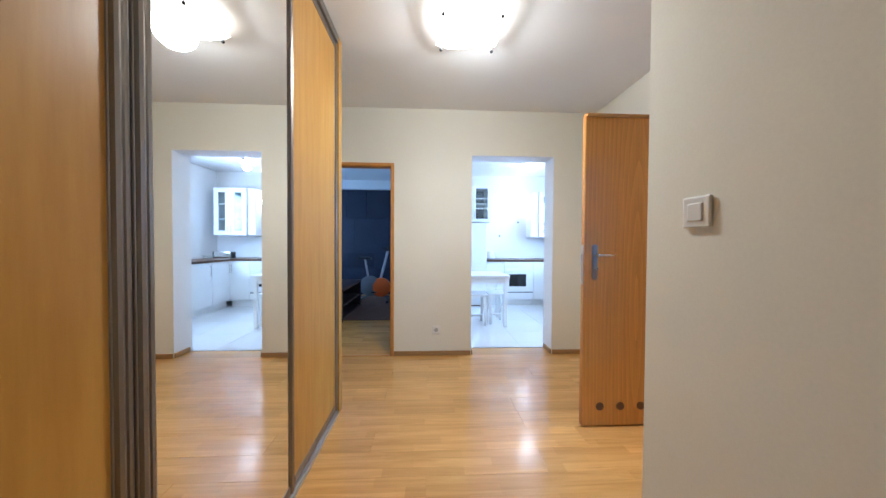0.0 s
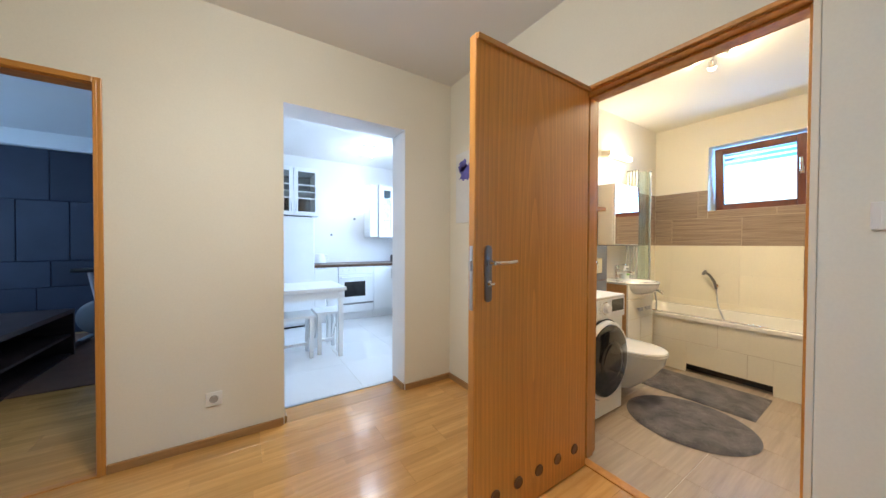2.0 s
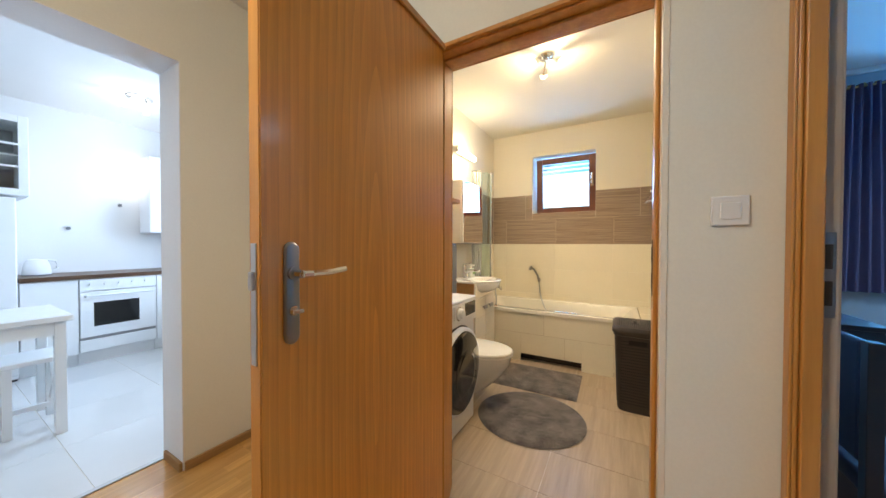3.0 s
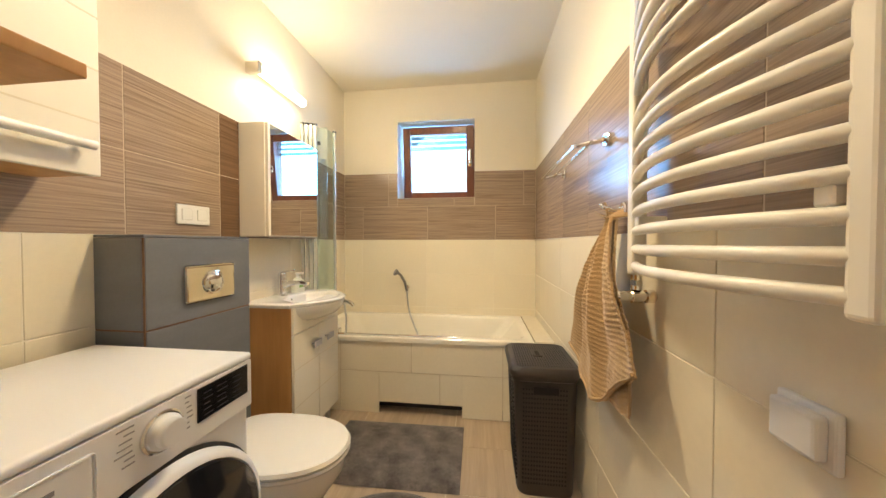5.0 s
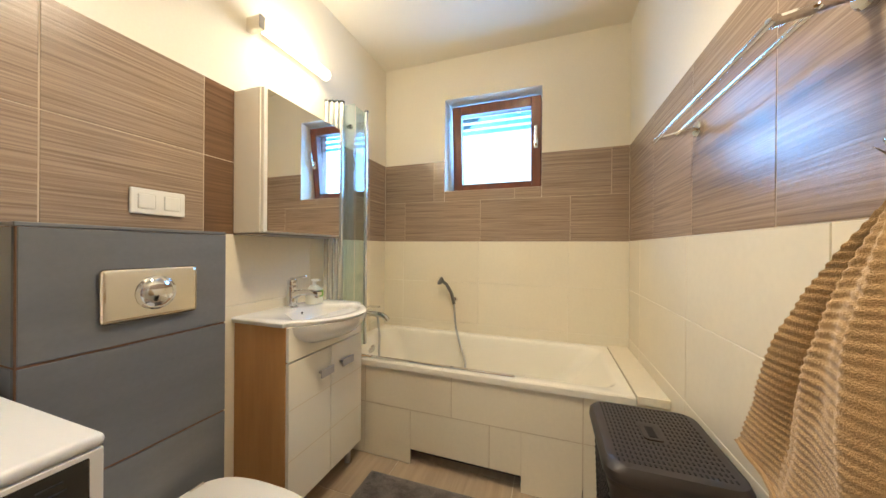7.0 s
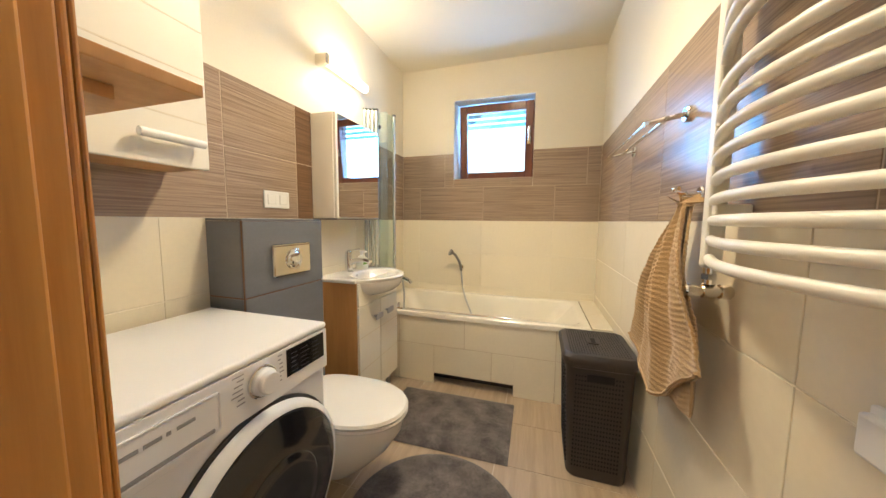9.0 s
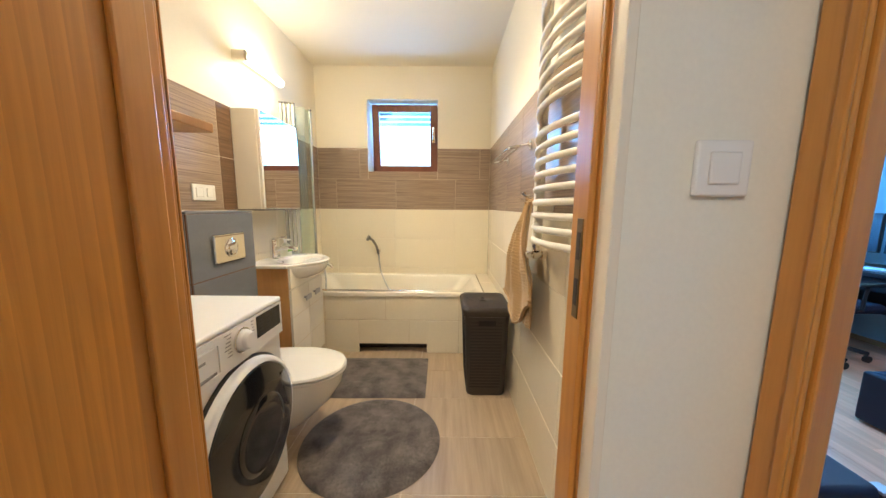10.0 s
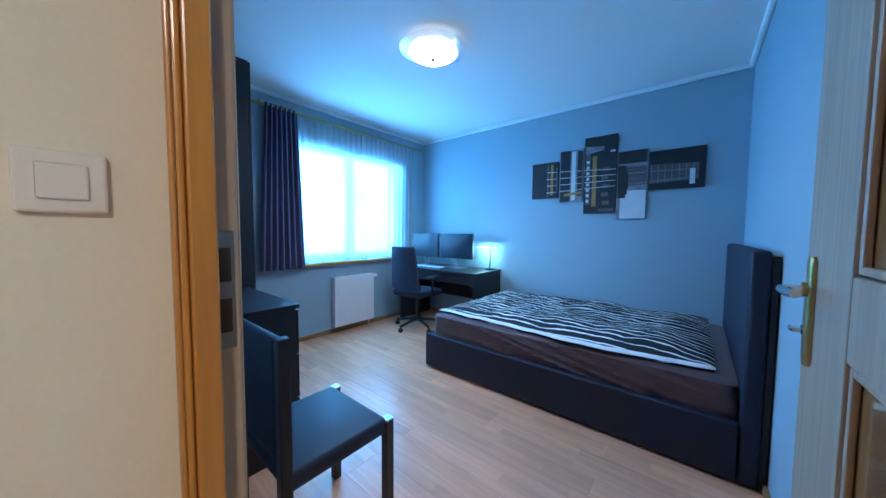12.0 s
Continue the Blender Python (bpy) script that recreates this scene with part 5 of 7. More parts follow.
# wall cabinet above the washer, and a shelf on the west wall
wc2 = thing("wall_cabinet", (2.2, 2.60, 1.35), "white grooved wall cabinet with a light wood carcass", "cabinet")
part("body", box(1.905, 2.438, 2.500, BN - 0.001, 1.352, 2.210, 0.002), BOARD, wc2)
ud = part("door", box(1.907, 2.442, 2.480, 2.499, 1.350, 2.212, 0.003), ENAMEL_BATH, wc2, "cream white grooved door")
for k in range(5):
    z = 1.495 + 0.143 * k
    part("groove", box(1.909, 2.440, 2.4793, 2.4802, z, z + 0.004), GROUT, ud)
bm = rod((2.24, 2.452, 1.425), (2.41, 2.452, 1.425), 0.0125, None, 14)
for x in (2.26, 2.39):
    box(x - 0.007, x + 0.007, 2.452, 2.4799, 1.419, 1.431, 0.001, bm)
part("handle", bm, SWITCH, ud, "white bar handle", smooth=True)
ws = thing("wall_shelf", (1.91, 2.2, 1.405), "light wood shelf board on the bathroom wall", "shelf")
part("board", box(1.9005, 2.100, 2.010, 2.470, 1.408, 1.430, 0.002), BOARD, ws)
part("bracket", box(1.9005, 2.02, 2.10, 2.125, 1.385, 1.4075, 0.002), BOARD, ws)

# towel bar, hook with towel, radiator on the south wall
tr = thing("towel_rail", (3.2, BS, 1.55), "double chrome towel rail on brown tiles", "towel rail")
for x in (2.905, 3.480):
    part("rosette", lathe([(0.026, 0), (0.026, 0.010), (0.022, 0.014), (0.0, 0.014)], pose(x, BS, 1.545, -90, 0, 0), n=24), CHROME, tr, smooth=True)
    part("arm", tube([(x, BS + 0.012, 1.545), (x, BS + 0.06, 1.535), (x, BS + 0.128, 1.520)], 0.009), CHROME, tr, smooth=True)
for y, z in ((0.065, 1.533), (0.124, 1.520)):
    part("bar", rod((2.89, BS + y, z), (3.495, BS + y, z), 0.007), CHROME, tr, smooth=True)
hk = thing("towel_hook", (2.765, BS, 1.275), "chrome wall hook holding a towel", "hook")
part("rosette", lathe([(0.023, 0), (0.023, 0.010), (0.019, 0.014), (0.0, 0.014)], pose(2.765, BS, 1.275, -90, 0, 0), n=24), CHROME, hk, smooth=True)
part("stem", rod((2.765, BS + 0.012, 1.275), (2.765, BS + 0.045, 1.277), 0.0075, None, 14), CHROME, hk, smooth=True)
part("prong", tube([(2.765, BS + 0.040, 1.277), (2.768, BS + 0.058, 1.278), (2.775, BS + 0.070, 1.288)], 0.0055), CHROME, hk, smooth=True)
part("prong", tube([(2.765, BS + 0.036, 1.277), (2.790, BS + 0.046, 1.276), (2.806, BS + 0.052, 1.286)], 0.0055), CHROME, hk, smooth=True)
part("prong_tip", ball((2.776, BS + 0.071, 1.290), 0.0075), CHROME, hk, smooth=True)
part("prong_tip", ball((2.807, BS + 0.0525, 1.288), 0.0075), CHROME, hk, smooth=True)

tw = thing("towel", (2.83, BS + 0.05, 0.5), "beige ribbed terry towel hanging on a hook", "towel")
def cloth_layer(corners, stand, folds, seed):
    """A layer gathered at the hook; corners: (x, z) along the lower edge from the door side to the tub side."""
    def lower(u):
        k = min(int(u * (len(corners) - 1)), len(corners) - 2)
        f = u * (len(corners) - 1) - k
        (xa, za), (xb, zb) = corners[k], corners[k + 1]
        return xa + (xb - xa) * f, za + (zb - za) * f
    def at(u, v):
        xe, ze = lower(u)
        x0, z0 = 2.768 + 0.030 * (u - 0.4), 1.268 - 0.05 * abs(u - 0.45)
        w = v ** 0.92 + 0.13 * math.sin(math.pi * v) * (1 - u) ** 2
        x, z = x0 + (xe - x0) * w, z0 + (ze - z0) * v
        wide = min(1.0, 0.22 + 1.1 * v)
        ridge = sum(a * math.sin(f * u + p + 0.8 * v) for f, a, p in folds) * wide * (0.6 + 0.4 * math.cos(2.2 * v))
        run = (z0 - ze) * v
        rib = 0.0014 * math.sin(2 * math.pi * run / 0.0165 + 58.0 * abs(u - 0.42) * v + 5.0 * noise.noise((u * 5, v * 4, seed)))
        soft = 0.004 * noise.noise((u * 11, v * 9, seed + 3.0))
        return (x + 0.35 * ridge, BS + 0.030 + stand + 0.045 * math.sin(math.pi * min(v, 0.75)) + ridge + (rib + soft) * min(1, v * 5), z + 0.25 * rib)
    return at


FOLDS = ((12.0, 0.021, 0.4), (24.0, 0.015, 1.6), (41.0, 0.005, 0.2))
front = cloth_layer(((2.500, 0.835), (2.585, 0.785), (2.695, 0.705), (2.765, 0.640), (2.83, 0.615), (2.92, 0.645), (3.00, 0.685), (3.065, 0.735)), 0.018, FOLDS, 1.0)
back = cloth_layer(((2.575, 0.86), (2.600, 0.68), (2.66, 0.665), (2.76, 0.66), (2.86, 0.68), (2.965, 0.625), (3.02, 0.655), (3.04, 0.76)), 0.001, ((9.0, 0.009, 1.4), (25.0, 0.006, 0.4)), 5.0)
part("cloth", sheet(front, 120, 230, 0.006), TOWEL, tw, smooth=True)
part("back_fold", sheet(back, 70, 180, 0.005), TOWEL, tw, "back layer of the folded towel", smooth=True)
hem_pts = [Vector(front(k / 60, 0.985)) + Vector((0, 0.003, 0)) for k in range(61)]
part("hem", tube(hem_pts, 0.0045, n=6), TOWEL, tw, "stitched hem", smooth=True)
part("loop", tube([(2.782, BS + 0.05, 1.262), (2.775, BS + 0.06, 1.295), (2.768, BS + 0.055, 1.262)], 0.004), TOWEL, tw)

rd = thing("towel_radiator", (2.34, BS + 0.05, 1.08), "white ladder towel radiator with curved tubes on the wall", "radiator")
for x in (2.085, 2.590):
    part("upright", box(x - 0.017, x + 0.017, BS + 0.030, BS + 0.068, 1.08, 2.20, 0.008, seg=3), ENAMEL_BATH, rd)
zs = [1.105, 1.150, 1.196, 1.242, 1.288, 1.334, 1.380, 1.426, 1.472, 1.560, 1.605, 1.651, 1.697, 1.743, 1.789, 1.88, 1.925, 1.971, 2.017, 2.11, 2.155]
for z in zs:
    pts = [(2.085 + 0.505 * k / 12, BS + 0.052 + 0.068 * math.sin(math.pi * k / 12), z) for k in range(13)]
    part("tube", tube(pts, 0.0115, n=10), ENAMEL_BATH, rd, smooth=True)
for x, z in ((2.12, 1.22), (2.55, 1.22), (2.12, 2.05), (2.55, 2.05)):
    part("bracket", box(x - 0.011, x + 0.011, BS + 0.001, BS + 0.070, z - 0.013, z + 0.013, 0.004), ENAMEL_BATH, rd)
bm = rod((2.590, BS + 0.049, 1.040), (2.590, BS + 0.049, 1.082), 0.013, None, 16)
rod((2.590, BS + 0.049, 1.052), (2.590, BS + 0.049, 1.066), 0.017, bm, 6)
part("union_nut", bm, CHROME, rd, "chrome union nut", smooth=False)
bm = rod((2.590, BS + 0.001, 1.022), (2.590, BS + 0.075, 1.022), 0.013, None, 16)
rod((2.590, BS + 0.006, 1.022), (2.590, BS + 0.026, 1.022), 0.018, bm, 16)
rod((2.590, BS + 0.036, 1.022), (2.590, BS + 0.062, 1.022), 0.019, bm, 6)
part("valve", bm, NICKEL, rd, "metal radiator valve")
part("valve_cap", lathe([(0.015, 0), (0.016, 0.004), (0.016, 0.020), (0.012, 0.024), (0.0, 0.024)], pose(2.590, BS + 0.075, 1.022, -90, 0, 0), n=20), CHROME, rd, "chrome valve cap", smooth=True)
bwx = thing("wall_socket", (2.20, BS, 0.90), "white covered socket on the bathroom wall", "socket")
part("frame", box(2.155, 2.238, BS + 0.0005, BS + 0.012, 0.862, 0.945, 0.004), SWITCH, bwx)
part("cover", box(2.163, 2.230, BS + 0.012, BS + 0.030, 0.875, 0.937, 0.005), SWITCH, bwx)

# laundry basket with perforated lid and sides; dark patches paint the holes' shade
lb = thing("laundry_basket", (3.29, 1.145, 0), "dark brown perforated plastic laundry basket with a lid", "laundry basket")
def bask(g, z):
    return rounded(3.112 - g, 3.458 + g, 0.992 - g * 0.5, 1.285 + g, 0.045, z, 5)
part("body", loft([bask(-0.028, 0.0), bask(-0.024, 0.012), bask(-0.004, 0.54), bask(0.004, 0.545), bask(0.004, 0.562)]), BASKET, lb, smooth=True)
part("lid", loft([bask(0.010, 0.563), bask(0.013, 0.570), bask(0.012, 0.590), bask(0.002, 0.604), bask(-0.012, 0.607)]), BASKET, lb, "dark woven pattern lid", smooth=True)
# Near-black colour for the shade in the holes, which are not pierced.
BASKET_SHADE = mat("basket_hole_shade", (0.008, 0.007, 0.007), 0.7)
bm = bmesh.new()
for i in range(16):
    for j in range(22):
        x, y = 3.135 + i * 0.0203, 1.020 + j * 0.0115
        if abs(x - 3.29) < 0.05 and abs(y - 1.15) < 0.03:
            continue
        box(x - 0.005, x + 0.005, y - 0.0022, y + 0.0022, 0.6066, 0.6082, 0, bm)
tagged(part("lid_hole_shade", bm, BASKET_SHADE, lb), kind="stuff")
part("lid_grip", loft([rounded(3.25, 3.33, 1.125, 1.175, 0.012, z) for z in (0.6065, 0.611)]), BASKET, lb)
part("lid_grip_shade", box(3.262, 3.318, 1.140, 1.160, 0.6108, 0.6122, 0.0), BASKET_SHADE, lb)
# Side holes: raised dark patches in place of the shade inside.
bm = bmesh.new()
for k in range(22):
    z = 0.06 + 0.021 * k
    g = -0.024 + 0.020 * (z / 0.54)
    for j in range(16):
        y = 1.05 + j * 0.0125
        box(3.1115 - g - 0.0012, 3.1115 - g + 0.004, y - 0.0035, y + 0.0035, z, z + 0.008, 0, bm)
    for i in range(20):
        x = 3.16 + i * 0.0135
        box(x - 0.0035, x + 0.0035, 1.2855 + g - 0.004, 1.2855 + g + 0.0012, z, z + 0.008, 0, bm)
tagged(part("side_hole_shade", bm, BASKET_SHADE, lb), kind="stuff")
part("hand_slot_shade", box(3.1060, 3.1095, 1.085, 1.195, 0.488, 0.520, 0.001), BASKET_SHADE, lb, "dark plate painted as the shade in the hand hole")

# rugs
def rug(name, cx, cy, rx, ry, label, seed, square=False, turn=0.0):
    rnd = random.Random(seed)
    bm = bmesh.new()
    def fn(u, v):
        if square:
            x, y = (u - 0.5) * 2 * rx, (v - 0.5) * 2 * ry
        else:
            a, r = 2 * math.pi * u, v
            x, y = rx * r * math.cos(a), ry * r * math.sin(a)
        edge = (1 - max(abs(x) / rx, abs(y) / ry) ** 12) if square else 1 - v ** 14
        z = 0.004 + edge * (0.014 + 0.0045 * noise.noise((x * 9, y * 9, seed)) + 0.003 * noise.noise((x * 40, y * 40, seed)))
        c, s = math.cos(turn), math.sin(turn)
        return (cx + x * c - y * s, cy + x * s + y * c, z)
    sheet(fn, 72, 40, 0, bm)
    bmesh.ops.remove_doubles(bm, verts=bm.verts, dist=1e-4)
    ob = single(name, bm, RUG, label, "rug", smooth=True)
    return ob
rug("bath_mat", 3.352, 1.905, 0.262, 0.375, "dark grey shaggy rectangular bath mat by the tub", 3, True, 0.015)
rug("round_rug", 2.735, 1.785, 0.345, 0.358, "dark grey shaggy round rug on the floor tiles", 8)

# ceiling spot lamp
sl = thing("ceiling_spot_lamp", (2.92, 1.73, HB), "lit chrome spot lamp with three glass bulbs under the ceiling", "ceiling lamp")
part("base", lathe([(0.055, 0), (0.055, -0.012), (0.045, -0.024), (0.0, -0.026)], pose(2.92, 1.73, HB), n=28), CHROME, sl, smooth=True)
for k in range(3):
    a = radians(20 + 120 * k)
    p = Vector((2.92, 1.73, HB - 0.03))
    q = p + Vector((0.075 * math.cos(a), 0.075 * math.sin(a), -0.02))
    part("arm", tube([p, (p + q) / 2, q], 0.007), CHROME, sl)
    part("socket", rod(q, q + Vector((0.03 * math.cos(a), 0.03 * math.sin(a), -0.03)), 0.022, None, 16, 0.026), CHROME, sl, smooth=True)
    part("bulb", ball(q + Vector((0.036 * math.cos(a), 0.036 * math.sin(a), -0.036)), 0.026), LAMP_BATH, sl, smooth=True)
# ---- bedroom ----
# bed
bd = thing("bed", (1.88, -1.76, 0), "wide dark leatherette bed with a tall headboard", "bed")
BX1, BY1, BY0 = 2.955, -1.018, -2.46
part("side_rail", box(0.897, BX1, BY1 - 0.05, BY1, 0.012, 0.305, 0.014, seg=3), LEATHER, bd)
part("side_rail", box(0.897, BX1, BY0, BY0 + 0.05, 0.012, 0.305, 0.014, seg=3), LEATHER, bd)
part("foot_rail", box(BX1 - 0.05, BX1, BY0 + 0.05, BY1 - 0.05, 0.012, 0.305, 0.014, seg=3), LEATHER, bd)
part("headboard", box(0.822, 0.896, BY0, BY1, 0.012, 1.145, 0.020, seg=3), LEATHER, bd)
part("headboard_back", box(0.792, 0.821, BY0 + 0.02, BY1 - 0.015, 0.012, 1.120, 0.006), NAVY, bd)
part("slat_base", box(0.897, BX1 - 0.05, BY0 + 0.05, BY1 - 0.05, 0.16, 0.22), NAVY, bd)
mt = thing("mattress", (1.95, -1.74, 0.22), "mattress in a creased brown grey sheet", "mattress")
X0, X1, Y0, Y1 = 0.903, BX1 - 0.055, BY0 + 0.055, BY1 - 0.055
def crease(p, a, k):
    return 0.010 * noise.noise((p * 7 + a * 4, k * 3, 7.0)) + 0.009 * abs(noise.noise((p * 16 - k * 26, k * 8, 1.0))) + 0.004 * noise.noise((p * 34 + k * 30, k * 12, 3.0))
loops = []
LEVELS = [(0.0, 0.222)] + [(-0.012 * math.sin(math.pi * q / 16), 0.222 + 0.243 * q / 16) for q in range(1, 16)] + [(0.0, 0.465), (0.03, 0.482), (0.20, 0.486)]
for k, (ins, z) in enumerate(LEVELS):
    pts = []
    for q in rounded(X0 + ins, X1 - ins, Y0 + ins, Y1 - ins, 0.06, z, 4):
        pts.append(Vector(q))
    dense = []
    for a, b in zip(pts, pts[1:] + pts[:1]):
        n = max(1, int((b - a).length / 0.03))
        dense += [a.lerp(b, i / n) for i in range(n)]
    total = [0.0]
    for a, b in zip(dense, dense[1:] + dense[:1]):
        total.append(total[-1] + (b - a).length)
    out = []
    for i in range(400):
        s = total[-1] * i / 400
        j = max(m for m in range(len(dense)) if total[m] <= s + 1e-9)
        a, b = dense[j], dense[(j + 1) % len(dense)]
        f = (s - total[j]) / max(total[j + 1] - total[j], 1e-9)
        p = a.lerp(b, f)
        d = (p - Vector((1.95, -1.74, z))).normalized()
        out.append(p + d * crease(s, z * 10, z) * (1.3 if 0 < k < 17 else 0))
    loops.append(out)
part("sheet_top", loft(loops[16:]), SHEET, mt, smooth=True)
part("sheet_side", loft(loops[:17], cap=False), SHEET, mt, smooth=True)
part("underside", loft([loops[0], [Vector((1.95, -1.74, 0.221)).lerp(p, 0.6) for p in loops[0]]]), SHEET, mt)
cv = thing("bed_cover", (1.95, -1.8, 0.49), "crumpled dark cover with wavering white stripes", "duvet")
def cover(u, v):
    x = 0.985 + 1.905 * u
    y = -2.42 + (1.30 + 0.05 * math.sin(u * 5.0) + 0.07 * (u - 0.5)) * v
    edge = min(u, 1 - u, v, 1 - v)
    h = 0.050 * min(1, edge * 9) ** 0.6
    w = 0.024 * noise.noise((u * 5, v * 4, 0.5)) + 0.014 * noise.noise((u * 13, v * 10, 3.5)) + 0.006 * noise.noise((u * 34, v * 24, 8.5))
    return (x + 0.03 * noise.noise((u * 3, v * 7, 4.0)), y + 0.025 * noise.noise((u * 9, v * 3, 6.0)), 0.492 + h + max(w, -0.02) * min(1, edge * 7) + 0.004)
part("cloth", sheet(cover, 110, 90, 0.012), COVER, cv, smooth=True)
def hem(u, v):
    p = Vector(cover(u, 0.983 + 0.017 * v))
    return (p.x, p.y + 0.004 * v, p.z + 0.006)
part("hem", sheet(hem, 90, 4, 0.004), HEM_WHITE, cv, "white hem band", smooth=True)

# desk, monitors, lamp
dk = thing("desk", (3.65, -2.26, 0), "black-brown desk with drawers against the wall", "desk")
part("top", box(3.03, 4.30, S + 0.006, -1.93, 0.705, 0.74, 0.003), NAVY, dk)
part("side_panel", box(4.265, 4.298, S + 0.01, -1.94, 0, 0.704, 0.002), NAVY, dk)
part("side_panel", box(3.035, 3.068, S + 0.01, -1.94, 0, 0.704, 0.002), NAVY, dk)
for a, b in ((3.07, 3.47), (3.474, 3.874), (3.878, 4.262)):
    part("drawer_front", box(a, b, -1.962, -1.944, 0.595, 0.702, 0.002), NAVY, dk)
part("back_panel", box(3.07, 4.262, S + 0.012, S + 0.03, 0.30, 0.702), NAVY, dk)


def monitor(x0, x1, y, turn, label):
    cx = (x0 + x1) / 2
    t = thing("monitor", (cx, y, 0.74), label, "monitor", "monitors on the desk")
    m = Matrix.Translation((cx, y, 0)) @ Matrix.Rotation(turn, 4, "Z")
    w = (x1 - x0) / 2
    def lb(*a, **k):
        b = box(*a, **k)
        b.transform(m)
        return b
    part("housing", lb(-w, w, -0.022, 0.012, 0.865, 1.20, bevel=0.006), BLACK, t)
    part("screen", lb(-w + 0.008, w - 0.008, 0.0121, 0.0142, 0.880, 1.193), SCREEN, t, "dark glossy screen")
    part("stand", lb(-0.025, 0.025, -0.045, -0.023, 0.75, 1.0, bevel=0.004), GREY_PLASTIC, t)
    part("foot", lb(-0.11, 0.11, -0.11, 0.07, 0.741, 0.751, bevel=0.004), GREY_PLASTIC, t)


monitor(3.31, 3.83, -2.28, 0.06, "wide black flat monitor on the desk")
monitor(3.86, 4.30, -2.24, 0.10, "smaller black flat monitor on the desk")
kb = thing("keyboard", (3.85, -2.05, 0.741), "flat grey keyboard on the desk", "keyboard")
part("case", box(3.62, 4.05, -2.13, -1.99, 0.741, 0.757, 0.004), GREY_PLASTIC, kb)
part("keys", box(3.635, 4.035, -2.12, -2.0, 0.757, 0.762, 0.002), FROSTED, kb)
dl = thing("desk_lamp", (3.13, -2.42, 0.74), "black desk lamp with a flat lit head", "desk lamp")
part("base", lathe([(0.065, 0), (0.065, 0.012), (0.02, 0.018), (0.0, 0.018)], pose(3.13, -2.42, 0.741), n=24), BLACK, dl, smooth=True)
part("arm", tube([(3.13, -2.42, 0.755), (3.125, -2.425, 0.88), (3.12, -2.43, 1.03)], 0.008), BLACK, dl, smooth=True)
part("head", box(3.10, 3.32, -2.455, -2.405, 1.03, 1.045, 0.005), BLACK, dl)
part("light_strip", box(3.12, 3.31, -2.45, -2.41, 1.026, 1.0298), LAMP_COOL, dl, "glowing white strip")

# office chair
oc = thing("office_chair", (3.80, -1.70, 0), "dark blue swivel chair with armrests at the desk", "office chair")
part("backrest", sheet(lambda u, v: (3.80 + (u - 0.5) * (0.44 - 0.10 * v), -1.56 + 0.05 * (2 * u - 1) ** 2 * -1 + 0.05 * v, 0.52 + 0.52 * v), 14, 14, 0.05), CHAIR_CLOTH, oc, "dark blue padded back", smooth=True)
part("seat", box(3.57, 4.03, -2.02, -1.56, 0.42, 0.50, 0.035, seg=3), CHAIR_CLOTH, oc, smooth=True)
part("column", rod((3.80, -1.78, 0.10), (3.80, -1.78, 0.42), 0.026), BLACK, oc)
for k in range(5):
    a = radians(18 + 72 * k)
    e = Vector((3.80 + 0.29 * math.cos(a), -1.78 + 0.29 * math.sin(a), 0.075))
    leg = part("base_leg", tube([(3.80, -1.78, 0.11), ((3.80 + e.x) / 2, (-1.78 + e.y) / 2, 0.10), e], 0.018), BLACK, oc)
    part("castor", rod(e + Vector((-0.012, 0, -0.045)), e + Vector((0.012, 0, -0.045)), 0.029, None, 14), BLACK, leg)
for x in (3.55, 4.05):
    part("armrest", box(x - 0.03, x + 0.03, -1.92, -1.68, 0.655, 0.68, 0.008), BLACK, oc)
    part("arm_post", tube([(3.80 + (x - 3.80) * 0.7, -1.78, 0.43), (x, -1.78, 0.47), (x, -1.79, 0.655)], 0.014), BLACK, oc)

# dining chair near the door
ch = thing("side_chair", (2.22, 0.40, 0), "black leatherette chair with a low back by the door", "chair")
for x in (2.035, 2.425):
    part("front_leg", box(x - 0.018, x + 0.018, 0.180, 0.216, 0, 0.455, 0.003), NAVY, ch)
    part("leg_cap", box(x - 0.019, x + 0.019, 0.179, 0.217, 0.455, 0.464, 0.002), STEEL, ch, "metal corner cap")
    part("rear_leg", box(x - 0.018, x + 0.018, 0.585, 0.621, 0, 0.90, 0.003), NAVY, ch)
part("seat", box(2.022, 2.438, 0.205, 0.600, 0.405, 0.470, 0.018, seg=3), LEATHER, ch, smooth=True)
part("backrest", box(2.054, 2.406, 0.588, 0.622, 0.52, 0.895, 0.012, seg=3), LEATHER, ch)

# dresser and tall cabinet on the north wall
dr2 = thing("dresser", (3.1, 0.5, 0), "black-brown chest of drawers with small metal handles", "dresser")
part("body", box(2.75, 3.50, 0.235, 0.782, 0, 0.80, 0.003), NAVY, dr2)
part("top", box(2.742, 3.502, 0.215, 0.782, 0.801, 0.823, 0.003), NAVY, dr2)
for k in range(3):
    z = 0.06 + 0.245 * k
    d = part("drawer_front", box(2.755, 3.497, 0.217, 0.234, z, z + 0.238, 0.003), NAVY, dr2)
    bm = rod((2.84, 0.195, z + 0.185), (2.96, 0.195, z + 0.185), 0.006)
    rod((2.85, 0.195, z + 0.185), (2.85, 0.217, z + 0.185), 0.004, bm), rod((2.95, 0.195, z + 0.185), (2.95, 0.217, z + 0.185), 0.004, bm)
    part("handle", bm, CHROME, d, "thin chrome handle")
tc2 = thing("tall_cabinet", (3.9, 0.5, 0), "tall black-brown cabinet beside the dresser", "cabinet")
part("body", box(3.51, 4.25, 0.185, 0.782, 0, 2.38, 0.003), NAVY, tc2)
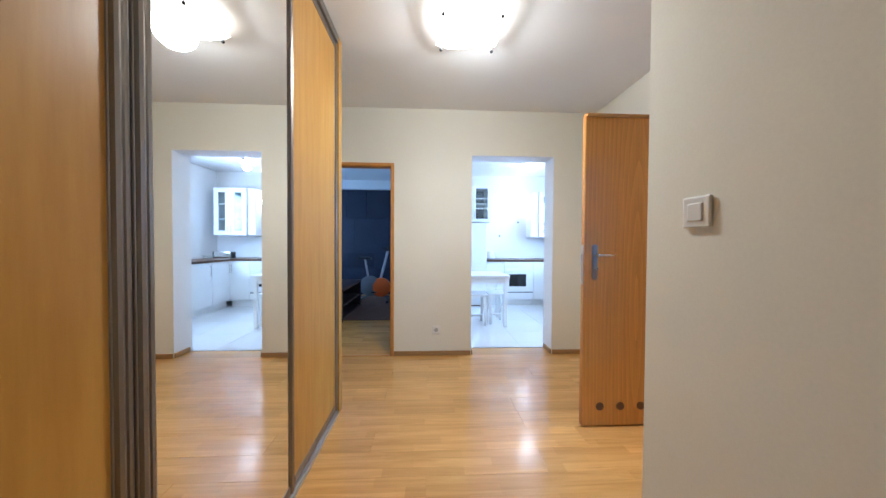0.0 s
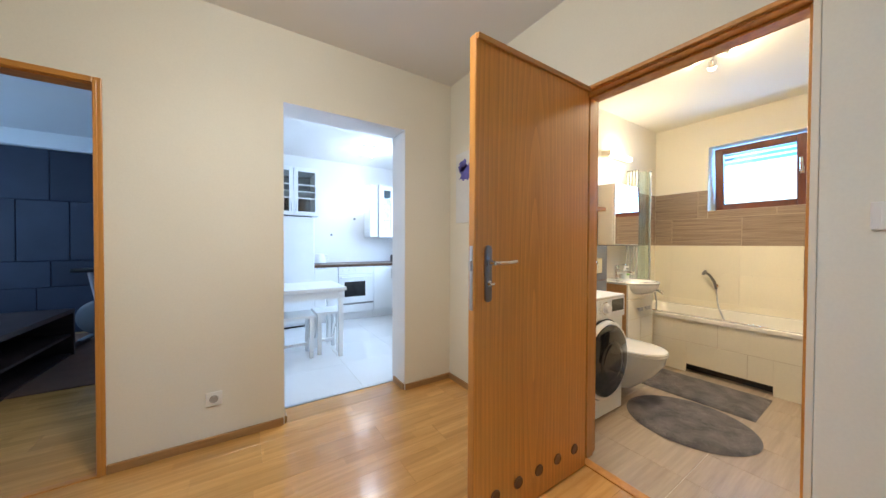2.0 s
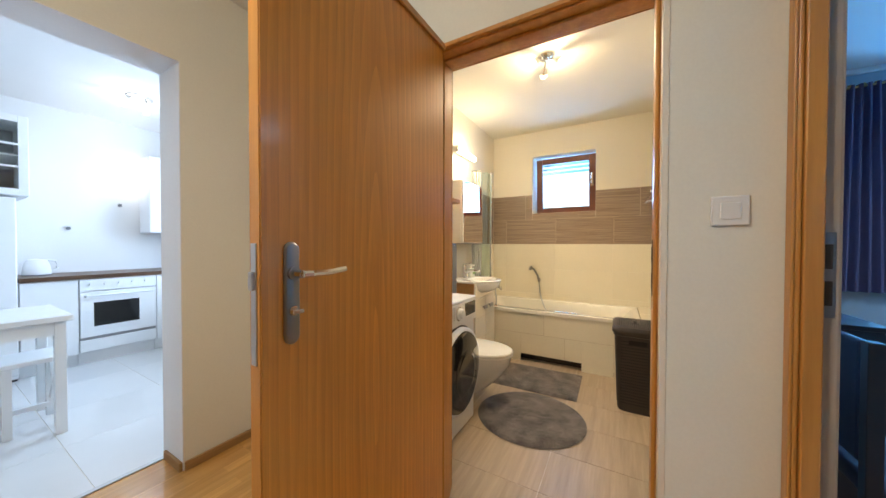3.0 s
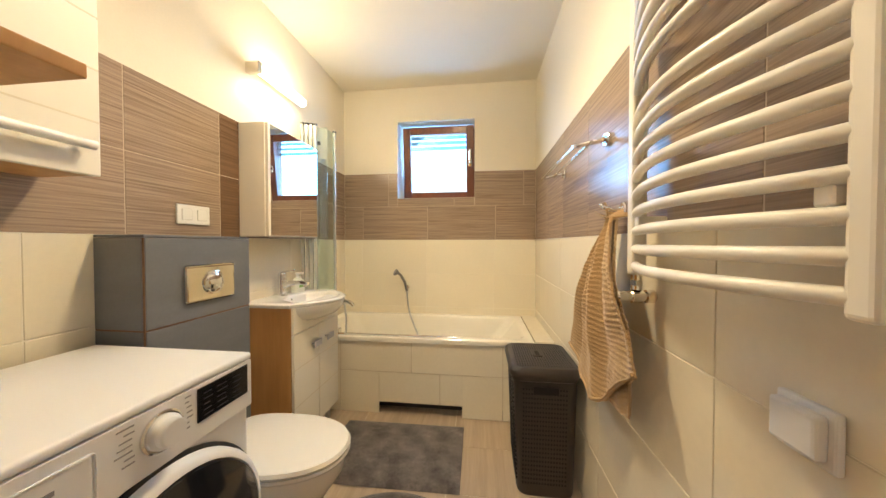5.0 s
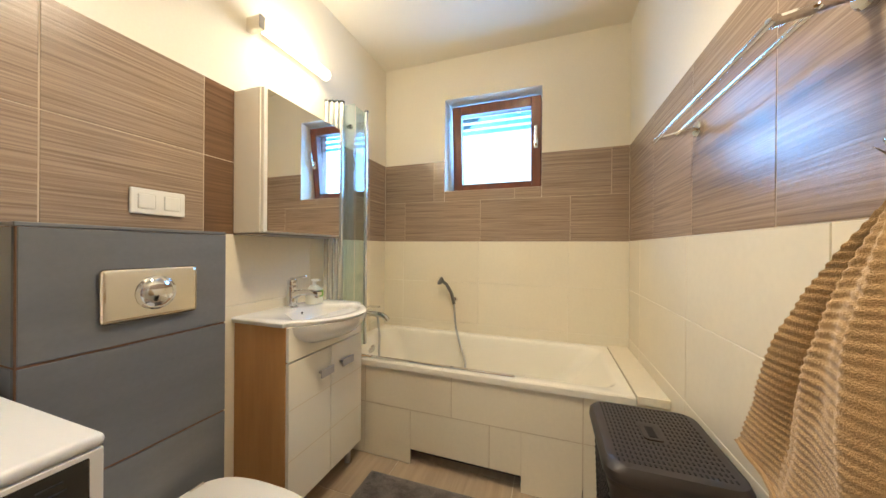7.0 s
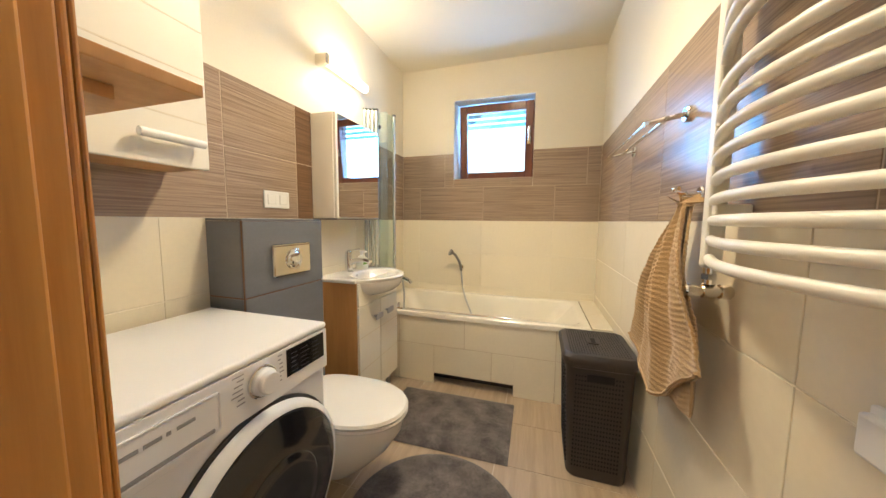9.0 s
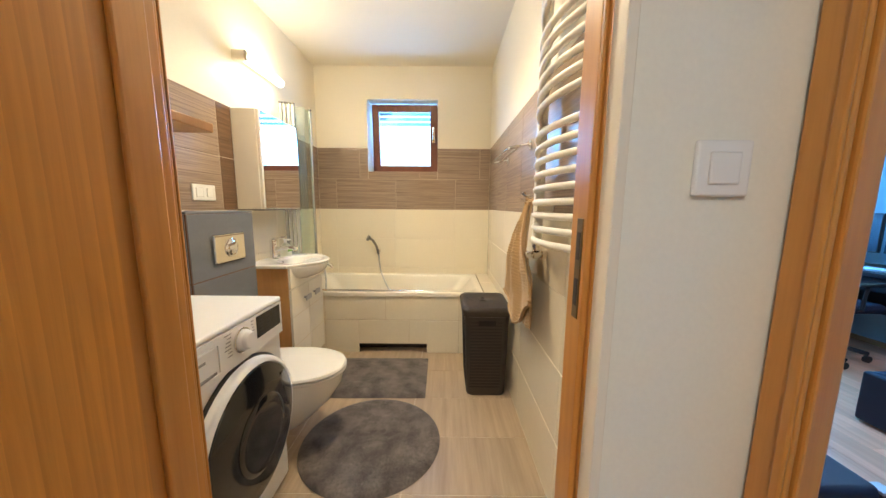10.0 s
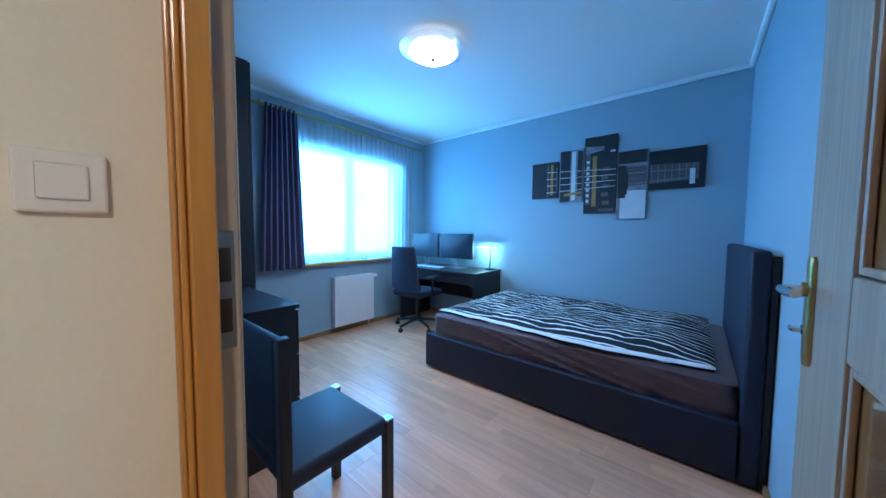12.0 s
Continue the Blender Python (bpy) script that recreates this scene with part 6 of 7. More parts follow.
for a, b in ((3.513, 3.878), (3.882, 4.247)):
    part("door", box(a, b, 0.166, 0.184, 0.05, 2.375, 0.003), NAVY, tc2)

# radiator under the window
ra = thing("panel_radiator", (4.35, -1.21, 0.07), "white steel panel radiator under the window", "radiator")
part("panel", box(4.315, 4.325, -1.495, -0.935, 0.085, 0.675, 0.003), ENAMEL, ra)
part("body", box(4.326, 4.395, -1.49, -0.94, 0.085, 0.665, 0.004), ENAMEL, ra)
for k in range(16):
    y = -1.475 + 0.034 * k
    part("rib", box(4.3125, 4.3148, y, y + 0.018, 0.12, 0.64, 0.001), ENAMEL, ra)
part("grille", box(4.325, 4.395, -1.49, -0.94, 0.666, 0.677, 0.002), ENAMEL, ra)
part("thermostat", rod((4.36, -1.50, 0.64), (4.36, -1.57, 0.64), 0.020), SWITCH, ra, smooth=True)
part("pipe", tube([(4.37, -1.45, 0.085), (4.37, -1.45, 0.03), (4.37, -1.45, 0.0)], 0.010), ENAMEL, ra)

# curtain rod with curtains
cr_ = thing("curtain_rod", (4.33, -1.2, 2.44), "thin brass double curtain rod above the window", "curtain rod")
part("rod", rod((4.335, -2.36, 2.435), (4.335, -0.05, 2.435), 0.010), BRASS, cr_, smooth=True)
part("rod", rod((4.375, -2.34, 2.435), (4.375, -0.05, 2.435), 0.007), BRASS, cr_, smooth=True)
part("finial", ball((4.335, -2.375, 2.435), 0.020), BRASS, cr_, smooth=True)
for y in (-2.30, -1.20, -0.10):
    part("bracket", box(4.33, BE - 0.001, y - 0.008, y + 0.008, 2.425, 2.433, 0.001), BRASS, cr_)
dc = thing("dark_curtain", (4.33, -0.38, 0.82), "gathered dark blue curtain beside the window", "curtain")
part("cloth", sheet(lambda u, v: (4.335 + 0.028 * math.sin(u * 44) * (1 - 0.25 * v), -0.60 + 0.05 * v * (1 - u) * 1.2 + u * (0.44 - 0.07 * v), 0.82 + 1.63 * v), 90, 16, 0.004), CURTAIN, dc, smooth=True)
for k in range(6):
    part("ring", tube([(4.335, -0.53 + 0.07 * k + 0.0, 2.435 + 0.0), (4.335, -0.53 + 0.07 * k + 0.002, 2.455)], 0.014), BRASS, dc)
sc = thing("sheer_curtain", (4.38, -1.35, 0.85), "sheer white pleated net curtain over the window", "curtain")
part("cloth", sheet(lambda u, v: (4.378 + 0.010 * math.sin(u * 150 + 2 * v), -2.28 + 1.80 * u, 0.86 + 0.012 * math.sin(u * 26) * (1 - v) + 1.56 * v), 320, 6, 0.0), SHEER, sc, smooth=True)

# five-panel canvas picture of a guitar
cp = thing("canvas_picture", (1.85, S, 1.8), "five staggered dark canvas panels with a guitar print", "picture")
def canvas(x0, x1, z0, z1, m):
    return part("canvas", box(x0, x1, S + 0.001, S + 0.024, z0, z1, 0.002), m, cp)
cs = [canvas(2.315, 2.625, 1.615, 2.02, CANVAS_DARK), canvas(2.055, 2.305, 1.560, 2.12, CANVAS_GREY), canvas(1.740, 2.045, 1.430, 2.22, CANVAS_DARK), canvas(1.478, 1.730, 1.360, 2.03, CANVAS_GREY), canvas(1.055, 1.468, 1.630, 1.99, CANVAS_DARK)]
def ink(c, x0, x1, z0, z1, m, d=0.0255):
    part("print", box(x0, x1, S + 0.0235, S + d, z0, z1), m, c)
def taper(c, x0, x1, low0, high0, low1, high1, m, d):
    """A printed band that narrows from x1 to x0."""
    bm = bmesh.new()
    ring = [[bm.verts.new((x, y, z)) for x, z in ((x0, low0), (x0, high0), (x1, high1), (x1, low1))] for y in (S + 0.0235, S + d)]
    bm.faces.new(ring[0]), bm.faces.new(ring[1])
    for k in range(4):
        bm.faces.new((ring[0][k], ring[0][(k + 1) % 4], ring[1][(k + 1) % 4], ring[1][k]))
    part("print", bm, m, c)


def neck(x):
    f = (x - 1.055) / (2.045 - 1.055)
    return 1.705 - 0.035 * f, 1.845 + 0.055 * f


for c, a, b in ((cs[4], 1.06, 1.463), (cs[3], 1.483, 1.725)):
    (la, ha), (lb_, hb) = neck(a), neck(b)
    taper(c, a, b, la, ha, lb_, hb, CANVAS_BROWN, 0.0252)
for k in range(4):
    for c, a, b in ((cs[0], 2.33, 2.45), (cs[1], 2.06, 2.30), (cs[2], 1.745, 2.04), (cs[3], 1.483, 1.725), (cs[4], 1.06, 1.463)):
        za, zb = [neck(q)[0] + 0.018 + (neck(q)[1] - neck(q)[0] - 0.036) * k / 3 for q in (a, b)]
        if b > 1.73 or k % 2 == 0:
            taper(c, a, b, za, za + 0.004, zb, zb + 0.007, CANVAS_WHITE if b > 1.73 else CANVAS_GREY, 0.0270)
for k in range(7):
    x = 1.445 - 0.052 * k
    la, ha = neck(x)
    ink(cs[4], x, x + 0.004, la, ha, CANVAS_GREY, 0.0260)
ink(cs[4], 1.125, 1.162, 1.665, 1.80, CANVAS_WHITE, 0.0274), ink(cs[4], 1.06, 1.10, 1.64, 1.97, CANVAS_DARK, 0.0272)
ink(cs[0], 2.375, 2.405, 1.65, 1.99, CANVAS_GOLD), ink(cs[0], 2.425, 2.445, 1.63, 2.00, CANVAS_BROWN), ink(cs[0], 2.33, 2.345, 1.70, 1.95, CANVAS_BROWN)
ink(cs[1], 2.135, 2.175, 1.58, 2.10, CANVAS_WHITE), ink(cs[1], 2.065, 2.115, 1.62, 2.10, CANVAS_DARK), ink(cs[1], 2.19, 2.295, 1.565, 2.115, CANVAS_DARK)
taper(cs[1], 2.07, 2.25, 1.640, 1.672, 1.625, 1.650, CANVAS_GOLD, 0.0272)
ink(cs[2], 1.925, 1.965, 1.50, 2.02, CANVAS_GOLD), ink(cs[2], 1.985, 2.030, 1.52, 2.06, CANVAS_BROWN)
for k in range(8):
    ink(cs[2], 1.995, 2.022, 1.545 + 0.058 * k, 1.572 + 0.058 * k, CANVAS_WHITE, 0.0264)
taper(cs[2], 1.86, 2.035, 2.075, 2.110, 2.045, 2.130, CANVAS_GREY, 0.0258)
ink(cs[2], 1.755, 1.800, 2.045, 2.062, CANVAS_WHITE), ink(cs[2], 1.76, 1.90, 1.445, 1.475, CANVAS_BROWN)
for k in range(5):
    ink(cs[2], 1.80 + 0.012 * (k % 2), 1.865 + 0.012 * (k % 2), 1.515 + 0.085 * k, 1.555 + 0.085 * k, CANVAS_BROWN)
ink(cs[3], 1.485, 1.725, 1.905, 2.025, CANVAS_DARK), ink(cs[3], 1.485, 1.700, 1.367, 1.640, CANVAS_WHITE, 0.0262)
for k in range(6):
    a = radians(-75 + 30 * k)
    ink(cs[3], 1.662 - 0.028 * math.cos(a), 1.725, 1.73 + 0.13 * math.sin(a) - 0.034, 1.73 + 0.13 * math.sin(a) + 0.034, CANVAS_DARK, 0.0275 + 0.0002 * k)

# ceiling lamp
bl = thing("bedroom_ceiling_lamp", (2.65, -0.76, H), "lit round opal glass ceiling lamp with a clear rim", "ceiling lamp")
part("dish", lathe([(0.0, -0.105), (0.06, -0.102), (0.12, -0.09), (0.165, -0.072), (0.18, -0.062), (0.165, -0.060), (0.0, -0.06)], pose(2.65, -0.76, H), n=40), LAMP_BED, bl, "bright opal glass dish", smooth=True)
part("rim", lathe([(0.178, -0.058), (0.225, -0.050), (0.245, -0.040), (0.243, -0.036), (0.178, -0.052)], pose(2.65, -0.76, H), n=44), GLASS_RIM, bl, "clear glass rim", smooth=True)
part("base", lathe([(0.10, 0.0), (0.10, -0.05), (0.0, -0.05)], pose(2.65, -0.76, H), n=28), ENAMEL, bl)
part("finial", ball((2.65, -0.76, H - 0.11), 0.012), BLACK, bl)

# open bedroom door leaf with two glass panels
bl2 = thing("bedroom_door_leaf", (0.89, 0.79, 0), "open pale oak door with glass panels and brass handle", "door")
LX0, LX1, LYA, LYB = 0.862, 0.902, -0.045, 0.785
for a, b, z0, z1 in ((LYA, 0.205, 0.012, 2.02), (0.625, LYB, 0.012, 2.02)):
    part("stile", box(LX0, LX1, a, b, z0, z1, 0.003), PALE_OAK, bl2)
for z0, z1 in ((0.012, 0.30), (1.015, 1.155), (1.88, 2.02)):
    part("rail", box(LX0 + 0.001, LX1 - 0.001, 0.2052, 0.6248, z0, z1, 0.003), PALE_OAK, bl2)
BRONZE = mat("bronze_tinted_glass", (0.30, 0.13, 0.05), 0.08, spread=0.05, coat=0.6)
for z0, z1 in ((0.302, 1.013), (1.157, 1.878)):
    part("glass_panel", box(0.877, 0.886, 0.207, 0.623, z0, z1), BRONZE, bl2, "bronze tinted glass panel")
    part("glazing_bead", frame_bm("x", 0.887, 0.206, 0.624, z0 + 0.001, z1 - 0.001, 0.014, 0.010), PALE_OAK, bl2)
lever(bl2, "lever", (1, 0, 0), (0, 1, 0), (LX1 + 0.0005, 0.012, 1.105), material=BRASS)
lever(bl2, "lever", (-1, 0, 0), (0, 1, 0), (LX0 - 0.0005, 0.012, 1.105), material=BRASS)
for z in (0.25, 1.7):
    part("hinge", rod((0.885, 0.79, z), (0.885, 0.79, z + 0.07), 0.007), STEEL, bl2)
# ---- kitchen ----
fr = thing("fridge", (0.80, 6.0, 0), "tall white fridge between kitchen cabinets", "fridge")
part("body", box(0.475, 1.075, 5.745, 6.34, 0.02, 1.58, 0.008), KITCHEN_WHITE, fr)
part("door", box(0.477, 1.073, 5.70, 5.742, 0.62, 1.578, 0.010, seg=3), KITCHEN_WHITE, fr)
part("freezer_door", box(0.477, 1.073, 5.70, 5.742, 0.06, 0.612, 0.010, seg=3), KITCHEN_WHITE, fr)
for z0, z1 in ((0.70, 1.0), (0.40, 0.58)):
    part("handle", tube([(0.51, 5.70, z0), (0.51, 5.665, z0 + 0.02), (0.51, 5.665, z1 - 0.02), (0.51, 5.70, z1)], 0.009), STEEL, fr)
part("plinth", box(0.48, 1.07, 5.76, 6.33, 0.0, 0.055), BLACK, fr)


def glass_cabinet(name, x0, x1, yf, yb, z0, z1, label, bars):
    t = thing(name, ((x0 + x1) / 2, yb, z0), label, "cabinet", "kitchen wall cabinets")
    bm = box(x0, x0 + 0.018, yf, yb, z0, z1)
    box(x1 - 0.018, x1, yf, yb, z0, z1, 0, bm), box(x0 + 0.018, x1 - 0.018, yf, yb, z0, z0 + 0.018, 0, bm), box(x0 + 0.018, x1 - 0.018, yf, yb, z1 - 0.018, z1, 0, bm), box(x0 + 0.018, x1 - 0.018, yb - 0.01, yb, z0 + 0.018, z1 - 0.018, 0, bm)
    part("body", bm, KITCHEN_WHITE, t)
    mid = (x0 + x1) / 2
    for a, b, hx in ((x0 + 0.002, mid - 0.002, mid - 0.03), (mid + 0.002, x1 - 0.002, mid + 0.03)):
        w = 0.055 if bars else 0.085
        d = part("door", frame_bm("y", yf - 0.020, a, b, z0 + 0.002, z1 - 0.002, w, 0.019), KITCHEN_WHITE, t)
        p = part("pane", box(a + w - 0.004, b - w + 0.004, yf - 0.012, yf - 0.008, z0 + w - 0.002, z1 - w + 0.002), GLASS, d)
        for k in range(bars):
            z = z0 + w + (z1 - z0 - 2 * w) * (k + 1) / (bars + 1)
            part("glazing_bar", box(a + w, b - w, yf - 0.019, yf - 0.0125, z - 0.008, z + 0.008), KITCHEN_WHITE, d)
        part("handle", rod((hx, yf - 0.045, z0 + 0.05), (hx, yf - 0.045, z0 + 0.17), 0.005), STEEL, d)
    INNER = CROCK_SHADE_BLUE if not bars else CROCK_SHADE_GREY
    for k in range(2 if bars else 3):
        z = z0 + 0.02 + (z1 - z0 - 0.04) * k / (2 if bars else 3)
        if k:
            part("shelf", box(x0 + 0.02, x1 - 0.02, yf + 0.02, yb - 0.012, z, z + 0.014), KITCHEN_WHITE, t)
    # Panel whose darker colour paints the shade inside the white cabinet.
    part("interior_shade", box(x0 + 0.02, x1 - 0.02, yb - 0.03, yb - 0.012, z0 + 0.02, z1 - 0.02), INNER, t, "mottled panel coloured as the dim cabinet interior")
    return t


# Mottled like crockery; the dimness behind the glass is in the colour.
CROCK_SHADE_BLUE = mat("blue_interior_shade", (0.22, 0.36, 0.42), 0.5, spread=0.3, scale=(9, 9, 9))
CROCK_SHADE_GREY = mat("grey_interior_shade", (0.15, 0.16, 0.20), 0.5, spread=0.4, scale=(9, 9, 9))
glass_cabinet("wall_cabinet", 0.465, 1.145, 5.735, 6.34, 1.60, 2.28, "white cabinet with barred glass doors above the fridge", 2)
glass_cabinet("wall_cabinet", 2.17, 2.77, 6.00, 6.345, 1.32, 2.22, "white corner wall cabinet with two glass doors", 0)
sd_ = thing("corner_shelf", (2.08, 6.2, 1.32), "white open end shelf beside the wall cabinet", "shelf")
part("end_panel", box(2.02, 2.166, 6.02, 6.345, 1.32, 2.22, 0.01), KITCHEN_WHITE, sd_)


def base_unit(x0, x1, y0, y1, axis, label, handle=True):
    """axis: the side that the door faces: 'y' to the south, 'x' to the west."""
    t = thing("base_cabinet", ((x0 + x1) / 2, (y0 + y1) / 2, 0), label, "cabinet", "kitchen base cabinets")
    part("body", box(x0, x1, y0, y1, 0.12, 0.845, 0.001), KITCHEN_WHITE, t)
    if axis == "y":
        d = part("door", box(x0 + 0.002, x1 - 0.002, y0 - 0.019, y0 - 0.001, 0.125, 0.84, 0.003), KITCHEN_WHITE, t)
        part("plinth", box(x0, x1, y0 + 0.05, y0 + 0.066, 0, 0.118), KITCHEN_WHITE, t)
        hx = x1 - 0.05
        if handle:
            part("handle", tube([(hx, y0 - 0.019, 0.63), (hx, y0 - 0.045, 0.635), (hx, y0 - 0.045, 0.785), (hx, y0 - 0.019, 0.79)], 0.006), STEEL, d)
    else:
        d = part("door", box(x0 - 0.019, x0 - 0.001, y0 + 0.002, y1 - 0.002, 0.125, 0.84, 0.003), KITCHEN_WHITE, t)
        part("plinth", box(x0 + 0.05, x0 + 0.066, y0, y1, 0, 0.118), KITCHEN_WHITE, t)
        hy = y1 - 0.05
        if handle:
            part("handle", tube([(x0 - 0.019, hy, 0.63), (x0 - 0.045, hy, 0.635), (x0 - 0.045, hy, 0.785), (x0 - 0.019, hy, 0.79)], 0.006), STEEL, d)
    return t


base_unit(1.085, 1.42, 5.77, 6.345, "y", "white base cabinet beside the fridge", False)
base_unit(1.99, 2.34, 5.77, 6.345, "y", "white base cabinet beside the oven")
for a, b in ((3.48, 3.93), (3.935, 4.385), (4.39, 4.84), (4.845, 5.295), (5.30, 5.765)):
    base_unit(2.36, 2.945, a, b, "x", "white base cabinet under the window")
ov = thing("oven", (1.70, 6.0, 0.12), "white built-in oven with a small dark window", "oven")
part("body", box(1.424, 1.986, 5.775, 6.34, 0.125, 0.845), KITCHEN_WHITE, ov)
part("control_panel", box(1.426, 1.984, 5.748, 5.774, 0.725, 0.842, 0.004), KITCHEN_WHITE, ov)
od = part("oven_door", box(1.426, 1.984, 5.742, 5.774, 0.275, 0.715, 0.006), KITCHEN_WHITE, ov)
part("oven_window", box(1.515, 1.845, 5.7395, 5.7418, 0.375, 0.61, 0.001), BLACK_GLASS, od, "dark oven glass")
part("door_handle", tube([(1.46, 5.742, 0.675), (1.46, 5.705, 0.68), (1.95, 5.705, 0.68), (1.95, 5.742, 0.675)], 0.009), KITCHEN_WHITE, od)
part("drawer", box(1.426, 1.984, 5.748, 5.774, 0.13, 0.245, 0.004), KITCHEN_WHITE, ov)
part("plinth", box(1.424, 1.986, 5.82, 5.836, 0.0, 0.122), KITCHEN_WHITE, ov)
# Grey bar painted as the shade between oven door and drawer.
part("shadow_gap", box(1.428, 1.982, 5.756, 5.775, 0.247, 0.272), PRINT_AND_SHADE, ov)
for k in range(5):
    part("knob", rod((1.50 + 0.1 * k, 5.748, 0.79), (1.50 + 0.1 * k, 5.73, 0.79), 0.016), KITCHEN_WHITE, ov)
bm = box(1.083, 2.945, 5.735, 6.345, 0.847, 0.885, 0.003)
wt = thing("worktop", (2.0, 6.0, 0.847), "dark walnut kitchen worktop in an L shape", "worktop")
part("north_run", bm, WORKTOP, wt)
part("east_run", box(2.325, 2.945, 3.48, 5.733, 0.847, 0.885, 0.003), WORKTOP, wt)
tk = thing("toaster", (2.62, 5.98, 0.885), "low steel toaster with dark ends", "toaster")
part("body", box(2.42, 2.74, 5.92, 6.05, 0.895, 1.01, 0.02, seg=3), CHROME, tk)
part("end_cap", box(2.405, 2.42, 5.918, 6.052, 0.888, 1.012, 0.01), BLACK, tk)
part("end_cap", box(2.74, 2.755, 5.918, 6.052, 0.888, 1.012, 0.01), BLACK, tk)
gd = thing("glass_dish", (2.55, 5.6, 0.885), "clear glass dish with a lid on the worktop", "dish")
part("dish", lathe([(0.06, 0), (0.09, 0.02), (0.095, 0.07), (0.088, 0.07), (0.08, 0.02), (0.0, 0.01)], pose(2.62, 5.62, 0.886), n=24), GLASS, gd, smooth=True)
kt = thing("kettle", (1.25, 6.1, 0.885), "small white kettle on the worktop", "kettle")
part("body", lathe([(0.085, 0), (0.09, 0.02), (0.08, 0.10), (0.06, 0.15), (0.0, 0.16)], pose(1.22, 6.08, 0.886), n=24), KITCHEN_WHITE, kt, smooth=True)
part("handle", tube([(1.30, 6.08, 0.92), (1.345, 6.08, 0.95), (1.335, 6.08, 1.02), (1.28, 6.08, 1.03)], 0.010), KITCHEN_WHITE, kt)
part("base", lathe([(0.09, 0), (0.09, 0.010), (0.0, 0.012)], pose(1.22, 6.08, 0.8855), n=20), GREY_PLASTIC, kt)

wl = thing("kitchen_wall_lamp", (1.885, 6.34, 2.08), "lit white wall lamp on a small metal holder", "wall lamp")
part("holder", rod((1.885, 6.349, 2.088), (1.885, 6.29, 2.088), 0.022), STEEL, wl)
part("shade", lathe([(0.03, 0.0), (0.065, -0.05), (0.07, -0.10), (0.06, -0.11), (0.0, -0.11)], pose(1.885, 6.27, 2.09), n=24), LAMP_COOL, wl, smooth=True)
# Two dark dots on the white wall, built as small knobs.
for x, z in ((1.85, 1.638), (1.46, 1.353)):
    kh = thing("dark_knob", (x, 6.349, z), "small dark knob on the white kitchen wall", "hook")
    part("knob", lathe([(0.009, 0), (0.009, 0.012), (0.019, 0.018), (0.016, 0.03), (0.0, 0.032)], pose(x, 6.349, z, 90, 0, 0), n=14), GREY_PLASTIC, kh, smooth=True)

kl = thing("kitchen_ceiling_lamp", (1.74, 5.28, H), "lit chrome spot lamp on the kitchen ceiling", "ceiling lamp")
part("base", lathe([(0.10, 0), (0.10, -0.014), (0.08, -0.024), (0.0, -0.026)], pose(1.74, 5.28, H), n=28), STEEL, kl, smooth=True)
for k in range(3):
    a = radians(50 + 120 * k)
    q = Vector((1.74 + 0.11 * math.cos(a), 5.28 + 0.11 * math.sin(a), H - 0.07))
    part("arm", tube([(1.74 + 0.05 * math.cos(a), 5.28 + 0.05 * math.sin(a), H - 0.02), q], 0.008), STEEL, kl)
    part("bulb", ball(q - Vector((0, 0, 0.025)), 0.028), LAMP_COOL, kl, smooth=True)

tbk = thing("dining_table", (0.6, 4.6, 0), "white painted kitchen table with square legs", "table")
part("tabletop", box(0.02, 1.13, 4.25, 4.90, 0.705, 0.742, 0.006), KITCHEN_WHITE, tbk)
part("apron", box(0.07, 1.08, 4.29, 4.31, 0.62, 0.704), KITCHEN_WHITE, tbk)
part("apron", box(1.065, 1.085, 4.312, 4.84, 0.62, 0.704), KITCHEN_WHITE, tbk)
for x in (0.05, 1.055):
    for y in (4.28, 4.82):
        part("leg", box(x, x + 0.048, y, y + 0.048, 0, 0.704, 0.003), KITCHEN_WHITE, tbk)


def stool(name, x0, x1, y0, y1, h, label, category, group=""):
    t = thing(name, ((x0 + x1) / 2, (y0 + y1) / 2, 0), label, category, group)
    part("seat", box(x0, x1, y0, y1, h - 0.03, h, 0.005), KITCHEN_WHITE, t)
    for x in (x0 + 0.015, x1 - 0.055):
        for y in (y0 + 0.015, y1 - 0.055):
            part("leg", box(x, x + 0.04, y, y + 0.04, 0, h - 0.031, 0.003), KITCHEN_WHITE, t)
        part("cross_brace", tube([(x + 0.02, y0 + 0.03, 0.10), (x + 0.02, y1 - 0.03, h - 0.06)], 0.011), KITCHEN_WHITE, t)
        part("cross_brace", tube([(x + 0.02, y0 + 0.03, h - 0.06), (x + 0.02, y1 - 0.03, 0.10)], 0.011), KITCHEN_WHITE, t)
    part("stretcher", box(x0 + 0.055, x1 - 0.055, (y0 + y1) / 2 - 0.012, (y0 + y1) / 2 + 0.012, 0.10, 0.13, 0.002), KITCHEN_WHITE, t)
    return t


stool("bench", 0.10, 0.84, 4.36, 4.70, 0.45, "white painted kitchen bench beside the table", "bench")
stool("stool", 0.86, 1.13, 4.42, 4.74, 0.46, "white painted stool with crossed side braces", "stool")

# ---- den ----
pb = thing("low_cabinet", (-2.0, 5.3, 0), "dark wenge low cabinet with an open side shelf", "cabinet")
part("top", box(-2.75, -1.30, 4.60, 5.85, 0.455, 0.50, 0.003), DARK_OAK, pb)
part("front_panel", box(-2.75, -1.30, 4.602, 4.635, 0.0, 0.454, 0.002), DARK_OAK, pb)
part("rear_panel", box(-2.75, -1.30, 5.815, 5.848, 0.0, 0.454, 0.002), DARK_OAK, pb)
part("inner_panel", box(-2.10, -2.07, 4.636, 5.814, 0.0, 0.454), DARK_OAK, pb)
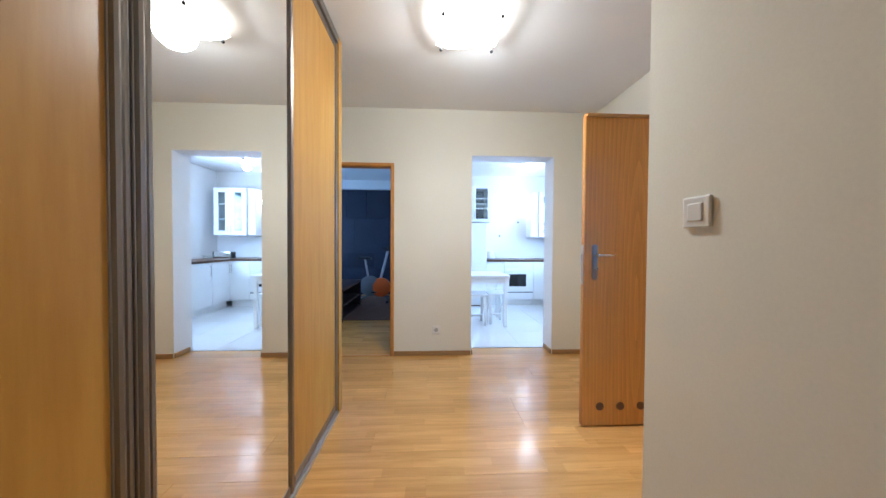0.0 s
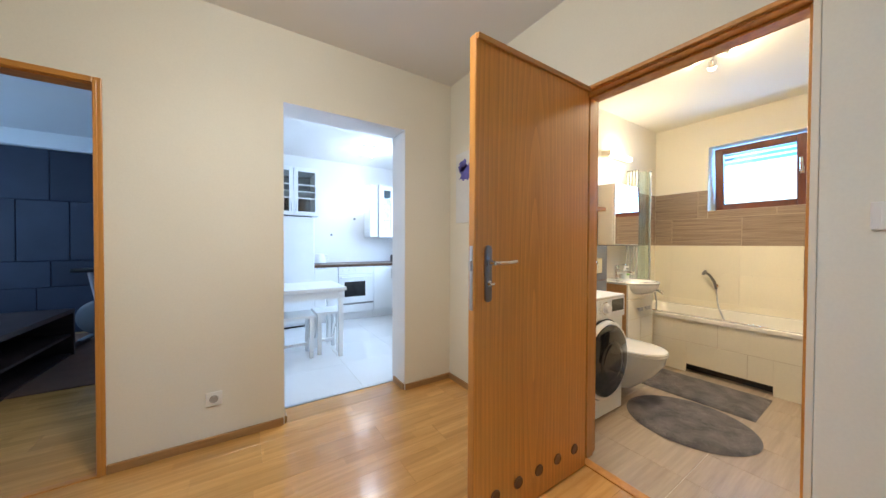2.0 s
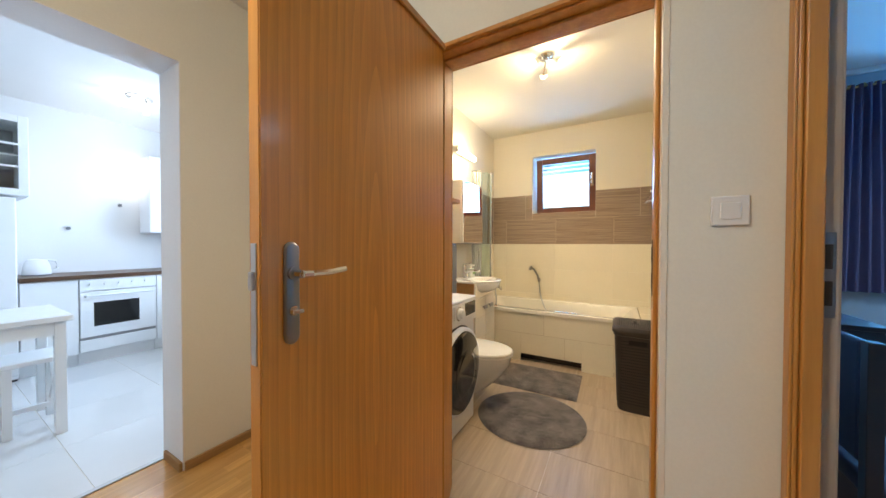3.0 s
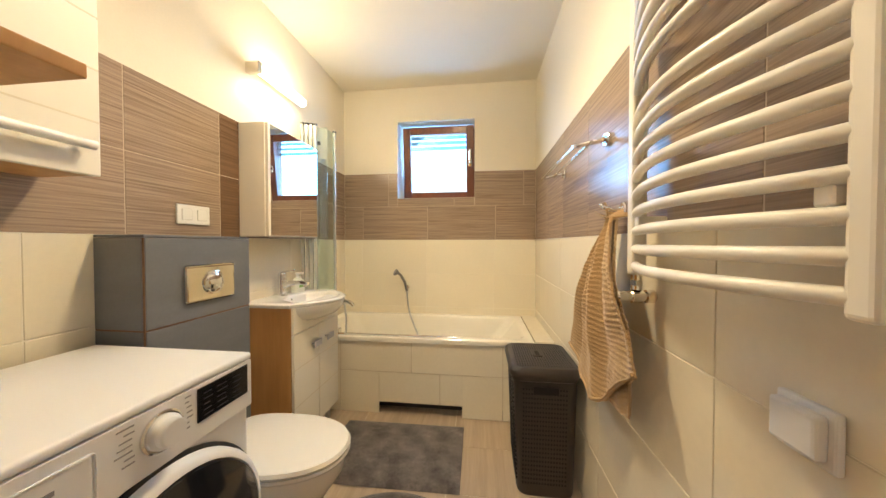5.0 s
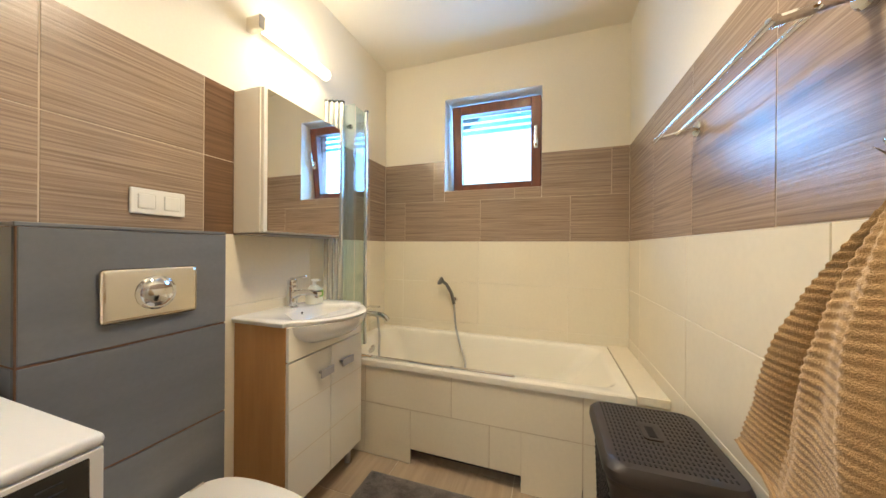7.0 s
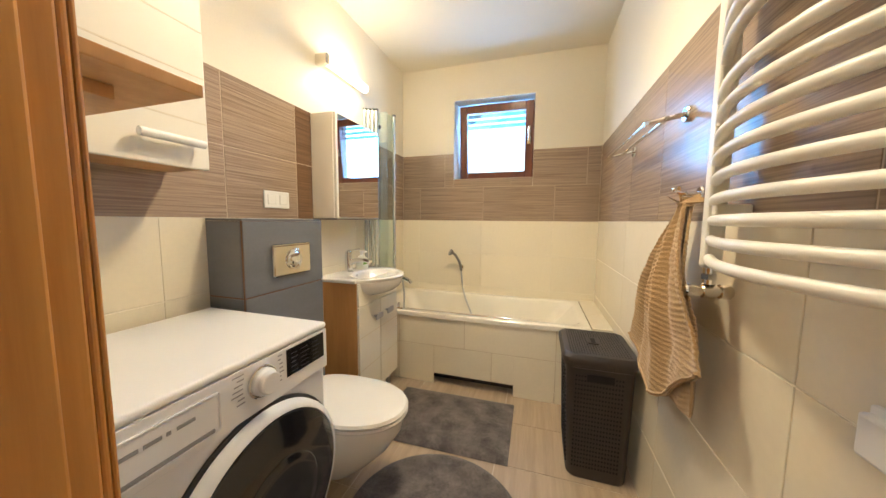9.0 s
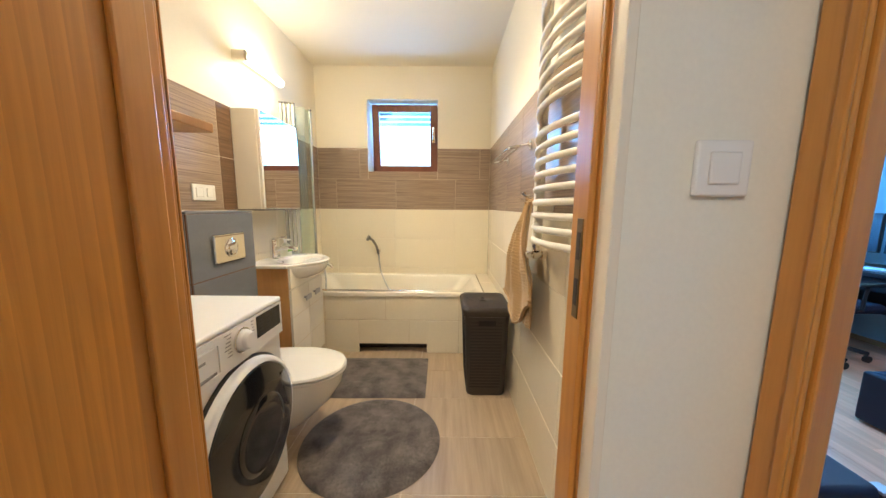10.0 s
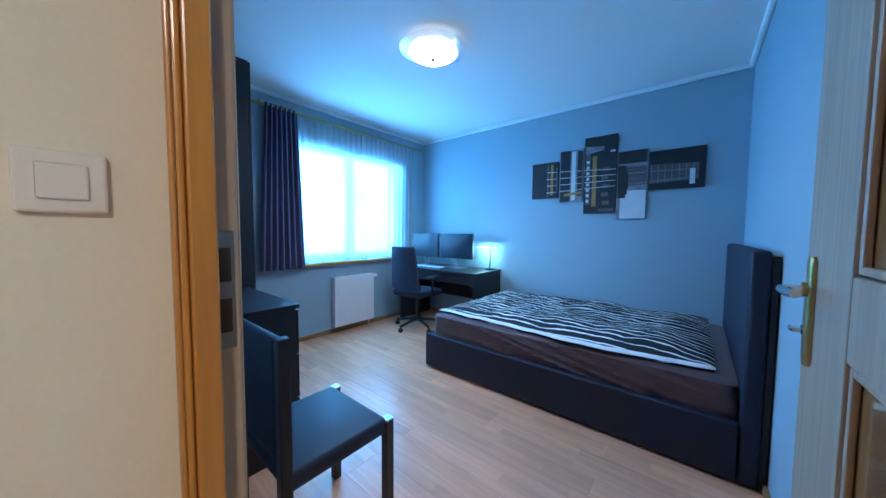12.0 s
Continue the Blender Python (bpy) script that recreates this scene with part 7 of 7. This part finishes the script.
part("shelf", box(-2.069, -1.32, 4.636, 5.814, 0.21, 0.235), DARK_OAK, pb)
part("base", box(-2.069, -1.32, 4.636, 5.814, 0.0, 0.03), DARK_OAK, pb)
bo = thing("bolster", (-2.35, 5.5, 0.5), "beige cloth bolster on the low cabinet", "cushion")
part("roll", lathe([(0.10, -0.42), (0.125, -0.40), (0.13, 0.0), (0.125, 0.40), (0.10, 0.42)], pose(-2.42, 5.55, 0.63, 0, 90, 0), n=24), FABRIC_BEIGE, bo, smooth=True)
single("carpet", box(-3.3, -0.35, 4.72, 6.9, 0.001, 0.012, 0.003), CARPET, "brown carpet on the den floor", "carpet")
dp = thing("padded_wall_covering", (-1.85, 7.08, 0), "dark blue padded panels covering the den wall", "wall covering")
rnd = random.Random(5)
part("backing", box(-3.4, -0.27, 7.085, 7.099, 0, 2.40), PADDING, dp)
z = 0.0
for hgt in (0.62, 0.34, 0.78, 0.66):
    x = -3.4
    while x < -0.28:
        w = min(rnd.choice((0.45, 0.62, 0.78)), -0.27 - x)
        part("panel", box(x + 0.004, x + w - 0.004, 7.060 + rnd.random() * 0.008, 7.084, z + 0.004, min(z + hgt, 2.40) - 0.004, 0.006), PADDING, dp)
        x += w
    z += hgt
eb = thing("exercise_bike", (-1.12, 6.2, 0), "grey exercise bike with an orange flywheel cover", "exercise bike")
part("saddle", box(-1.43, -1.17, 6.13, 6.27, 0.86, 0.905, 0.018, seg=3), BLACK, eb)
part("seat_post", rod((-1.29, 6.2, 0.86), (-1.22, 6.2, 0.45), 0.022), GREY_LACQUER, eb)
part("shell", lathe([(0.0, -0.05), (0.17, -0.05), (0.20, -0.03), (0.20, 0.03), (0.17, 0.05), (0.0, 0.05)], pose(-1.20, 6.2, 0.33, 90, 0, 0), n=30), GREY_PLASTIC, eb, smooth=True)
part("flywheel_cover", lathe([(0.0, -0.055), (0.15, -0.055), (0.19, -0.035), (0.19, 0.035), (0.15, 0.055), (0.0, 0.055)], pose(-0.97, 6.2, 0.30, 90, 0, 0), n=30), ORANGE, eb, "bright orange cover", smooth=True)
part("column", rod((-1.0, 6.2, 0.40), (-0.84, 6.2, 1.02), 0.026), GREY_LACQUER, eb)
part("handlebar", tube([(-0.95, 6.02, 1.10), (-0.83, 6.05, 1.05), (-0.80, 6.2, 1.04), (-0.83, 6.35, 1.05), (-0.95, 6.38, 1.10)], 0.014), BLACK, eb)
part("console", box(-0.84, -0.76, 6.14, 6.26, 1.05, 1.14, 0.01), BLACK, eb)
for x in (-1.38, -0.82):
    part("floor_bar", rod((x, 5.95, 0.045), (x, 6.45, 0.045), 0.030), BLACK, eb)
part("frame_tube", tube([(-1.38, 6.2, 0.06), (-1.20, 6.2, 0.15), (-0.95, 6.2, 0.15), (-0.82, 6.2, 0.06)], 0.024), GREY_PLASTIC, eb)
for s_, x, zz in ((-1, -1.10, 0.20), (1, -1.16, 0.40)):
    part("pedal", box(x - 0.05, x + 0.05, 6.2 + s_ * 0.09 - 0.03, 6.2 + s_ * 0.09 + 0.03, zz, zz + 0.02, 0.004), BLACK, eb)
# ---- pieces of floors and walls ----
def piece_mesh(name, sx, sy, sz, bevel, material):
    return finish(name, box(0, sx, 0, sy, 0, sz, bevel, seg=1), material)


_cache = {}


def piece(name, parent, x0, x1, y0, y1, z0, z1, bevel, material):
    key = (name, material.name, round(x1 - x0, 3), round(y1 - y0, 3), round(z1 - z0, 3))
    if key not in _cache:
        _cache[key] = piece_mesh(name, x1 - x0, y1 - y0, z1 - z0, bevel, material)
    ob = new(name, _cache[key])
    ob.parent = parent
    ob.location = (x0, y0, z0)
    return ob


def planks(parent, x0, x1, y0, y1, material, seed, skip=None, width=0.193, length=1.285):
    rnd = random.Random(seed)
    y = y0
    while y < y1 - 0.005:
        yb = min(y + width, y1)
        x = x0 - rnd.choice((0.0, 0.32, 0.64, 0.96))
        while x < x1:
            a, b = max(x, x0), min(x + length, x1)
            if b - a > 0.02 and not (skip and skip(a, b, y, yb)):
                piece("plank", parent, a + 0.0003, b - 0.0003, y + 0.0003, yb - 0.0003, -0.012, 0.0, 0.0006, material)
            x += length
        y = yb


planks(floor_hall, -1.32, 0.685, -1.3, 0.955, LAMINATE, 1)
planks(floor_hall, -1.32, E, 0.957, N, LAMINATE, 2)
planks(floor_hall, 0.787, E, 0.875, 0.957, LAMINATE, 12)
planks(floor_hall, 0.43, 1.317, N, N + 0.20, LAMINATE, 3)
planks(floor_den, -1.175, -0.425, N, N + 0.095, LAMINATE, 4)
planks(floor_den, -3.4, -0.27, N + 0.095, 4.9, LAMINATE, 5)
planks(floor_bedroom, BW, BE, S, 0.80, LAMINATE_BED, 6)


def tiles_y(parent, y, depth, x0, x1, z0, z1, w, h, material, offset=0.0, gap=0.0016):
    """Wall tiles on a wall of constant y, that stand out by depth."""
    z = z0
    while z < z1 - 0.01:
        zb = min(z + h, z1)
        x = x0 - offset
        while x < x1 - 0.005:
            a, b = max(x, x0), min(x + w, x1)
            if b - a > 0.01:
                lo, hi = sorted((y, y + depth))
                piece("tile", parent, a + gap, b - gap, lo, hi, z + gap, zb - gap, 0.0012, material)
            x += w
        z = zb


def tiles_x(parent, x, depth, y0, y1, z0, z1, w, h, material, offset=0.0, hole=None, gap=0.0016):
    z = z0
    while z < z1 - 0.01:
        zb = min(z + h, z1)
        y = y0 - offset
        while y < y1 - 0.005:
            a, b = max(y, y0), min(y + w, y1)
            if b - a > 0.01:
                cells = [(a, b, z, zb)]
                if hole:
                    h0, h1, g0, g1 = hole
                    if b > h0 and a < h1 and zb > g0 and z < g1:
                        cells = [c for c in ((a, min(b, h0), z, zb), (max(a, h1), b, z, zb), (max(a, h0), min(b, h1), z, min(zb, g0)), (max(a, h0), min(b, h1), max(z, g1), zb)) if c[1] - c[0] > 0.006 and c[3] - c[2] > 0.006]
                lo, hi = sorted((x, x + depth))
                for c in cells:
                    piece("tile", parent, lo, hi, c[0] + gap, c[1] - gap, c[2] + gap, c[3] - gap, 0.0012, material)
            y += w
        z = zb


wn, wsu, we = bpy.data.objects["wall_bath_north"], bpy.data.objects["wall_bath_south"], bpy.data.objects["wall_bath_east"]
ZB, ZT = 1.195, 1.795
for parent, slab in ((wn, (1.90, BE, BN + 0.0010, BN + 0.0035, ZB, ZT)), (wsu, (1.90, BE, BS - 0.0035, BS - 0.0010, ZB, ZT)),
                     (we, (BE + 0.0010, BE + 0.0035, BS, BWIN[0] - 0.002, ZB, ZT)), (we, (BE + 0.0010, BE + 0.0035, BWIN[1] + 0.002, BN, ZB, ZT)),
                     (we, (BE + 0.0010, BE + 0.0035, BWIN[0], BWIN[1], ZB, BWIN[2] - 0.002))):
    part("grout_bed", box(*slab), GROUT_BROWN, parent, "brown grout between the tiles")
tiles_y(wn, BN, 0.009, 1.90, BE, -0.005, ZB, 0.6, 0.3, TILE_CREAM, 0.10)
tiles_y(wn, BN, 0.009, 1.90, 3.05, ZB, ZT, 0.6, 0.3, TILE_BROWN, 0.45, 0.0014)
tiles_y(wn, BN, 0.009, 3.05, 3.19, ZB, ZT, 0.6, 0.3, TILE_DARK, 0.0, 0.0014)
tiles_y(wn, BN, 0.009, 3.19, BE, ZB, ZT, 0.6, 0.3, TILE_BROWN, 0.2, 0.0014)
tiles_y(wsu, BS - 0.009, 0.009, 1.90, BE, -0.005, ZB, 0.6, 0.3, TILE_CREAM, 0.12)
tiles_y(wsu, BS - 0.009, 0.009, 1.90, BE, ZB, ZT, 0.42, 0.6, TILE_BROWN, 0.04, 0.0014)
tiles_x(we, BE, 0.009, BS, BN, -0.005, ZB, 0.6, 0.3, TILE_CREAM, 0.25)
tiles_x(we, BE, 0.009, BS, BN, ZB, 1.495, 0.6, 0.3, TILE_BROWN, 0.26, BWIN, 0.0014)
tiles_x(we, BE, 0.009, BS, BN, 1.495, ZT, 0.6, 0.3, TILE_BROWN, 0.50, BWIN, 0.0014)
x = 1.765
while x < 3.85:
    xb = min(x + 0.335, 3.85)
    for a, b in ((BS, 1.590), (1.590, 2.190), (2.190, BN)):
        piece("tile", floor_bath, x + 0.0012, xb - 0.0012, a + 0.0012, b - 0.0012, -0.010, 0.0, 0.001, TILE_FLOOR)
    x = xb
y = N + 0.23
while y < 6.3:
    x = -0.15
    while x < 2.95:
        piece("tile", floor_kitchen, x + 0.001, min(x + 0.6, 2.95) - 0.001, y + 0.001, min(y + 0.6, 6.35) - 0.001, -0.010, 0.0, 0.001, TILE_KITCHEN)
        x += 0.6
    y += 0.6
